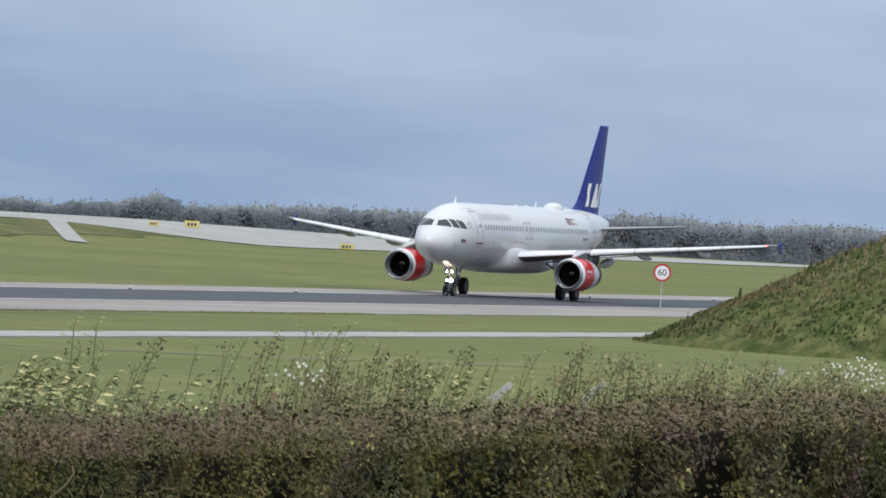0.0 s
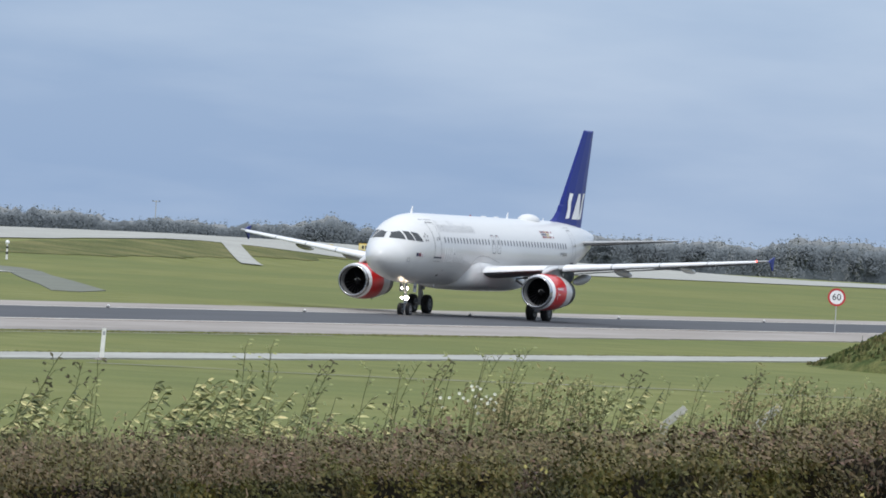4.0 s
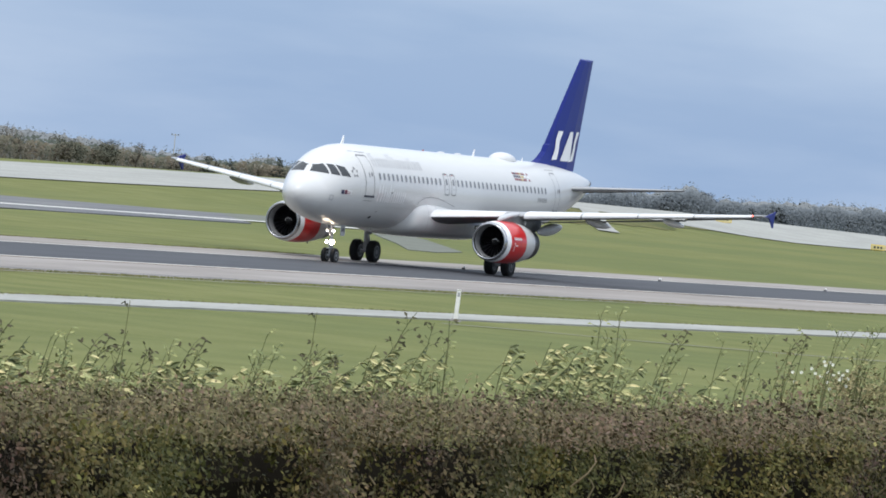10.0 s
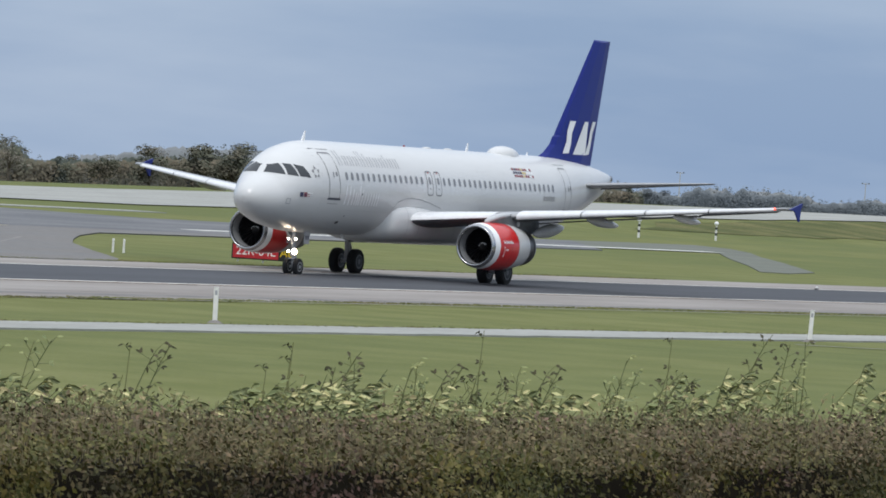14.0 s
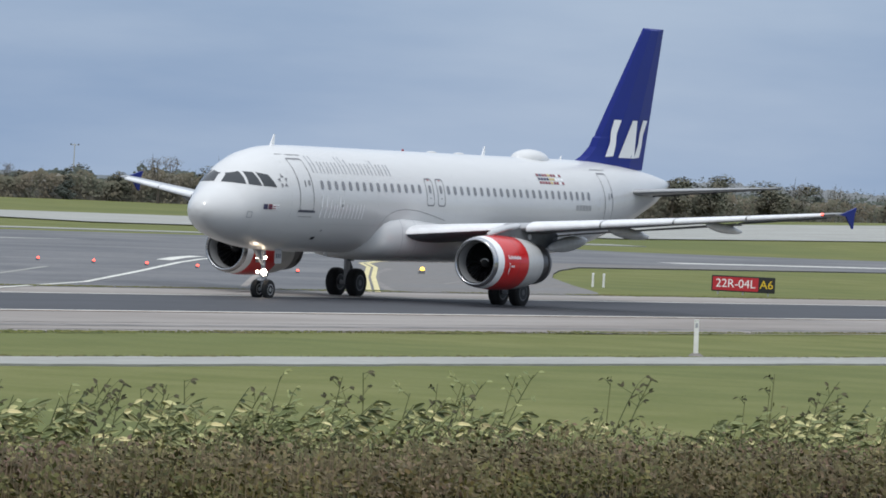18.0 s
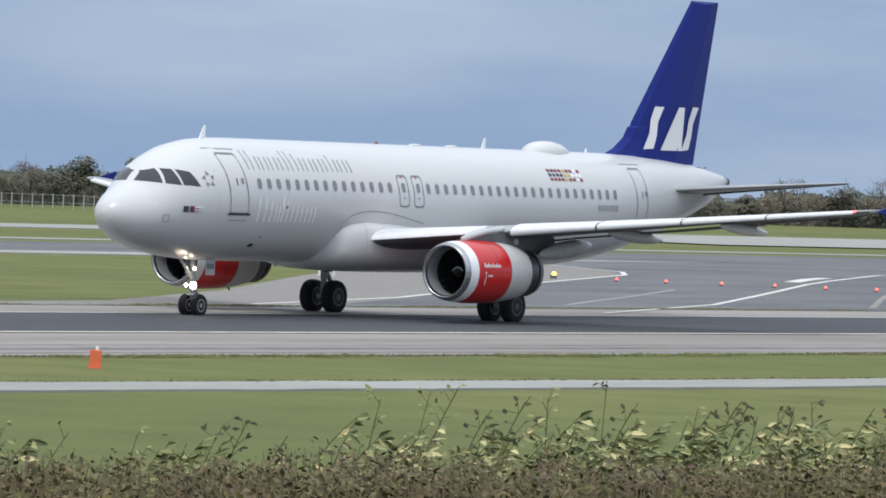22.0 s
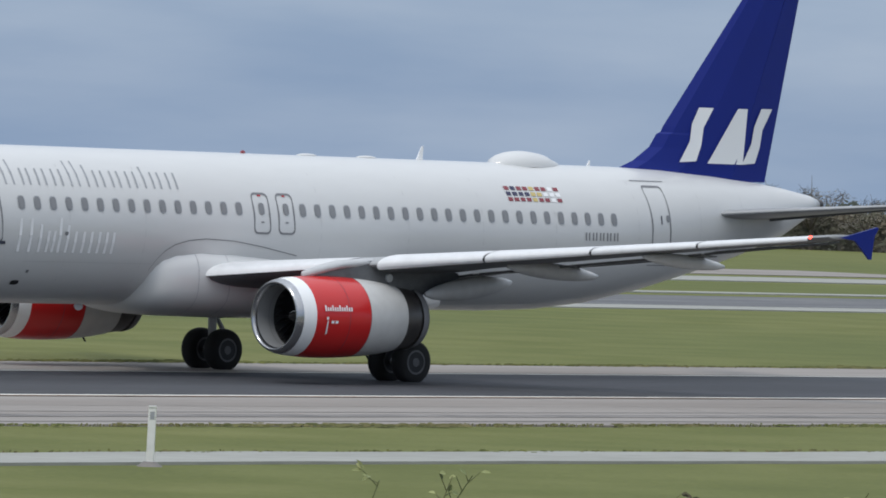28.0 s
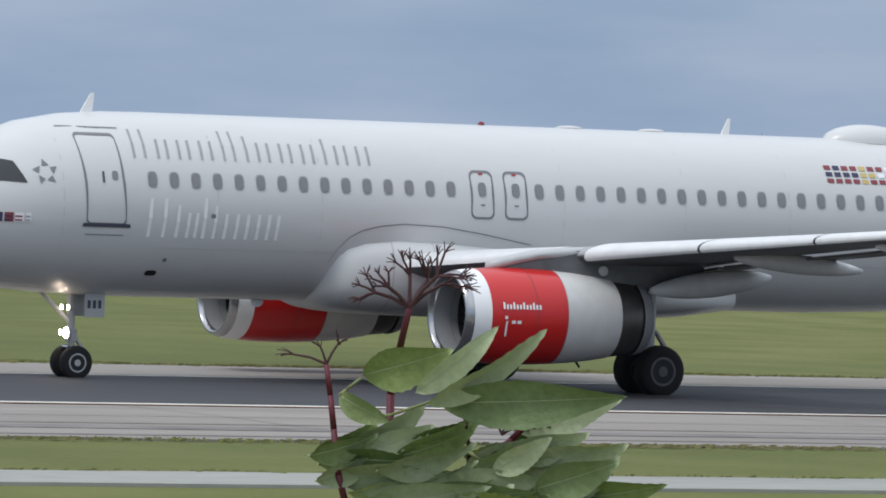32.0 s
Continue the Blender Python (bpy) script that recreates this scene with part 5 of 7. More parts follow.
# ---- far buildings and vehicle ----
def utility_shed():
    x0, y0 = bearing(-42.0, 404)
    x1, y1 = bearing(-43.63, 411)
    n = math.hypot(x1 - x0, y1 - y0)
    s = new("utility_shed")
    part("wall", box_bm(0, n, 0, 3.2, 0, 1.75, 0.03), M["shed_wall"], s, "weathered grey walls")
    part("roof", box_bm(-0.15, n + 0.15, -0.2, 3.4, 1.75, 1.95, 0.03), M["slate"], s, "flat grey roof")
    for k in range(4):
        part("roof_vent", box_bm(n * (0.2 + 0.21 * k), n * (0.2 + 0.21 * k) + 0.9, 0.5, 1.4, 1.95, 2.1, 0.02), M["mark_white"], s)
    for k, (u, w, h, m) in enumerate(((0.05, 1.2, 1.5, "shed"), (0.21, 1.1, 1.5, "shed"), (0.375, 0.7, 1.35, "shed"), (0.47, 0.6, 1.2, "pane"), (0.63, 1.1, 1.4, "shed"))):
        d = part("door", box_bm(n * u, n * u + w, -0.05, 0.02, 0.08, h, 0.01), M[m], s, "grey steel door")
        part("frame", box_bm(n * u - 0.08, n * u + w + 0.08, -0.03, 0.01, 0.02, h + 0.1, 0.01), M["mark_white"], d)
    part("sign_plate", box_bm(n * 0.665, n * 0.665 + 0.22, -0.07, -0.05, 0.9, 1.1), M["mark_white"], s)
    w = part("window", box_bm(n * 0.755, n * 0.755 + 1.6, -0.04, 0.02, 0.5, 1.55, 0.01), M["mark_white"], s, "wide shuttered window")
    part("shutter", box_bm(n * 0.755 + 0.08, n * 0.755 + 1.52, -0.05, -0.03, 0.57, 1.48), M["shed"], w)
    part("end_panel", box_bm(n * 0.93, n, -0.12, 0.05, 0, 1.9, 0.02), M["road"], s)
    part("cabinet", box_bm(-0.5, -0.05, 0.0, 0.8, 0, 0.55, 0.02), M["shed"], s)
    for k in range(9):
        part("pilaster", box_bm(n * k / 9, n * k / 9 + 0.1, -0.035, 0.01, 0, 1.74), M["shed"], s)
    s.matrix_basis = Matrix.Translation((x0, y0, 0)) @ Matrix.Rotation(math.atan2(y1 - y0, x1 - x0), 4, "Z")
    tagged(s, "low grey utility shed with pale doors and a flat roof", "shed")


utility_shed()


def far_fence():
    """A low wire fence with thin posts along the edge of the wood."""
    s = new("wire_fence")
    pts = [bearing(-50.2 - 0.085 * k, 585) for k in range(22)]
    for k, (x, y) in enumerate(pts):
        part("post", tube_bm((x, y, -0.1), (x, y, 1.25), 0.05, 0.045, 6), M["grey_post"], s)
    for z in (0.5, 1.15):
        bm = bmesh.new()
        for p, q in zip(pts, pts[1:]):
            tube_bm((*p, z), (*q, z), 0.012, n=4, bm=bm)
        part("wire", bm, M["strut"], s)
    tagged(s, "low wire fence with thin grey posts before the trees", "fence")


far_fence()


def brick_hut():
    x0, y0 = bearing(-50.75, 575)
    s = new("brick_hut")
    part("wall", box_bm(0, 2.6, 0, 2.4, 0, 1.45, 0.02), M["brick"], s, "red brick walls")
    part("roof", rings_bm([[(-0.15, -0.2, 1.45), (2.75, -0.2, 1.45), (2.75, 2.6, 1.45), (-0.15, 2.6, 1.45)], [(0.1, 1.0, 1.85), (2.5, 1.0, 1.85), (2.5, 1.3, 1.85), (0.1, 1.3, 1.85)]]), M["slate"], s, "low grey roof")
    for k in range(3):
        part("door", box_bm(0.35 + 0.75 * k, 0.85 + 0.75 * k, -0.04, 0.01, 0.05, 1.25, 0.01), M["mark_white"] if k else M["brick"], s, "pale door")
    s.matrix_basis = pose(x0, y0, 0, 0, 0, -51)
    tagged(s, "small red brick hut with pale doors by the trees", "hut")


brick_hut()


def yellow_van():
    s = new("yellow_van")
    side = [(-1.55, 0.35), (1.45, 0.35), (1.52, 0.62), (1.46, 0.85), (1.0, 0.95), (0.72, 1.42), (-1.45, 1.46), (-1.58, 0.95)]
    bm = prism_bm(side, -0.62, 0.62)
    bmesh.ops.bevel(bm, geom=bm.edges[:], offset=0.05, segments=2, affect="EDGES")
    body = part("body", bm, M["yellow"], s, "bright yellow body")
    for a, b in ((-1.3, -0.75), (-0.68, -0.12), (-0.05, 0.5)):
        part("window", box_bm(a, b, -0.632, 0.632, 0.98, 1.3, 0.01), M["pane"], body)
    part("windscreen", prism_bm([(0.78, 1.36), (1.02, 0.98), (1.0, 0.96), (0.72, 1.36)], -0.52, 0.52), M["pane"], body)
    part("bumper", box_bm(1.42, 1.6, -0.6, 0.6, 0.3, 0.5, 0.03), M["black"], body)
    part("light_bar", box_bm(-0.3, 0.2, -0.3, 0.3, 1.45, 1.55, 0.03), M["amber_lamp"], body)
    for k in range(2):
        part("headlight", box_bm(1.47, 1.53, -0.55 + 0.8 * k, -0.3 + 0.8 * k, 0.62, 0.78, 0.02), M["mark_white"], body)
    for x in (-1.0, 0.95):
        for y in (-0.56, 0.56):
            w = part("wheel", tube_bm((x, y - 0.09, 0.3), (x, y + 0.09, 0.3), 0.3, n=20), M["tyre"], s)
            part("rim", tube_bm((x, y - 0.1, 0.3), (x, y + 0.1, 0.3), 0.16, n=14), M["rim"], w)
    s.matrix_basis = pose(*bearing(-41.23, 403), 0.05, 0, 0, -41) @ Matrix.Diagonal((1, 1, 0.84, 1))
    tagged(s, "bright yellow airport van parked on the far apron", "van")


yellow_van()


def church_spire():
    x, y = bearing(-36.16, 1800)
    s = part("church_tower", box_bm(-0.7, 0.7, -0.7, 0.7, 0, 9.5, 0.1), M["brick"])
    part("spire", rings_bm([[(-0.75, -0.75, 9.5), (0.75, -0.75, 9.5), (0.75, 0.75, 9.5), (-0.75, 0.75, 9.5)], [(-0.4, -0.4, 12), (0.4, -0.4, 12), (0.4, 0.4, 12), (-0.4, 0.4, 12)], [(-0.08, -0.08, 17), (0.08, -0.08, 17), (0.08, 0.08, 17), (-0.08, 0.08, 17)]]), M["slate"], s, "slim dark copper spire")
    s.location = (x, y, 0)
    tagged(s, "distant church tower with a slim dark spire", "church tower")


church_spire()


def mast(az, dist, top_el, heavy):
    x, y = bearing(az, dist)
    h = 5.637 + dist * math.tan(radians(top_el))
    s = part("mast", tube_bm((0, 0, 0), (0, 0, h), 0.09, 0.06, 8), M["grey_post"])
    part("crossarm", box_bm(-0.65, 0.65, -0.05, 0.05, h - 0.22, h - 0.12, 0.01), M["grey_post"], s)
    for k in (-0.55, 0.55):
        part("lamp_head", box_bm(k - 0.12, k + 0.12, -0.1, 0.1, h - 0.15, h + 0.0, 0.02), M["slate"], s)
    s.matrix_basis = pose(x, y, 0, 0, 0, az)
    tagged(s, "tall thin dark mast with a crossarm above the trees", "mast", "far masts")


for az, d, el in ((-65.985, 1150, 0.012), (-67.52, 1150, 0.025), (-59.745, 1000, -0.03), (-64.69, 1150, 0.0), (-57.0, 1000, 0.0)):
    mast(az, d, el, True)




# ---- woods along the far side ----
def leaf_cloud(centres, radii, count, size, rng, flat=0.7, squash=1.0):
    """Many small leaf clumps, each a bent quad, spread through the shells of some lumps: vertices and faces."""
    centres, radii = np.asarray(centres, float), np.asarray(radii, float)
    pick = rng.choice(len(centres), count, p=radii ** 2 / (radii ** 2).sum())
    d = rng.normal(size=(count, 3))
    d /= np.linalg.norm(d, axis=1, keepdims=True)
    r = radii[pick] * rng.uniform(0.55, 1.06, count)
    p = centres[pick] + d * r[:, None] * (1, 1, squash)
    a = rng.normal(size=(count, 3))
    a /= np.linalg.norm(a, axis=1, keepdims=True)
    b = np.cross(a, rng.normal(size=(count, 3)))
    b /= np.linalg.norm(b, axis=1, keepdims=True)
    s = size * rng.uniform(0.6, 1.4, count)[:, None]
    return leaf_sheets(p, a, b, s, flat, d * 0.55 + (0, 0, 0.6) + 0.12 * rng.normal(size=(count, 3)), 0.93)


def tree_proto(kind, seed):
    """One tree of unit kind: a tapered trunk with limbs, and a ragged crown of leaf clumps."""
    rng = np.random.default_rng(seed)
    h = {"round": 6.0, "bare": 6.2, "dark": 5.4, "bush": 3.6, "dim": 5.0}[kind] * rng.uniform(0.92, 1.08)
    tree = new("tree")
    bm = tube_bm((0, 0, -0.2), (rng.uniform(-0.1, 0.1), 0, h * 0.45), 0.16, 0.1, 8)
    lumps, sizes = [], []
    n = {"round": 11, "bare": 13, "dark": 8, "bush": 8, "dim": 10}[kind]
    for k in range(n):
        ang, up = rng.uniform(0, 6.28), rng.uniform(0.38, 0.86)
        if kind == "dark":
            up, spread = 0.14 + 0.8 * k / n, 1.25 * (1 - 0.85 * k / n)
            c = (spread * 0.5 * math.cos(ang), spread * 0.5 * math.sin(ang), h * up)
            lumps.append(c)
            sizes.append(max(0.3, spread * 0.75))
        else:
            spread = h * (0.27 if kind != "bush" else 0.42) * rng.uniform(0.4, 1.0) * math.sin(math.pi * min(0.95, up))
            c = (spread * math.cos(ang), spread * math.sin(ang), h * up)
            lumps.append(c)
            sizes.append(h * rng.uniform(0.1, 0.19) * (0.85 if kind == "bare" else 1.0))
            tube_bm((0, 0, h * 0.3), c, 0.07, 0.025, 6, bm)
    if kind == "bare":
        for k in range(26):
            c = lumps[k % n]
            d = rng.normal(size=3) * 0.5
            tube_bm(c, (c[0] + d[0], c[1] + d[1], c[2] + abs(d[2]) * 1.4 + 0.2), 0.03, 0.008, 4, bm)
    trunk = part("trunk", bm, M["bark" if kind != "dim" else "hazed_wood"], tree)
    count = {"round": 1700, "bare": 1300, "dark": 1400, "bush": 1300, "dim": 1500}[kind]
    size = {"round": 0.125, "bare": 0.075, "dark": 0.115, "bush": 0.125, "dim": 0.11}[kind]
    v, f, nv = leaf_cloud(lumps, sizes, count, size, rng, squash=0.85)
    part("crown", mesh_of("crown", v, f, M[{"round": "far_leaf", "bare": "far_twig", "dark": "far_dark", "bush": "far_leaf", "dim": "hazed_wood"}[kind]], normals=nv), None, tree)
    return tree, h


TREELINE = [(-80, -0.24, 0.03), (-76, -0.24, 0.04), (-74.55, -0.24, 0.055), (-73.8, -0.245, 0.03), (-72.9, -0.25, 0.06), (-72.5, -0.25, -0.02), (-70.3, -0.26, -0.02), (-69.6, -0.265, -0.055),
            (-69.2, -0.27, -0.08), (-69.0, -0.27, 0.02), (-68.7, -0.27, -0.06), (-68.0, -0.28, -0.12), (-67.6, -0.285, -0.08), (-67.15, -0.29, -0.15), (-67.05, -0.292, -0.1), (-66.9, -0.294, -0.075), (-66.5, -0.3, -0.07), (-66.44, -0.301, -0.12), (-66.38, -0.302, -0.075), (-66.12, -0.307, -0.08), (-66.0, -0.31, -0.16)]
TREELINE += [(-65.4, -0.31, -0.085), (-65.15, -0.315, -0.15), (-64.4, -0.35, -0.115), (-63.8, -0.375, -0.06), (-63.4, -0.395, -0.05), (-62.9, -0.408, -0.045), (-62.4, -0.42, -0.015), (-62.1, -0.425, -0.015), (-61.6, -0.433, -0.06), (-61.3, -0.437, -0.12), (-61, -0.44, -0.15), (-60.6, -0.443, -0.16), (-60.45, -0.443, -0.04), (-60.05, -0.445, -0.0), (-59.95, -0.445, -0.18), (-59.5, -0.447, -0.2), (-59.4, -0.448, -0.02), (-58.95, -0.449, 0.04), (-58.65, -0.45, 0.02), (-58.55, -0.45, -0.06), (-58.2, -0.452, -0.1),
             (-57.95, -0.455, -0.09), (-57.55, -0.457, -0.05), (-57.45, -0.458, -0.2), (-57.2, -0.46, -0.19), (-57.05, -0.46, -0.13), (-56.7, -0.465, -0.14), (-56.5, -0.468, -0.2), (-56, -0.47, -0.21), (-54.8, -0.48, -0.15), (-53, -0.5, -0.12), (-51.7, -0.52, -0.11), (-51, -0.53, -0.16), (-50.4, -0.535, -0.03), (-49.9, -0.535, -0.08), (-49.5, -0.535, -0.24), (-48.8, -0.535, -0.05), (-48.5, -0.535, 0.09),
             (-48.1, -0.535, -0.16), (-47.3, -0.53, -0.15), (-46.5, -0.525, 0.0), (-44, -0.52, -0.02), (-40, -0.52, -0.03), (-36, -0.52, 0.05), (-15, -0.52, 0.05)]
LABELS = {"round": "broad autumn tree with olive and brown leaves", "bare": "thin half-bare tree with pale twigs", "dark": "dark green conifer at the wood's edge", "bush": "rounded olive bush at the wood's edge", "dim": "dense tree of the far plantation, haze painted into its blue-grey"}


def build_woods():
    rng = np.random.default_rng(5)
    protos = {k: [tree_proto(k, s) for s in seeds] for k, seeds in (("round", (1, 2, 3)), ("bare", (4, 5, 6)), ("dark", (7, 8)), ("bush", (9, 10)), ("dim", (11, 12, 13)))}
    used = set()
    az = -77.5
    while az < -27:
        base, top = lerp_table(TREELINE, az)
        d0 = 5.6 / math.tan(radians(-base))
        for row, back in enumerate((0.0, 14.0)):
            a = az + rng.uniform(-0.1, 0.1)
            d = d0 + back + rng.uniform(-4, 6)
            # the plantation stands lower than the poplars that look over it
            cut = 0.045 if a < -65.9 else 0.0
            want = 5.6 + d * math.tan(radians(top - cut)) + 0.0042 * max(0.0, d - 1000)
            if -65.7 < a < -65.1:
                kind = "dark"
            elif a < -65.7:
                kind = "dim"
            elif a < -64.2:
                kind = rng.choice(["round", "bare", "dark"])
            elif -60.6 < a < -57.6 or -51 < a < -49.4 or -47 < a < -44:
                kind = rng.choice(["bare", "bare", "round"])
            else:
                kind = rng.choice(["round", "round", "bare", "dark", "bush"], p=[0.36, 0.2, 0.26, 0.08, 0.1])
            tree, h = protos[kind][rng.integers(len(protos[kind]))]
            x, y = bearing(a, d)
            k = max(0.45, min(1.25, want / h * (rng.uniform(0.93, 1.03) if kind == "dim" else rng.uniform(0.9, 1.14)) * (0.75 if kind == "bush" else 1.0)))
            m = pose(x, y, ground_z(x, y) - 0.05, 0, 0, rng.uniform(0, 360))
            ob = tree if tree not in used else copy_thing(tree, m)
            used.add(tree)
            ob.matrix_basis = m @ Matrix.Diagonal((k * 1.45, k * 1.45, k, 1))
            tagged(ob, LABELS[kind], "tree" if kind != "bush" else "bush", "trees along the far side")
        az += max(0.13, 4.9 / d0 * 57.3)
    for kind, trees in protos.items():
        for tree, h in trees:
            if tree not in used:
                x, y = bearing(-31.0 - 0.4 * len(used), 640)
                tree.matrix_basis = pose(x, y, 0)
                used.add(tree)
                tagged(tree, LABELS[kind], "tree", "trees along the far side")
    tops = [r[0] for r in TREELINE], [r[2] for r in TREELINE]

    def thicket(name, az0, az1, n, size, mat, label, share, off):
        """Dense low growth between the trunks, its crest uneven."""
        az_s = rng.uniform(az0, az1, n)
        base = np.interp(az_s, [r[0] for r in TREELINE], [r[1] for r in TREELINE])
        d = 5.6 / np.tan(np.radians(-base)) + off + rng.uniform(0, 3, n)
        low = -0.0042 * np.maximum(0.0, d - 1000)
        h = 5.6 + d * np.tan(np.radians(np.interp(az_s, *tops)))
        wave = np.array([noise.noise((float(a) * 5.0, off, 0)) + 0.6 * noise.noise((float(a) * 17.0, off, 3)) for a in az_s])
        z = low + (h - low) * share * (1 + 0.25 * wave) * rng.uniform(0, 1, n) ** 0.75
        x, y = -d * np.sin(np.radians(az_s)), d * np.cos(np.radians(az_s))
        a, b = rng.normal(size=(n, 3)), rng.normal(size=(n, 3))
        a /= np.linalg.norm(a, axis=1, keepdims=True)
        b = np.cross(a, b)
        b /= np.linalg.norm(b, axis=1, keepdims=True)
        s = size * rng.uniform(0.6, 1.5, n)[:, None]
        v, f, nv = leaf_sheets(np.stack([x, y, z], 1), a, b, s, 0.9, np.stack([-x / d * 0.6, -y / d * 0.6, 0 * d + 0.5], 1) + 0.12 * rng.normal(size=(n, 3)), 0.93)
        return tagged(new(name, mesh_of(name, v, f, M[mat], normals=nv)), label, "undergrowth", kind="stuff")

    def mass(name, az0, az1, step, reach, crest, mat, parent):
        """The closed inside of dense woods: a long uneven body of crowns grown together."""
        rings = []
        for az in np.arange(az0, az1, step):
            az = float(az)
            d, top = reach(az), crest(az)
            low = -0.0042 * max(0.0, d - 1000) - 0.3
            h = 5.6 + d * math.tan(radians(top)) - low
            ring = []
            for back, share in ((0, 0), (0.4, 0.25), (1.0, 0.5), (1.8, 0.72), (2.8, 0.89), (4.0, 0.98), (5.5, 1.0), (9.0, 0.93), (12.0, 0.0)):
                dd = d + back + (1.3 * noise.noise((az * 4.0, share * 2.0, 1)) + 0.8 * noise.noise((az * 13.0, share * 5.0, 2))) * (0.4 + share)
                ring.append((-dd * math.sin(radians(az)), dd * math.cos(radians(az)), low + h * share))
            rings.append(ring)
        part(name, rings_bm(rings, close=False, cap=False), M[mat], parent, smooth=True)

    scrub = thicket("undergrowth", -65.7, -22, 85000, 0.165, "far_leaf", "dense dark undergrowth below the far trees", 0.66, 3)
    thicket("undergrowth_dark", -65.7, -22, 60000, 0.185, "far_dark", "dark evergreen scrub behind the tree trunks", 0.72, 9)
    # plantation edge and its inner body wear the haze-tinted blue-grey
    edge = thicket("plantation_edge", -79, -65.7, 60000, 0.15, "hazed_wood", "dense plantation edge along the runway, haze painted into its blue-grey", 0.8, -3)
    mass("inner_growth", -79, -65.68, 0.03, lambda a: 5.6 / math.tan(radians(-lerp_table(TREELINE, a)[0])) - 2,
         lambda a: lerp_table(TREELINE, a)[1] - 0.075 + 0.03 * noise.noise((a * 4.5, 1, 0)) + 0.022 * noise.noise((a * 14.0, 5, 0)) + 0.012 * noise.noise((a * 40.0, 5, 0)), "hazed_wood", edge)
    mass("inner_growth", -65.68, -22, 0.04, lambda a: 5.6 / math.tan(radians(-lerp_table(TREELINE, a)[0])) + 4,
         lambda a: 0.36 * lerp_table(TREELINE, a)[0] + 0.64 * lerp_table(TREELINE, a)[1] - 0.01 + 0.04 * noise.noise((a * 3.0, 1, 0)) + 0.03 * noise.noise((a * 11.0, 5, 0)) + 0.015 * noise.noise((a * 33.0, 5, 0)), "far_twig", scrub)
    # far woods: slim half-bare crowns in groups that look over the nearer trees and close the horizon
    centres, radii = [], []
    az = -84.0
    while az < -12:
        d = rng.uniform(1250, 1400)
        lift = noise.noise((az * 2.6, 3, 0)) + 0.7 * noise.noise((az * 9.0, 8, 0))
        top = float(np.interp(az, *tops)) + (0.02 if az < -62 else -0.045) + 0.03 * lift
        h = max(0.6, 5.6 + d * math.tan(radians(top)))
        r = rng.uniform(0.5, 1.0)
        for z in np.arange(-1.6, h - r * 0.8, r * 0.9):
            centres.append((-d * math.sin(radians(az)) + rng.normal() * 0.25, d * math.cos(radians(az)) + rng.normal() * 0.25, z))
            radii.append(r * (1.0 if z < h - 2 * r else 0.75))
        az += rng.uniform(0.03, 0.07) if az < -62 else rng.uniform(0.1, 0.25)
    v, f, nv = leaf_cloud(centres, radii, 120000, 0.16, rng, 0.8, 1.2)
    ob = new("far_woods", mesh_of("far_woods", v, f, M["hazed_poplar"], normals=nv))
    tagged(ob, "distant half-bare woods along the horizon, haze painted into their grey", "woods", kind="stuff")
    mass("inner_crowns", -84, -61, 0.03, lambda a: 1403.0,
         lambda a: float(np.interp(a, *tops)) - 0.035 + 0.03 * noise.noise((a * 2.6, 3, 0)) + 0.03 * noise.noise((a * 9.0, 8, 0)) + 0.03 * noise.noise((a * 26.0, 8, 0)), "hazed_poplar", ob)
    rings = []
    for k in range(75):
        a = radians(-84 + k)
        rings.append([(-dd * math.sin(a), dd * math.cos(a), zz) for dd, zz in ((1425, -2.2), (1430, -0.6 + 0.3 * noise.noise((k * 0.9, 2, 0))), (1470, -0.7), (1480, -2.4))])
    part("ridge", rings_bm(rings, close=False, cap=False), M["hazed_wood"], ob)


build_woods()


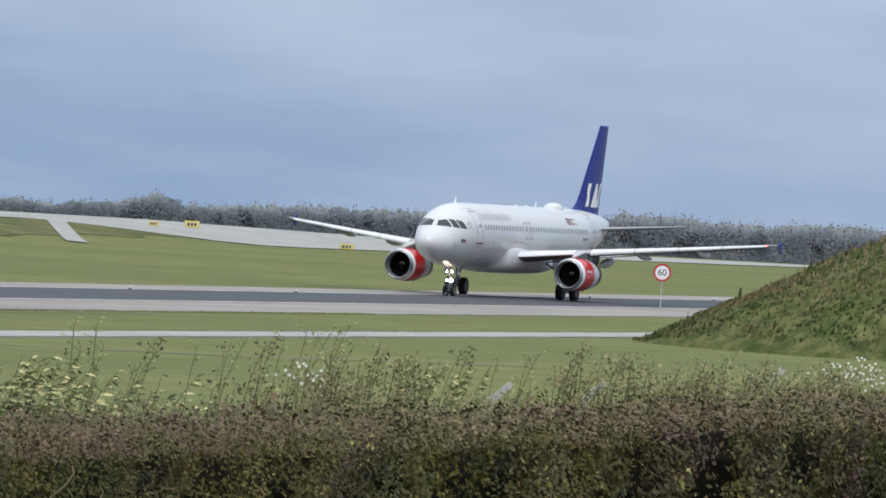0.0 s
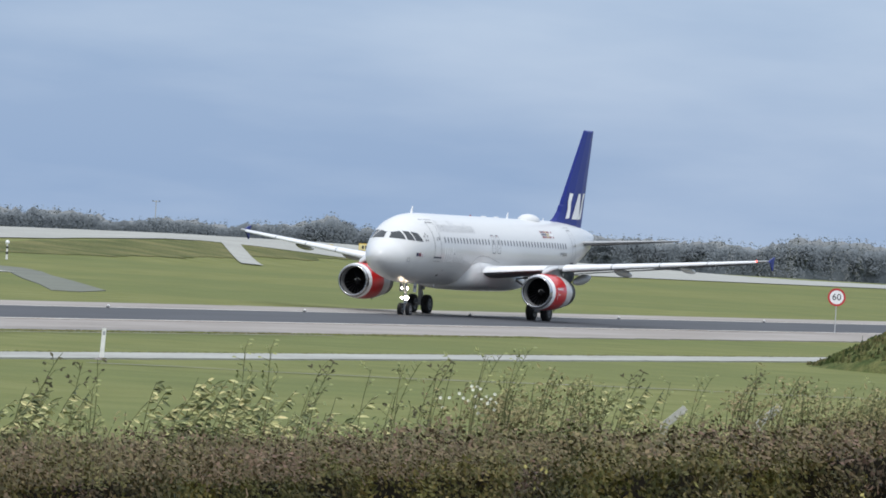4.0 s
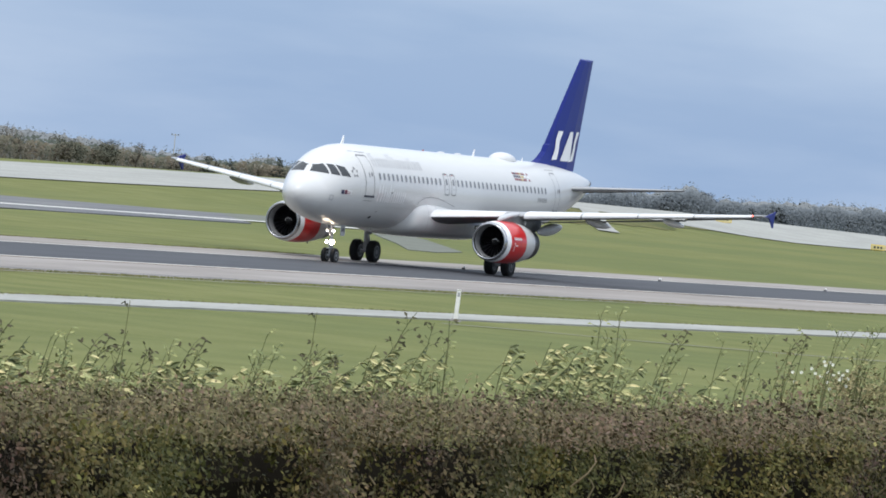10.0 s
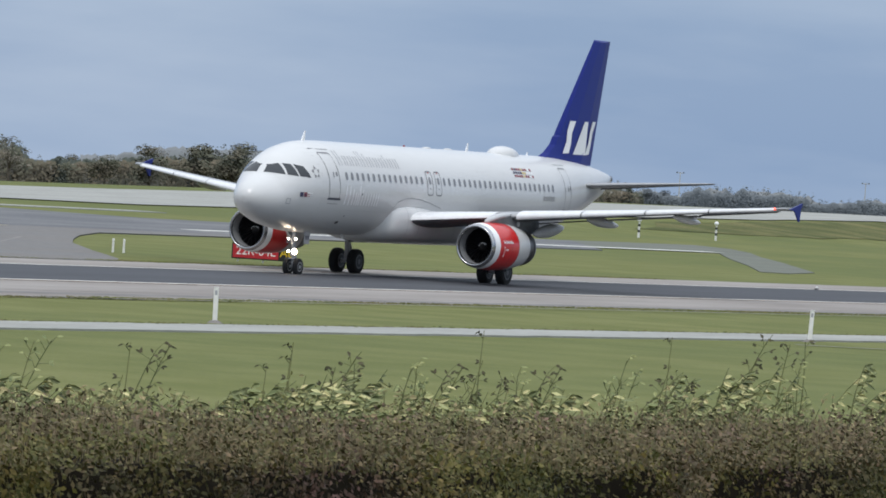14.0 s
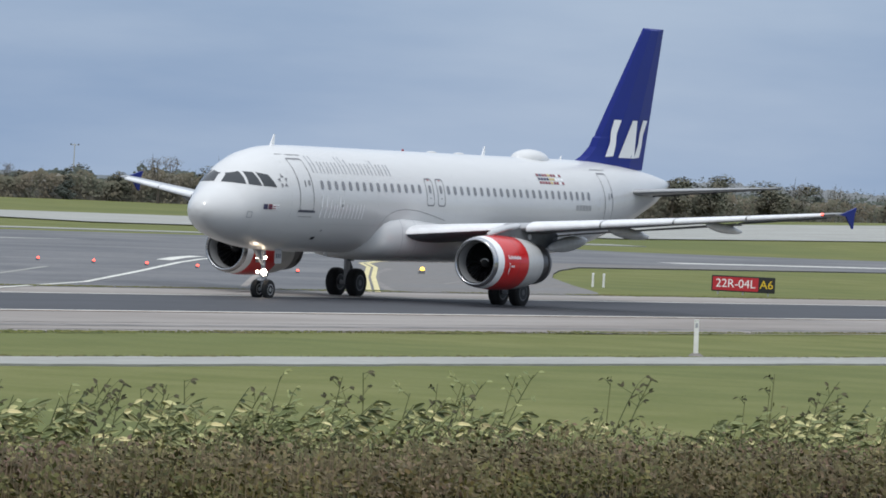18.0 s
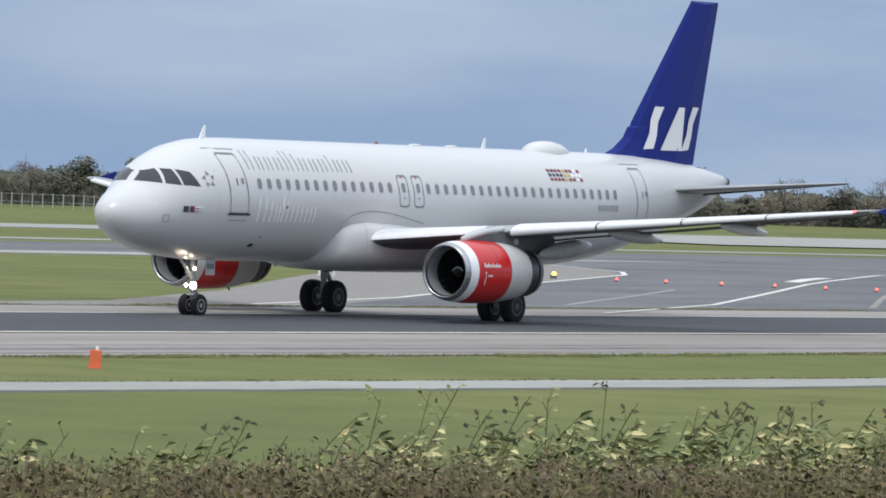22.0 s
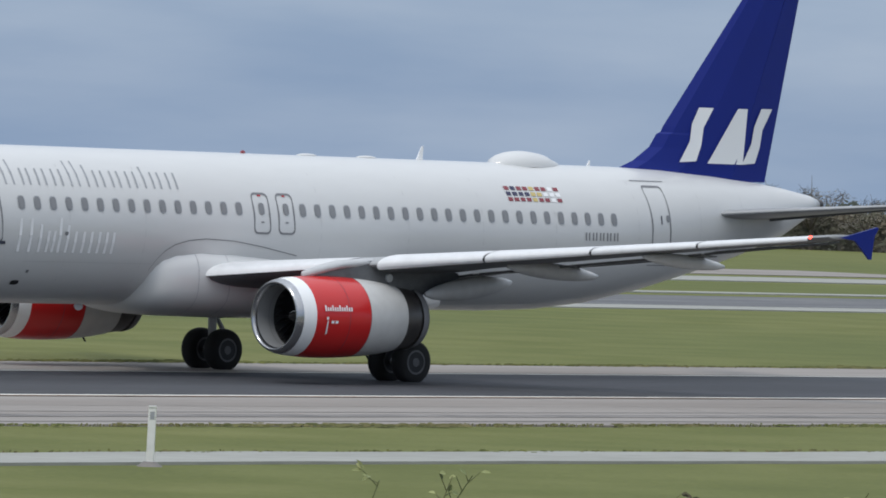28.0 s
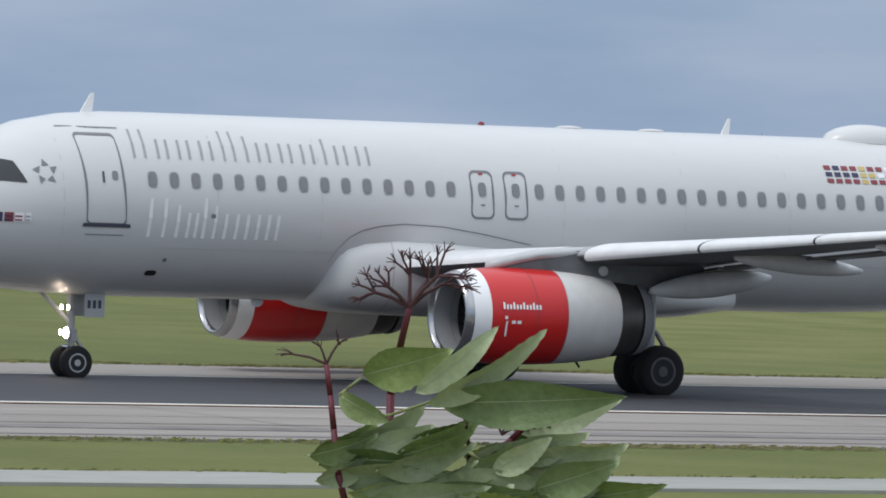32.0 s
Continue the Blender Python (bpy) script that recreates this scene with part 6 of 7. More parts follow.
# ---- grassy heap of earth beside the verge ----
def build_mound():
    cx, cy = bearing(-76.45, 321)
    R, n, rings = 19.5, 72, 34
    rng = np.random.default_rng(11)

    def height(r, a):
        t = max(0.0, 1 - r / (R * (1 + 0.05 * math.sin(3 * a))))
        z = 8.6 * (t ** 0.93) if t < 0.8 else 8.6 * (0.8 ** 0.93) + (t - 0.8) * 3.0
        return z + 0.28 * t ** 0.3 * noise.noise((r * 0.3 * math.cos(a), r * 0.3 * math.sin(a), 1)) + 0.12 * noise.noise((r * math.cos(a), r * math.sin(a), 5))

    verts, faces = [(cx, cy, height(0, 0))], []
    for j in range(1, rings + 1):
        for i in range(n):
            r, a = R * 1.05 * j / rings, 2 * math.pi * i / n
            z = height(r, a) if j < rings else -0.3
            verts.append((cx + r * math.cos(a), cy + r * math.sin(a), z))
    for i in range(n):
        faces.append((0, 1 + i, 1 + (i + 1) % n))
    for j in range(rings - 1):
        for i in range(n):
            a, b = 1 + j * n, 1 + (j + 1) * n
            faces.append((a + i, b + i, b + (i + 1) % n, a + (i + 1) % n))
    ob = new("earth_mound", mesh_of("earth_mound", verts, faces, M["bank_grass"], smooth=True))
    tagged(ob, "steep mound of earth overgrown with rough grass", "mound")
    count = 26000
    r, a = R * np.sqrt(rng.uniform(0, 1, count)), rng.uniform(0, 6.283, count)
    vs = []
    for k in range(count):
        z = height(r[k], a[k])
        x, y = cx + r[k] * math.cos(a[k]), cy + r[k] * math.sin(a[k])
        patch = 0.5 + 0.5 * noise.noise((x * 0.25, y * 0.25, 3))
        h = rng.uniform(0.06, 0.17) * (0.4 + 1.2 * patch) * (3.6 if rng.random() < (0.025 if z > 4.6 else 0.004) else 1)
        t = rng.uniform(0, 6.28)
        w = rng.uniform(0.06, 0.15)
        lean = rng.uniform(0.0, 0.2)
        dx, dy = w * math.cos(t), w * math.sin(t)
        vs += [(x - dx, y - dy, z - 0.05), (x + dx, y + dy, z - 0.05), (x + dx * 0.4 + lean, y + dy * 0.4, z + h), (x - dx * 0.4 + lean, y - dy * 0.4, z + h * 0.96)]
    g = part("rough_grass", mesh_of("rough_grass", vs, np.arange(4 * count).reshape(-1, 4).tolist(), M["mound_grass"]), None, ob)
    tagged(g, "rough tufted grass and dry weeds", kind="stuff")
    # dry tan stalks on the crown and the brow
    vs, n = [], 0
    while n < 5200:
        r, a = R * math.sqrt(rng.random()), rng.uniform(0, 6.283)
        z = height(r, a)
        if rng.random() > smooth_step(z, 1.5, 6.5) * (0.6 + 0.8 * noise.noise((r * 0.5 * math.cos(a), r * 0.5 * math.sin(a), 9))):
            continue
        x, y, h, w, lean = cx + r * math.cos(a), cy + r * math.sin(a), rng.uniform(0.12, 0.42), rng.uniform(0.015, 0.05), rng.uniform(0.0, 0.16)
        vs += [(x - w, y + w, z - 0.05), (x + w, y - w, z - 0.05), (x + w * 0.3 + lean, y, z + h), (x - w * 0.3 + lean, y, z + h * 0.95)]
        n += 1
    g = part("dry_stalks", mesh_of("dry_stalks", vs, np.arange(4 * n).reshape(-1, 4).tolist(), M["hedge_dry"]), None, ob)
    tagged(g, "dry tan weed stalks on the mound's crown", kind="stuff")


M["mound_grass"] = material("tufted_grass", (0.05, 0.072, 0.022), 0.9, per_island=0.55, second=(0.11, 0.09, 0.042), scale=0.2, spec=0.1)
build_mound()




# ---- the clipped hedge at the foot of the bank ----
def stem_bm(points, r0, r1, bm, n=5):
    for k in range(len(points) - 1):
        f0, f1 = k / (len(points) - 1), (k + 1) / (len(points) - 1)
        tube_bm(points[k], points[k + 1], r0 + (r1 - r0) * f0, r0 + (r1 - r0) * f1, n, bm)


def hedge_top(x):
    """The hedge was cut a little lower towards its far end."""
    return float(np.interp(x, [8, 10, 13, 18, 25, 40], [4.97, 4.97, 4.92, 4.85, 4.815, 4.81]))


def build_hedge(x0, x1, seed):
    rng = np.random.default_rng(seed)
    hedge = new("hedge")
    z_low = 3.9

    def top(x, y):
        return hedge_top(x) + 0.035 * noise.noise((x * 1.1, y, seed)) + 0.03 * noise.noise((x * 3.7, y * 3, seed))

    # a solid core for the twiggy inside, its shade painted near black
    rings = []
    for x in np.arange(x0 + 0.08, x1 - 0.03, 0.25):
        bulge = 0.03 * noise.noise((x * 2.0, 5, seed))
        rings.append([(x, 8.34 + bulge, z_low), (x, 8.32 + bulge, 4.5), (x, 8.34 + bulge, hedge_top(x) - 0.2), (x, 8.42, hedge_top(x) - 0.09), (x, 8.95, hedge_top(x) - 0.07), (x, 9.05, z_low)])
    part("core", rings_bm(rings), M["hedge_core"], hedge, "solid core coloured near black for the shade inside the hedge")
    length = x1 - x0

    def leaves(name, sprigs, each, mat, where, size, label, lift, facing=(0, -0.8, 0.4), spread=0.032):
        """Leaves in sprigs: each sprig points its own way, and its leaves fan out about it."""
        x = x0 + length * rng.uniform(0, 1, sprigs)
        x, y, z = where(x, sprigs)
        sprigs = len(x)
        count = sprigs * each
        way = rng.normal(size=(sprigs, 3)) * (1, 0.6, 0.8) + (0.25, -0.5, lift)
        way /= np.linalg.norm(way, axis=1, keepdims=True)
        along = rng.uniform(-1, 1, (sprigs, each, 1))
        p = np.stack([x, y, z], 1)[:, None] + way[:, None] * along * spread * 1.6 + rng.normal(size=(sprigs, each, 3)) * spread * 0.55
        a = (way[:, None] * 0.9 + rng.normal(size=(sprigs, each, 3)) * 0.8).reshape(-1, 3)
        a /= np.linalg.norm(a, axis=1, keepdims=True)
        b = np.cross(a, rng.normal(size=(count, 3)))
        b /= np.linalg.norm(b, axis=1, keepdims=True)
        s = size * rng.uniform(0.6, 1.35, count)[:, None]
        tone = np.repeat(rng.normal(size=(sprigs, 3)) * 0.4, each, axis=0)
        v, f, nv = leaf_sheets(p.reshape(-1, 3), a, b, s, 0.55, np.array(facing) + tone + 0.3 * rng.normal(size=(count, 3)))
        ob = part(name, mesh_of(name, v, f, M[mat], normals=nv), None, hedge)
        tagged(ob, label, kind="stuff")

    def hollow(a, b):
        """How far the face falls back at a point: lumps of growth with gaps between them."""
        return 0.2 * noise.noise((a * 1.3, b * 0.7, seed)) + 0.15 * noise.noise((a * 3.4, b * 4.2, seed + 3)) + 0.09 * noise.noise((a * 8.0, b * 9.0, seed + 5))

    def face(x, n):
        z = np.array([hedge_top(a) for a in x]) - 0.03 - 0.88 * rng.uniform(0, 1, n) ** 1.15
        back = np.array([hollow(a, b) for a, b in zip(x, z)])
        # nothing grows at the bottom of the deepest gaps
        keep = back < 0.17 + 0.05 * rng.uniform(-1, 1, n)
        return x[keep], (8.1 + back * 1.2 + 0.07 * rng.uniform(0, 1, n) ** 2)[keep], z[keep]

    def crest(x, n):
        y = 8.02 + 1.0 * rng.uniform(0, 1, n) ** 1.4
        t = np.array([top(a, b) for a, b in zip(x, y)])
        return x, y, t - 0.05 + 0.09 * rng.uniform(0, 1, n) ** 2

    k = 1.0 if x1 < 5 else 0.56 if x1 < 24 else 0.82  # finer leaves on the part that stands nearer
    leaves("foliage", int(370 * length / k ** 1.6), 11, "hedge", face, 0.0165 * k, "small olive and reddish-brown autumn leaves", 0.3)
    leaves("young_foliage", int(13 * length), 9, "hedge_green", face, 0.0185 * k, "scattered yellow-green leaves", 0.4)
    leaves("dry_growth", int(300 * length / k ** 1.6), 6, "hedge_top", crest, 0.0145 * k, "dry brown clipped shoot tips", 0.9, (0, -0.45, 0.85), 0.022)
    # bent bare twigs that show on the face
    bm = bmesh.new()
    for k in range(int(2.5 * length)):
        x, z = rng.uniform(x0 + 0.2, x1 - 0.2), hedge_top((x0 + x1) / 2) - rng.uniform(0.08, 0.6)
        y = 8.03 + min(0.12, max(-0.1, hollow(x, z)))
        lean, h = rng.uniform(-0.06, 0.06), rng.uniform(0.06, 0.14)
        stem_bm([(x, y + 0.05, z - h), (x + lean * 0.3, y, z - h * 0.55), (x + lean * 0.9, y - 0.015, z - h * 0.2), (x + lean * 1.3, y, z)], 0.0042, 0.0018, bm, 4)
    tagged(part("twig", bm, M["hedge_dry"], hedge), "pale bent twigs on the hedge's face", kind="stuff")
    # clipped upright shoots along the top
    n = int((20 if x1 < 5 else 900 if x1 < 24 else 220) * length)
    vs = []
    for k in range(n):
        x, y = rng.uniform(x0, x1), rng.uniform(8.05, 8.9)
        z, h, w = top(x, y) - 0.06, rng.uniform(0.03, 0.11), rng.uniform(0.001, 0.0026)
        d = rng.uniform(-0.015, 0.03)
        vs += [(x - w, y, z), (x + w, y, z), (x + d + w * 0.5, y, z + h), (x + d - w * 0.5, y, z + h)]
    t = part("clipped_growth", mesh_of("clipped_growth", vs, np.arange(4 * n).reshape(-1, 4).tolist(), M["hedge_dry"]), None, hedge)
    tagged(t, "thin dry clipped shoots", kind="stuff")
    tagged(hedge, "clipped garden hedge with olive and reddish autumn leaves", "hedge", "hedges along the bank")


M["hedge_green"] = material("yellow_green_hedge_leaf", (0.25, 0.23, 0.07), 0.65, per_island=0.5, spec=0.3)
for k, (a, b) in enumerate(((-6.0, 4.0), (4.0, 14.0), (14.0, 23.4), (23.46, 27.35), (27.85, 34.0), (34.0, 44.0))):
    build_hedge(a, b, 30 + k)


# ---- weeds that stand up behind the hedge and blow in the wind ----
def leaf_quad(p, d, up, length, width, verts, faces):
    """A small folded leaf from p along d."""
    d, up = Vector(d).normalized(), Vector(up)
    s = d.cross(up).normalized()
    n = s.cross(d).normalized()
    i = len(verts)
    p = Vector(p)
    verts += [p, p + d * length * 0.4 + s * width * 0.5 + n * width * 0.18, p + d * length * 0.75 + s * width * 0.36 + n * width * 0.1, p + d * length - n * width * 0.15,
              p + d * length * 0.75 - s * width * 0.36 + n * width * 0.1, p + d * length * 0.4 - s * width * 0.5 + n * width * 0.18]
    faces += [(i, i + 1, i + 2, i + 3), (i, i + 3, i + 4, i + 5)]


def weed_proto(kind, seed):
    """One weed; its height is counted from the hedge's top, its foot stands on the bank behind."""
    rng = random.Random(seed)
    plant = new("weed_plant")
    bm = bmesh.new()
    verts, faces = [], []
    foot = -1.2

    def shoot(h, lean, ox, oy):
        def at(z):
            t = max(0.0, (z + 0.3) / (h + 0.3))
            return Vector((ox + lean * t ** 2.6 + bow * math.sin(2.6 * t), oy, z))
        bow = rng.uniform(-0.015, 0.015)
        stem_bm([at(foot), at(-0.2)] + [at(-0.2 + (h + 0.2) * t) for t in (0.3, 0.5, 0.7, 0.85, 1.0)], 0.0026, 0.001, bm, 4)
        return at

    if kind == "seed":
        for s in range(rng.randint(2, 4)):
            h, lean = rng.uniform(0.03, 0.24), rng.uniform(-0.01, 0.13)
            at = shoot(h, lean, rng.uniform(-0.09, 0.09), rng.uniform(-0.06, 0.06))
            for k in range(rng.randint(7, 12)):
                p = at(h - rng.uniform(0, 1) ** 1.2 * (0.12 + 0.8 * h))
                way = rng.choice((-1, 1))
                q = p + Vector((way * rng.uniform(0.004, 0.03), rng.uniform(-0.015, 0.015), rng.uniform(0.0, 0.03)))
                tube_bm(p, q, 0.0012, 0.0008, 3, bm)
                for j in range(rng.randint(1, 3)):
                    leaf_quad(q, (way * rng.uniform(0.0, 1) + 0.35, rng.uniform(-0.6, 0.6), rng.uniform(-0.5, 0.7)), (0, -0.8, 1), rng.uniform(0.011, 0.024), rng.uniform(0.007, 0.013), verts, faces)
        mat = M["weed"] if seed % 3 == 0 else M["weed_dry"]
    elif kind in ("leafy", "tall"):
        for s in range(rng.randint(5, 8)):
            h = rng.uniform(-0.06, 0.06) if kind == "leafy" else rng.uniform(0.08, 0.17)
            lean = rng.uniform(0.04, 0.17)
            at = shoot(h, lean, rng.uniform(-0.2, 0.2), rng.uniform(-0.12, 0.12))
            for k in range(rng.randint(18, 30)):
                p = at(h - rng.uniform(0, 1) ** 1.1 * (h + 0.16))
                leaf_quad(p, (1.0, rng.uniform(-0.8, 0.8), rng.uniform(-0.8, 0.6)), (rng.uniform(-1, 1), rng.uniform(-1.3, 0.3), rng.uniform(-0.2, 1.0)), rng.uniform(0.016, 0.05), rng.uniform(0.008, 0.018), verts, faces)
        mat = M["weed_pale"] if seed % 4 else M["weed"]
    else:
        for s in range(9):
            h, lean, ox, oy = rng.uniform(-0.06, 0.1), rng.uniform(-0.02, 0.1), rng.uniform(-0.24, 0.24), rng.uniform(-0.15, 0.15)
            at = shoot(h, lean, ox, oy)
            for k in range(34):
                p = at(h - rng.uniform(0, 1) * (h + 0.14)) + Vector((rng.uniform(-0.045, 0.055), rng.uniform(-0.03, 0.03), 0))
                leaf_quad(p, (rng.uniform(-0.5, 1), rng.uniform(-0.7, 0.7), rng.uniform(-0.3, 0.6)), (0, rng.uniform(-1.2, 0), rng.uniform(0.1, 1)), rng.uniform(0.012, 0.03), rng.uniform(0.006, 0.014), verts, faces)
        mat = M["weed_mix"]
    plant["top"] = max(v.z for v in verts)
    part("stem", bm, M["stem"], plant)
    part("leaves", mesh_of("leaves", verts, faces, mat), None, plant)
    if kind == "flower":
        fv, ff = [], []
        for k in range(22):
            c = Vector((rng.gauss(0, 0.05), rng.uniform(-0.05, 0.05), rng.gauss(0.05, 0.03)))
            for j in range(7):
                a = 2 * math.pi * j / 7
                leaf_quad(c, (math.cos(a), 0.6 * math.sin(a) - 0.3, math.sin(a)), (0, -1, 0.2), 0.0085, 0.007, fv, ff)
        part("blossom", mesh_of("blossom", fv, ff, M["flower"]), None, plant, "clusters of white blossom")
    return plant


swaying = []
M["weed_mix"] = material("mixed_weed_leaf", (0.215, 0.225, 0.098), 0.75, per_island=0.55, second=(0.23, 0.195, 0.1), scale=2.5, spec=0.2)


def build_weeds():
    rng = random.Random(77)
    labels = {"seed": "tall weed with dry dark seed heads bending in the wind", "leafy": "leafy weed with pale leaves blown sideways", "tall": "tall leafy shoot bending in the wind", "bushy": "low bushy olive weed behind the hedge", "flower": "weed with white blossom clusters behind the hedge"}
    protos = {"seed": [weed_proto("seed", s) for s in range(7)], "leafy": [weed_proto("leafy", s) for s in range(10, 16)], "tall": [weed_proto("tall", s) for s in range(20, 24)], "bushy": [weed_proto("bushy", s) for s in range(30, 35)], "flower": [weed_proto("flower", s) for s in range(40, 42)]}
    used = set()

    def place(kind, x, y, z, k, turn, tilt=0.0, which=None):
        plant = which or rng.choice(protos[kind])
        m = pose(x, y, z, 0, tilt, turn)
        ob = plant if plant not in used else copy_thing(plant, m)
        used.add(plant)
        ob.matrix_basis = m @ Matrix.Scale(k, 4)
        tagged(ob, labels[kind], "weed", "weeds behind the hedge")
        if kind in ("leafy", "tall", "seed") and k == 1.0:
            swaying.append((ob, m))

    first = [(kind, p) for kind in ("seed", "leafy", "tall", "bushy") for p in protos[kind]]
    x = 13.5
    while x < 36:
        near = x < 15
        kind = rng.choices(["seed", "leafy", "tall", "bushy"], [0.14, 0.56, 0.0, 0.3] if near else [0.1, 0.12, 0.0, 0.78])[0]
        if x < 9.6:
            kind = rng.choice(["seed", "leafy", "leafy"])
        which = None
        if x > 14.5 and first and rng.random() < 0.5:
            kind, which = first.pop(0)
        y = rng.uniform(9.12, 9.8)
        dip = (0.0 if x > 13.0 else -0.16 * (13.0 - x) / 7) + hedge_top(x) - 4.95 - (0.16 if kind in ("seed", "tall") and x < 14.5 else 0.0)
        place(kind, x * y / 8.6, y, 4.955 + dip - (0.12 if kind == "seed" else 0.02) + rng.uniform(-0.06, 0.04), rng.uniform(0.85, 1.15), -58 + rng.uniform(-25, 25), 0, which)
        x += 0.19 * (x / 16) * rng.uniform(0.5, 1.5)
    for az, z in ((-70.29, 4.98), (-74.9, 4.98), (-74.7, 4.95)):
        px, py = bearing(az, 9.3 / math.cos(radians(az)))
        place("flower", px, py, z - 0.09, 0.9, -72)
    # single plants that stand out, by bearing and by the height their tips reach
    def stand(kind, az, el):
        d = 9.3 / math.cos(radians(az))
        plant = rng.choice(protos[kind])
        place(kind, *bearing(az, d), 5.637 + d * math.tan(radians(el)) - plant["top"], 1.0, -62 + rng.uniform(-15, 15), 0, plant)

    for az, el in ((-67.65, -1.41), (-67.74, -1.51), (-67.88, -1.4), (-67.98, -1.54), (-68.08, -1.6), (-68.83, -1.7), (-68.95, -1.68), (-71.23, -1.27), (-71.43, -1.32), (-66.15, -1.67), (-66.27, -1.63), (-66.38, -1.56), (-66.53, -1.62)):
        stand("leafy", az, el)
    for az, el in ((-68.16, -1.07), (-68.35, -1.06), (-68.57, -1.4), (-68.92, -1.2), (-69.39, -1.17), (-69.57, -1.24), (-69.89, -1.14), (-70.06, -1.06), (-70.32, -1.0), (-71.07, -1.3), (-71.5, -1.13), (-71.86, -1.14),
                   (-66.65, -1.28), (-67.0, -1.3), (-66.9, -1.48), (-65.97, -1.36), (-62.81, -1.72), (-63.69, -1.66), (-64.42, -1.41), (-65.63, -1.52)):
        stand("seed", az, el)
    for az in (-70.36, -70.51, -70.62, -70.74, -70.84, -73.15, -73.3, -73.57, -73.74, -73.92, -74.12):
        stand("bushy", az, -1.18 + 0.05 * math.sin(9 * az))
    # a taller thicket of mixed weeds in front of the mound
    az = -72.45
    while az > -74.7:
        stand(rng.choice(("bushy", "bushy", "seed")), az, -1.12 + 0.07 * math.sin(7 * az) + rng.uniform(-0.05, 0.05))
        az -= rng.uniform(0.08, 0.18)
    # nearer along the bank the growth is leafier and blown flat, in clumps
    az = -65.0
    while az < -41.5:
        tip = float(np.interp(az, [-65, -61, -56, -54.8, -53.4, -52.5, -51.5, -50.2, -49.4, -48.6, -47, -46, -44.5, -42], [-1.8, -2.0, -2.08, -2.12, -2.27, -2.32, -2.45, -2.4, -2.15, -2.2, -2.6, -2.7, -2.75, -2.8]))
        clump = 0.55 + 0.45 * math.sin(az * 3.3 + 1.0) if az > -54 else 1.0
        kind = rng.choices(["leafy", "seed", "bushy"], [0.58, 0.22, 0.2] if az < -56 else [0.6, 0.32, 0.08])[0]
        stand(kind, az, tip + (rng.uniform(0.0, 0.3) if kind == "seed" else rng.uniform(-0.22, 0.06)))
        az += (0.12 if az < -55 else 0.22 if az < -50 else 0.32) / max(0.3, clump) * rng.uniform(0.5, 1.5)
    for kind, plants in protos.items():
        for plant in plants:
            if plant not in used:
                place(kind, 33.5 + 0.1 * len(used), 9.6, 4.8, 1.0, -60, 0, plant)
    # a few tall stems that reach into the view farther along
    for k, az in enumerate((-46.3, -44.5, -42.6, -39.0, -36.9, -34.2, -47.7, -49.1)):
        px, py = bearing(az, 9.2 / math.cos(radians(az)))
        place("seed" if k % 3 else "tall", px, py, 4.9 + 0.04 * math.sin(7 * az), 1.0, -40 + rng.uniform(-20, 20), 6)
    for kind, az, z in (("seed", -33.85, 5.03), ("leafy", -33.4, 5.03), ("leafy", -30.9, 5.05), ("seed", -31.3, 4.97), ("bushy", -34.9, 5.05), ("leafy", -37.0, 5.03)):
        place(kind, *bearing(az, 9.2 / math.cos(radians(az))), z, 1.0, -35, 0)


build_weeds()


# ---- elder bush close to the viewer ----
def elder_leaf(p, ang, length, width, twist, droop, verts, faces, depth_turn=0.0):
    """A broad pointed leaf in the bush's own upright plane, folded along its midrib and bent."""
    n = 22
    d = Vector((math.cos(ang) * math.cos(depth_turn), math.sin(depth_turn), math.sin(ang)))
    side = Vector((-math.sin(ang), 0, math.cos(ang)))
    out = d.cross(side).normalized()
    side = (side * math.cos(twist) + out * math.sin(twist)).normalized()
    out = d.cross(side).normalized()
    i0 = len(verts)
    for k in range(n + 1):
        t = k / n
        w = max(0.0, width * (math.sin(math.pi * t ** 0.82) ** 0.85) * (1 - 0.25 * t) * (1 + 0.05 * (-1) ** k))
        c = Vector(p) + d * length * t + Vector((0, 0, -droop * length * t * t)) + out * 0.06 * length * math.sin(3.1 * t)
        ripple = 0.05 * width * math.sin(9 * t + ang * 5) + 0.028 * width * (-1) ** k
        verts += [c + side * w * 0.5 + out * (w * 0.22 + ripple), c, c - side * w * 0.5 + out * (w * 0.22 - ripple)]
    for k in range(n):
        a = i0 + 3 * k
        faces += [(a, a + 3, a + 4, a + 1), (a + 1, a + 4, a + 5, a + 2)]


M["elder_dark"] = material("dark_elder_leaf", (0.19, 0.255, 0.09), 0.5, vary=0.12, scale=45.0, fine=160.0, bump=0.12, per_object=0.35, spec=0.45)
M["midrib"] = material("pale_leaf_rib", (0.42, 0.46, 0.3), 0.6)
M["elder_pale"] = material("elder_leaf_underside", (0.43, 0.48, 0.3), 0.6, vary=0.08, scale=60.0, fine=160.0, bump=0.1, per_object=0.25, spec=0.3)


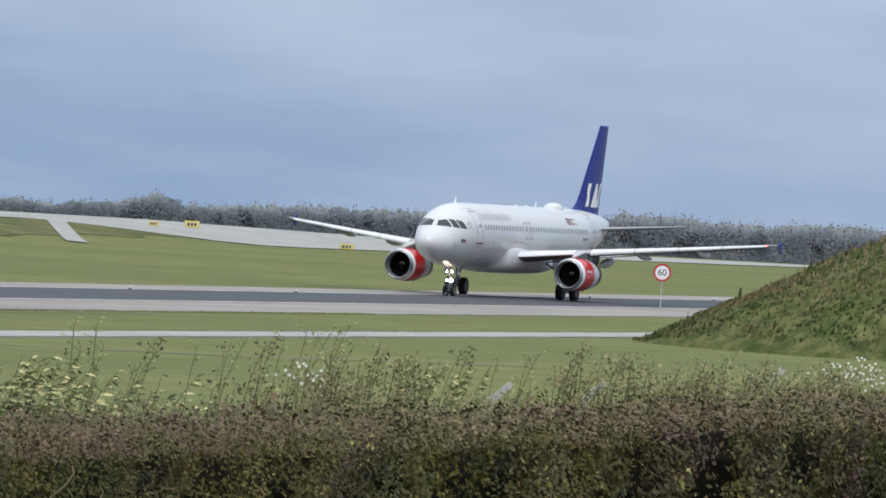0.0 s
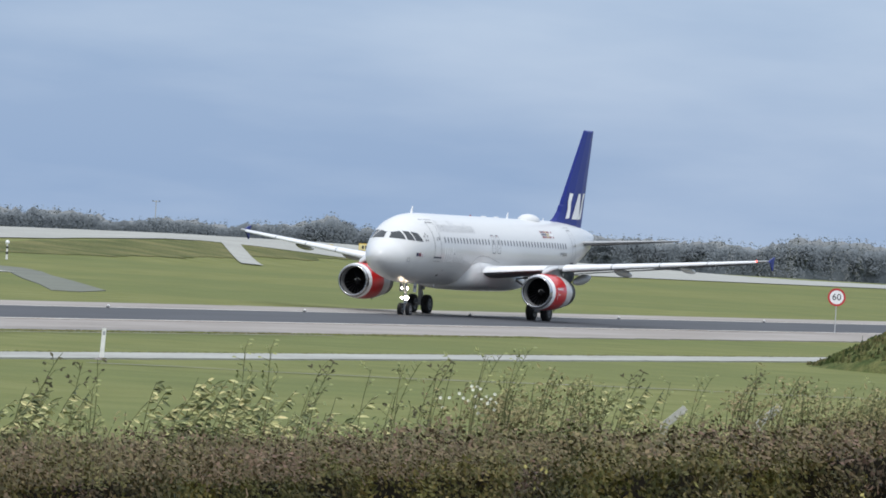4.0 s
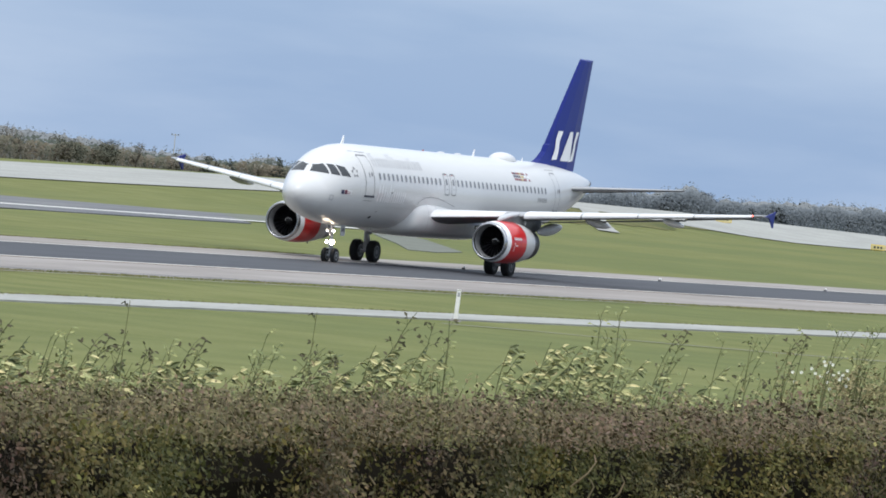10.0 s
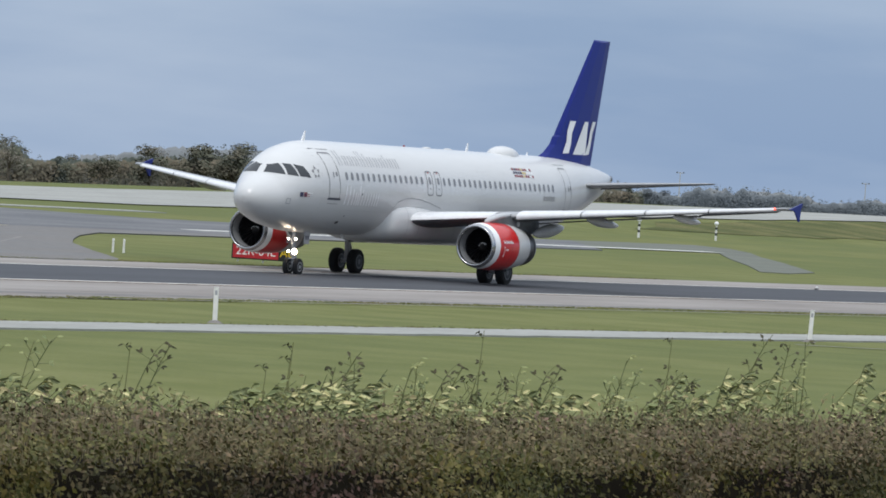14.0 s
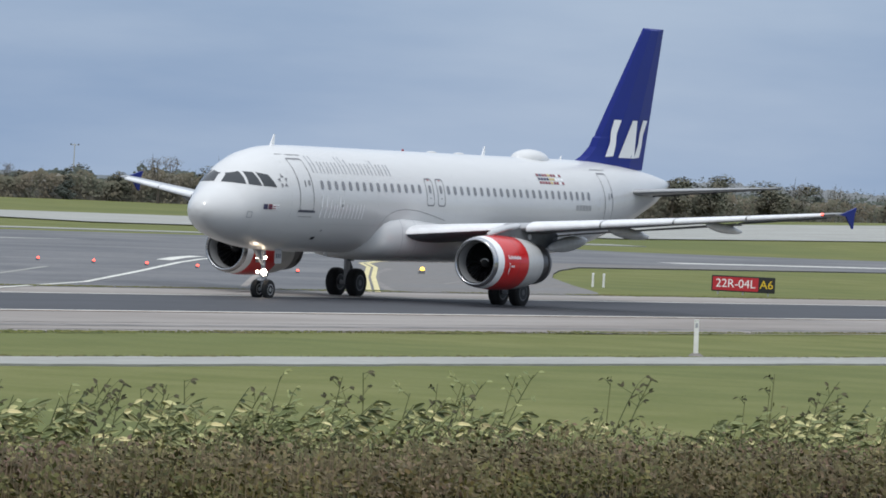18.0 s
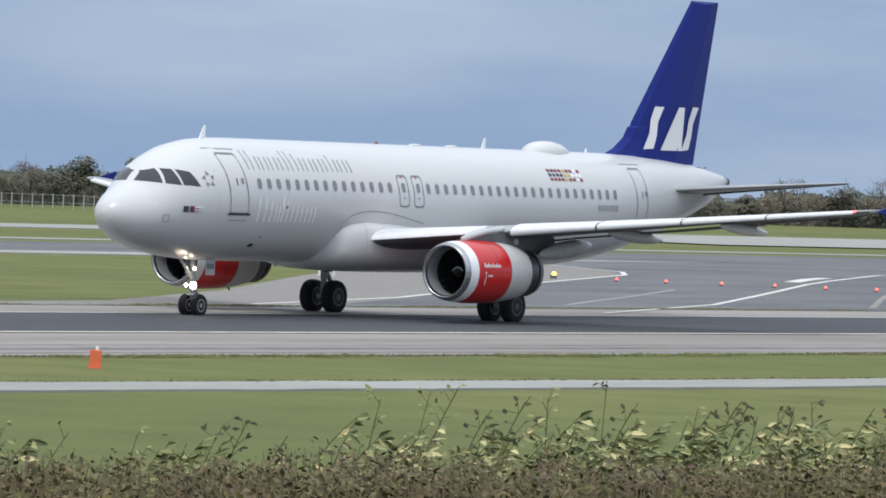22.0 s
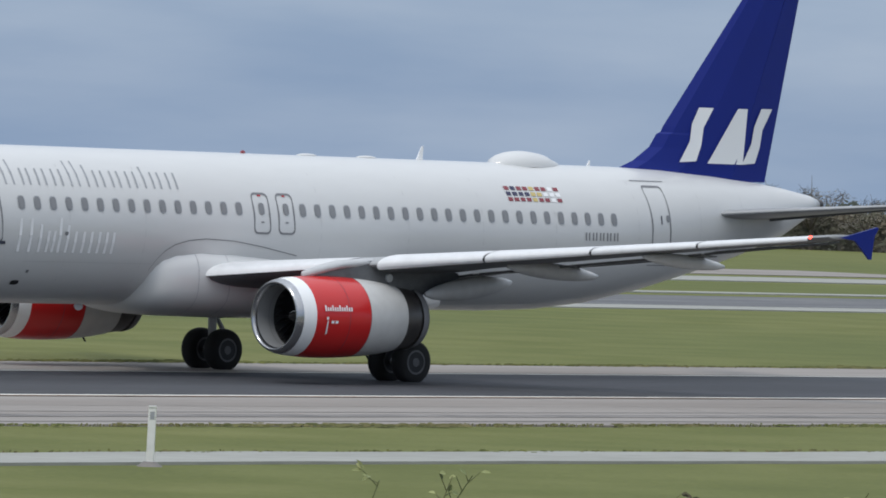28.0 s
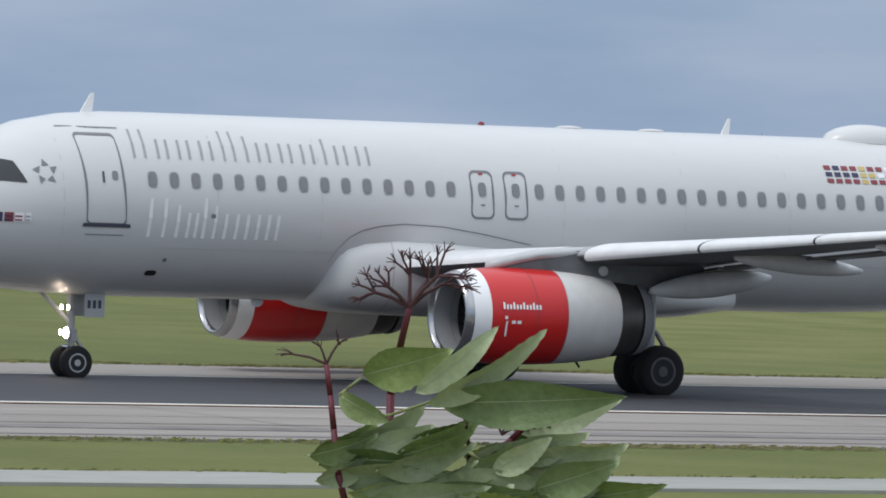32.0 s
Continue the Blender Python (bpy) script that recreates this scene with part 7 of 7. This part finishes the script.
def build_elder():
    cm = 0.01
    bush = new("elder_bush")
    rng = random.Random(8)

    def at(px, py, depth=0.0):
        return Vector(((px - 784) * 0.04085 * cm, depth * cm, (700 - py) * 0.04085 * cm))

    def stem(name, pts, r0, r1, mat, n=8):
        bm = bmesh.new()
        stem_bm(pts, r0 * cm, r1 * cm, bm, n)
        part(name, bm, mat, bush, smooth=True)

    stem("stem", [at(690, 4300, 3), at(685, 900, 3), at(690, 700, 3), at(706, 620, 2), at(724, 545)], 0.36, 0.25, M["elder_stem"])
    stem("stem", [at(640, 4300, 2), at(612, 900, 1), at(598, 840), at(590, 760), at(584, 700), at(577, 645)], 0.28, 0.2, M["elder_stem"])
    stem("stem", [at(650, 4300, 3), at(640, 850, 2), at(636, 790, 2), at(655, 740, 1)], 0.26, 0.17, M["elder_twig"])
    stem("stem", [at(820, 4300, 3), at(845, 900, 2), at(862, 820), at(905, 778), at(950, 735)], 0.28, 0.22, M["elder_stem"])
    stem("stem", [at(790, 4300, 4), at(826, 900, 3), at(830, 800, 3), at(820, 725, 2)], 0.22, 0.14, M["elder_twig"])

    def umbel(bm, p, ang, length, level):
        q = p + Vector((math.cos(ang), rng.uniform(-0.5, 0.5), math.sin(ang))) * length * cm
        stem_bm([p, p.lerp(q, 0.5) + Vector((0, 0, 0.06 * length * cm)), q], (0.05 + 0.055 * level) * cm, (0.035 + 0.05 * level) * cm, bm, 5)
        if level > 0:
            for k in range(4 if level > 1 else 5):
                umbel(bm, q, ang + rng.uniform(-0.95, 0.95), length * rng.uniform(0.4, 0.62), level - 1)

    def spray(p, ang, length, level):
        bm = bmesh.new()
        umbel(bm, p, ang, length, level)
        part("bare_umbel", bm, M["elder_twig"], bush, "bare burgundy umbel twigs without berries")

    top = at(724, 545)
    for ang, ln in ((2.72, 2.7), (2.35, 2.1), (1.55, 2.3), (1.0, 2.4), (0.62, 2.9), (0.85, 3.0)):
        spray(top, ang, ln, 2)
    second = at(577, 645)
    for ang, ln in ((2.85, 2.4), (1.9, 1.3), (1.05, 1.7)):
        spray(second, ang, ln, 1)
    for px, py in ((888, 770), (884, 742)):
        for ang in (0.5, 1.2, 2.0):
            spray(at(px, py), ang, 0.8, 1)
    # each leaf from its stalk to its tip, with its breadth, depth, twist and side turned up
    rows = [(640, 665, 805, 612, 80, 1, 0.3, 0), (735, 695, 882, 566, 52, -1, 0.5, 1), (755, 716, 968, 572, 58, -2, 0.7, 1), (775, 712, 1112, 682, 88, -1, 0.3, 0), (890, 750, 1105, 700, 78, 1, 0.3, 1), (600, 700, 692, 742, 50, 0, 0.5, 0),
            (895, 805, 1045, 765, 58, 0, 0.4, 1), (945, 865, 1098, 808, 72, -1, 0.3, 0), (556, 852, 682, 796, 48, 0, 0.6, 1), (690, 812, 845, 752, 44, 1, 0.8, 0), (640, 895, 872, 848, 70, -2, 0.3, 1), (980, 886, 1185, 852, 66, 1, 0.4, 0)]
    for k in range(36):
        px, py, reach, ang = 545 + 440 * ((k * 0.618) % 1), rng.uniform(790, 940), rng.uniform(110, 230), rng.uniform(0.0, 0.65)
        rows.append((px, py, px + reach * math.cos(ang), py - reach * math.sin(ang), reach * rng.uniform(0.3, 0.45), rng.choice((-1, 0, 1, 2, 3)), rng.uniform(0.2, 0.9), k % 2))
    for px, py, qx, qy, wide, dep, tw, pale in rows:
        v, f = [], []
        reach = math.hypot(qx - px, qy - py) * 0.04085
        elder_leaf(at(px, py, dep), math.atan2(py - qy, qx - px), reach * cm, wide * 0.047 * cm, tw, rng.uniform(0.0, 0.06), v, f, rng.uniform(-0.2, 0.2))
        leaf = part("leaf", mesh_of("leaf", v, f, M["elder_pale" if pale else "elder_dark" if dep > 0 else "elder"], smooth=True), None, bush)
        bm = bmesh.new()
        stem_bm([v[3 * k + 1] for k in range(0, 22, 3)], 0.055 * cm, 0.02 * cm, bm, 5)
        part("midrib", bm, M["midrib"], leaf)
    for k in range(22):
        v, f = [], []
        elder_leaf(at(rng.uniform(520, 1000), rng.uniform(960, 1500), rng.uniform(-3, 5)), rng.uniform(-0.25, 0.6), rng.uniform(7, 12) * cm, rng.uniform(2.6, 3.8) * cm, rng.uniform(-0.6, 1.2), rng.uniform(0.05, 0.25), v, f, rng.uniform(-0.4, 0.4))
        part("leaf", mesh_of("leaf", v, f, M["elder" if k % 4 else "elder_pale"], smooth=True), None, bush)
    for pts in (((636, 742), (690, 735), (780, 705)), ((600, 700), (612, 690), (640, 668)), ((828, 800), (850, 815), (905, 800))):
        stem("leaf_stalk", [at(*p) for p in pts], 0.14, 0.09, M["weed"])
    bush.matrix_basis = pose(2.370, 4.403, 5.452, 0, -2.1, -28.29)
    tagged(bush, "elder bush with burgundy stems, bare umbels and windblown leaves", "bush")


build_elder()


# ---- what moves ----
def motions():
    taxi = [
        (0, 410.02, -0.11), (0.5, 405.10, -0.01), (1, 400.20, 0.07), (1.5, 395.33, 0.08), (2, 390.47, 0.03), (2.5, 385.60, -0.04),
        (4.5, 365.08, -0.08), (5, 360.00, -0.06), (5.5, 354.95, 0.02), (6, 349.92, 0.12), (6.5, 344.88, 0.22), (7, 339.81, 0.22),
        (7.5, 334.75, 0.10), (8, 329.70, -0.05), (8.5, 324.63, -0.18), (9, 319.49, -0.31), (9.5, 314.30, -0.43), (10, 309.07, -0.54),
        (10.5, 303.78, -0.62), (11, 298.51, -0.68), (11.5, 293.26, -0.72), (12, 287.97, -0.72), (12.5, 282.61, -0.69), (13, 277.24, -0.58),
        (13.5, 271.95, -0.34), (15.5, 250.28, -0.05), (16, 244.94, 0.10), (16.5, 239.58, 0.08), (17, 234.19, -0.03), (17.5, 228.79, -0.12),
        (18, 223.37, -0.09), (18.5, 217.97, 0.07), (19, 212.52, 0.25), (19.5, 207.05, 0.30), (20, 201.50, 0.20), (20.5, 195.83, 0.09),
        (21, 190.11, 0.10), (21.5, 184.36, 0.16), (22, 178.69, 0.18), (22.5, 173.06, 0.12), (23, 167.44, -0.00), (23.5, 161.76, -0.16),
        (24, 156.00, -0.28), (24.5, 150.25, -0.23), (26.5, 125.75, -0.06), (27, 119.73, 0.05), (27.5, 113.77, 0.09), (28, 107.88, 0.08),
        (28.5, 101.97, 0.04), (29, 96.03, -0.03), (29.5, 90.06, -0.11), (30, 84.07, -0.15), (30.5, 78.10, -0.11), (31, 72.20, -0.03),
        (31.5, 66.35, 0.05), (32, 60.50, 0.08),
    ]
    # the airliner weaves a little about its main wheels, 17.7 m aft of the nose
    walk(airliner, [(t, pose(x + 17.7, 139.36, 0, 0, 0, yaw) @ pose(-17.7, 0, 0)) for t, x, yaw in taxi])
    # the weeds rock about their feet in the gusty wind
    for k, (plant, m) in enumerate(swaying):
        rows = []
        for j in range(81):
            t = 0.4 * j
            gust = 0.55 + 0.45 * math.sin(0.9 * t + 0.35 * k)
            bend = gust * (0.7 * math.sin(5.1 * t + 1.7 * k) + 0.4 * math.sin(3.3 * t + 2.9 * k))
            rows.append((t, m @ pose(0, 0, -1.2, 0, bend, 0) @ pose(0, 0, 1.2)))
        walk(plant, rows)
    # the wheels roll without slipping along the way that the airliner covers
    ts, xs = [r[0] for r in taxi], [r[1] for r in taxi]
    for wheel in airliner_wheels:
        u, y, r = wheel.location
        step = 1 if r < 0.5 else 2
        rows = []
        for k in range(0, 961, step):
            turn = (xs[0] - float(np.interp(k / 30, ts, xs))) / r
            rows.append((k / 30, pose(u, y, r, 0, -math.degrees(turn) % 360, 0)))
        walk(wheel, rows)


motions()
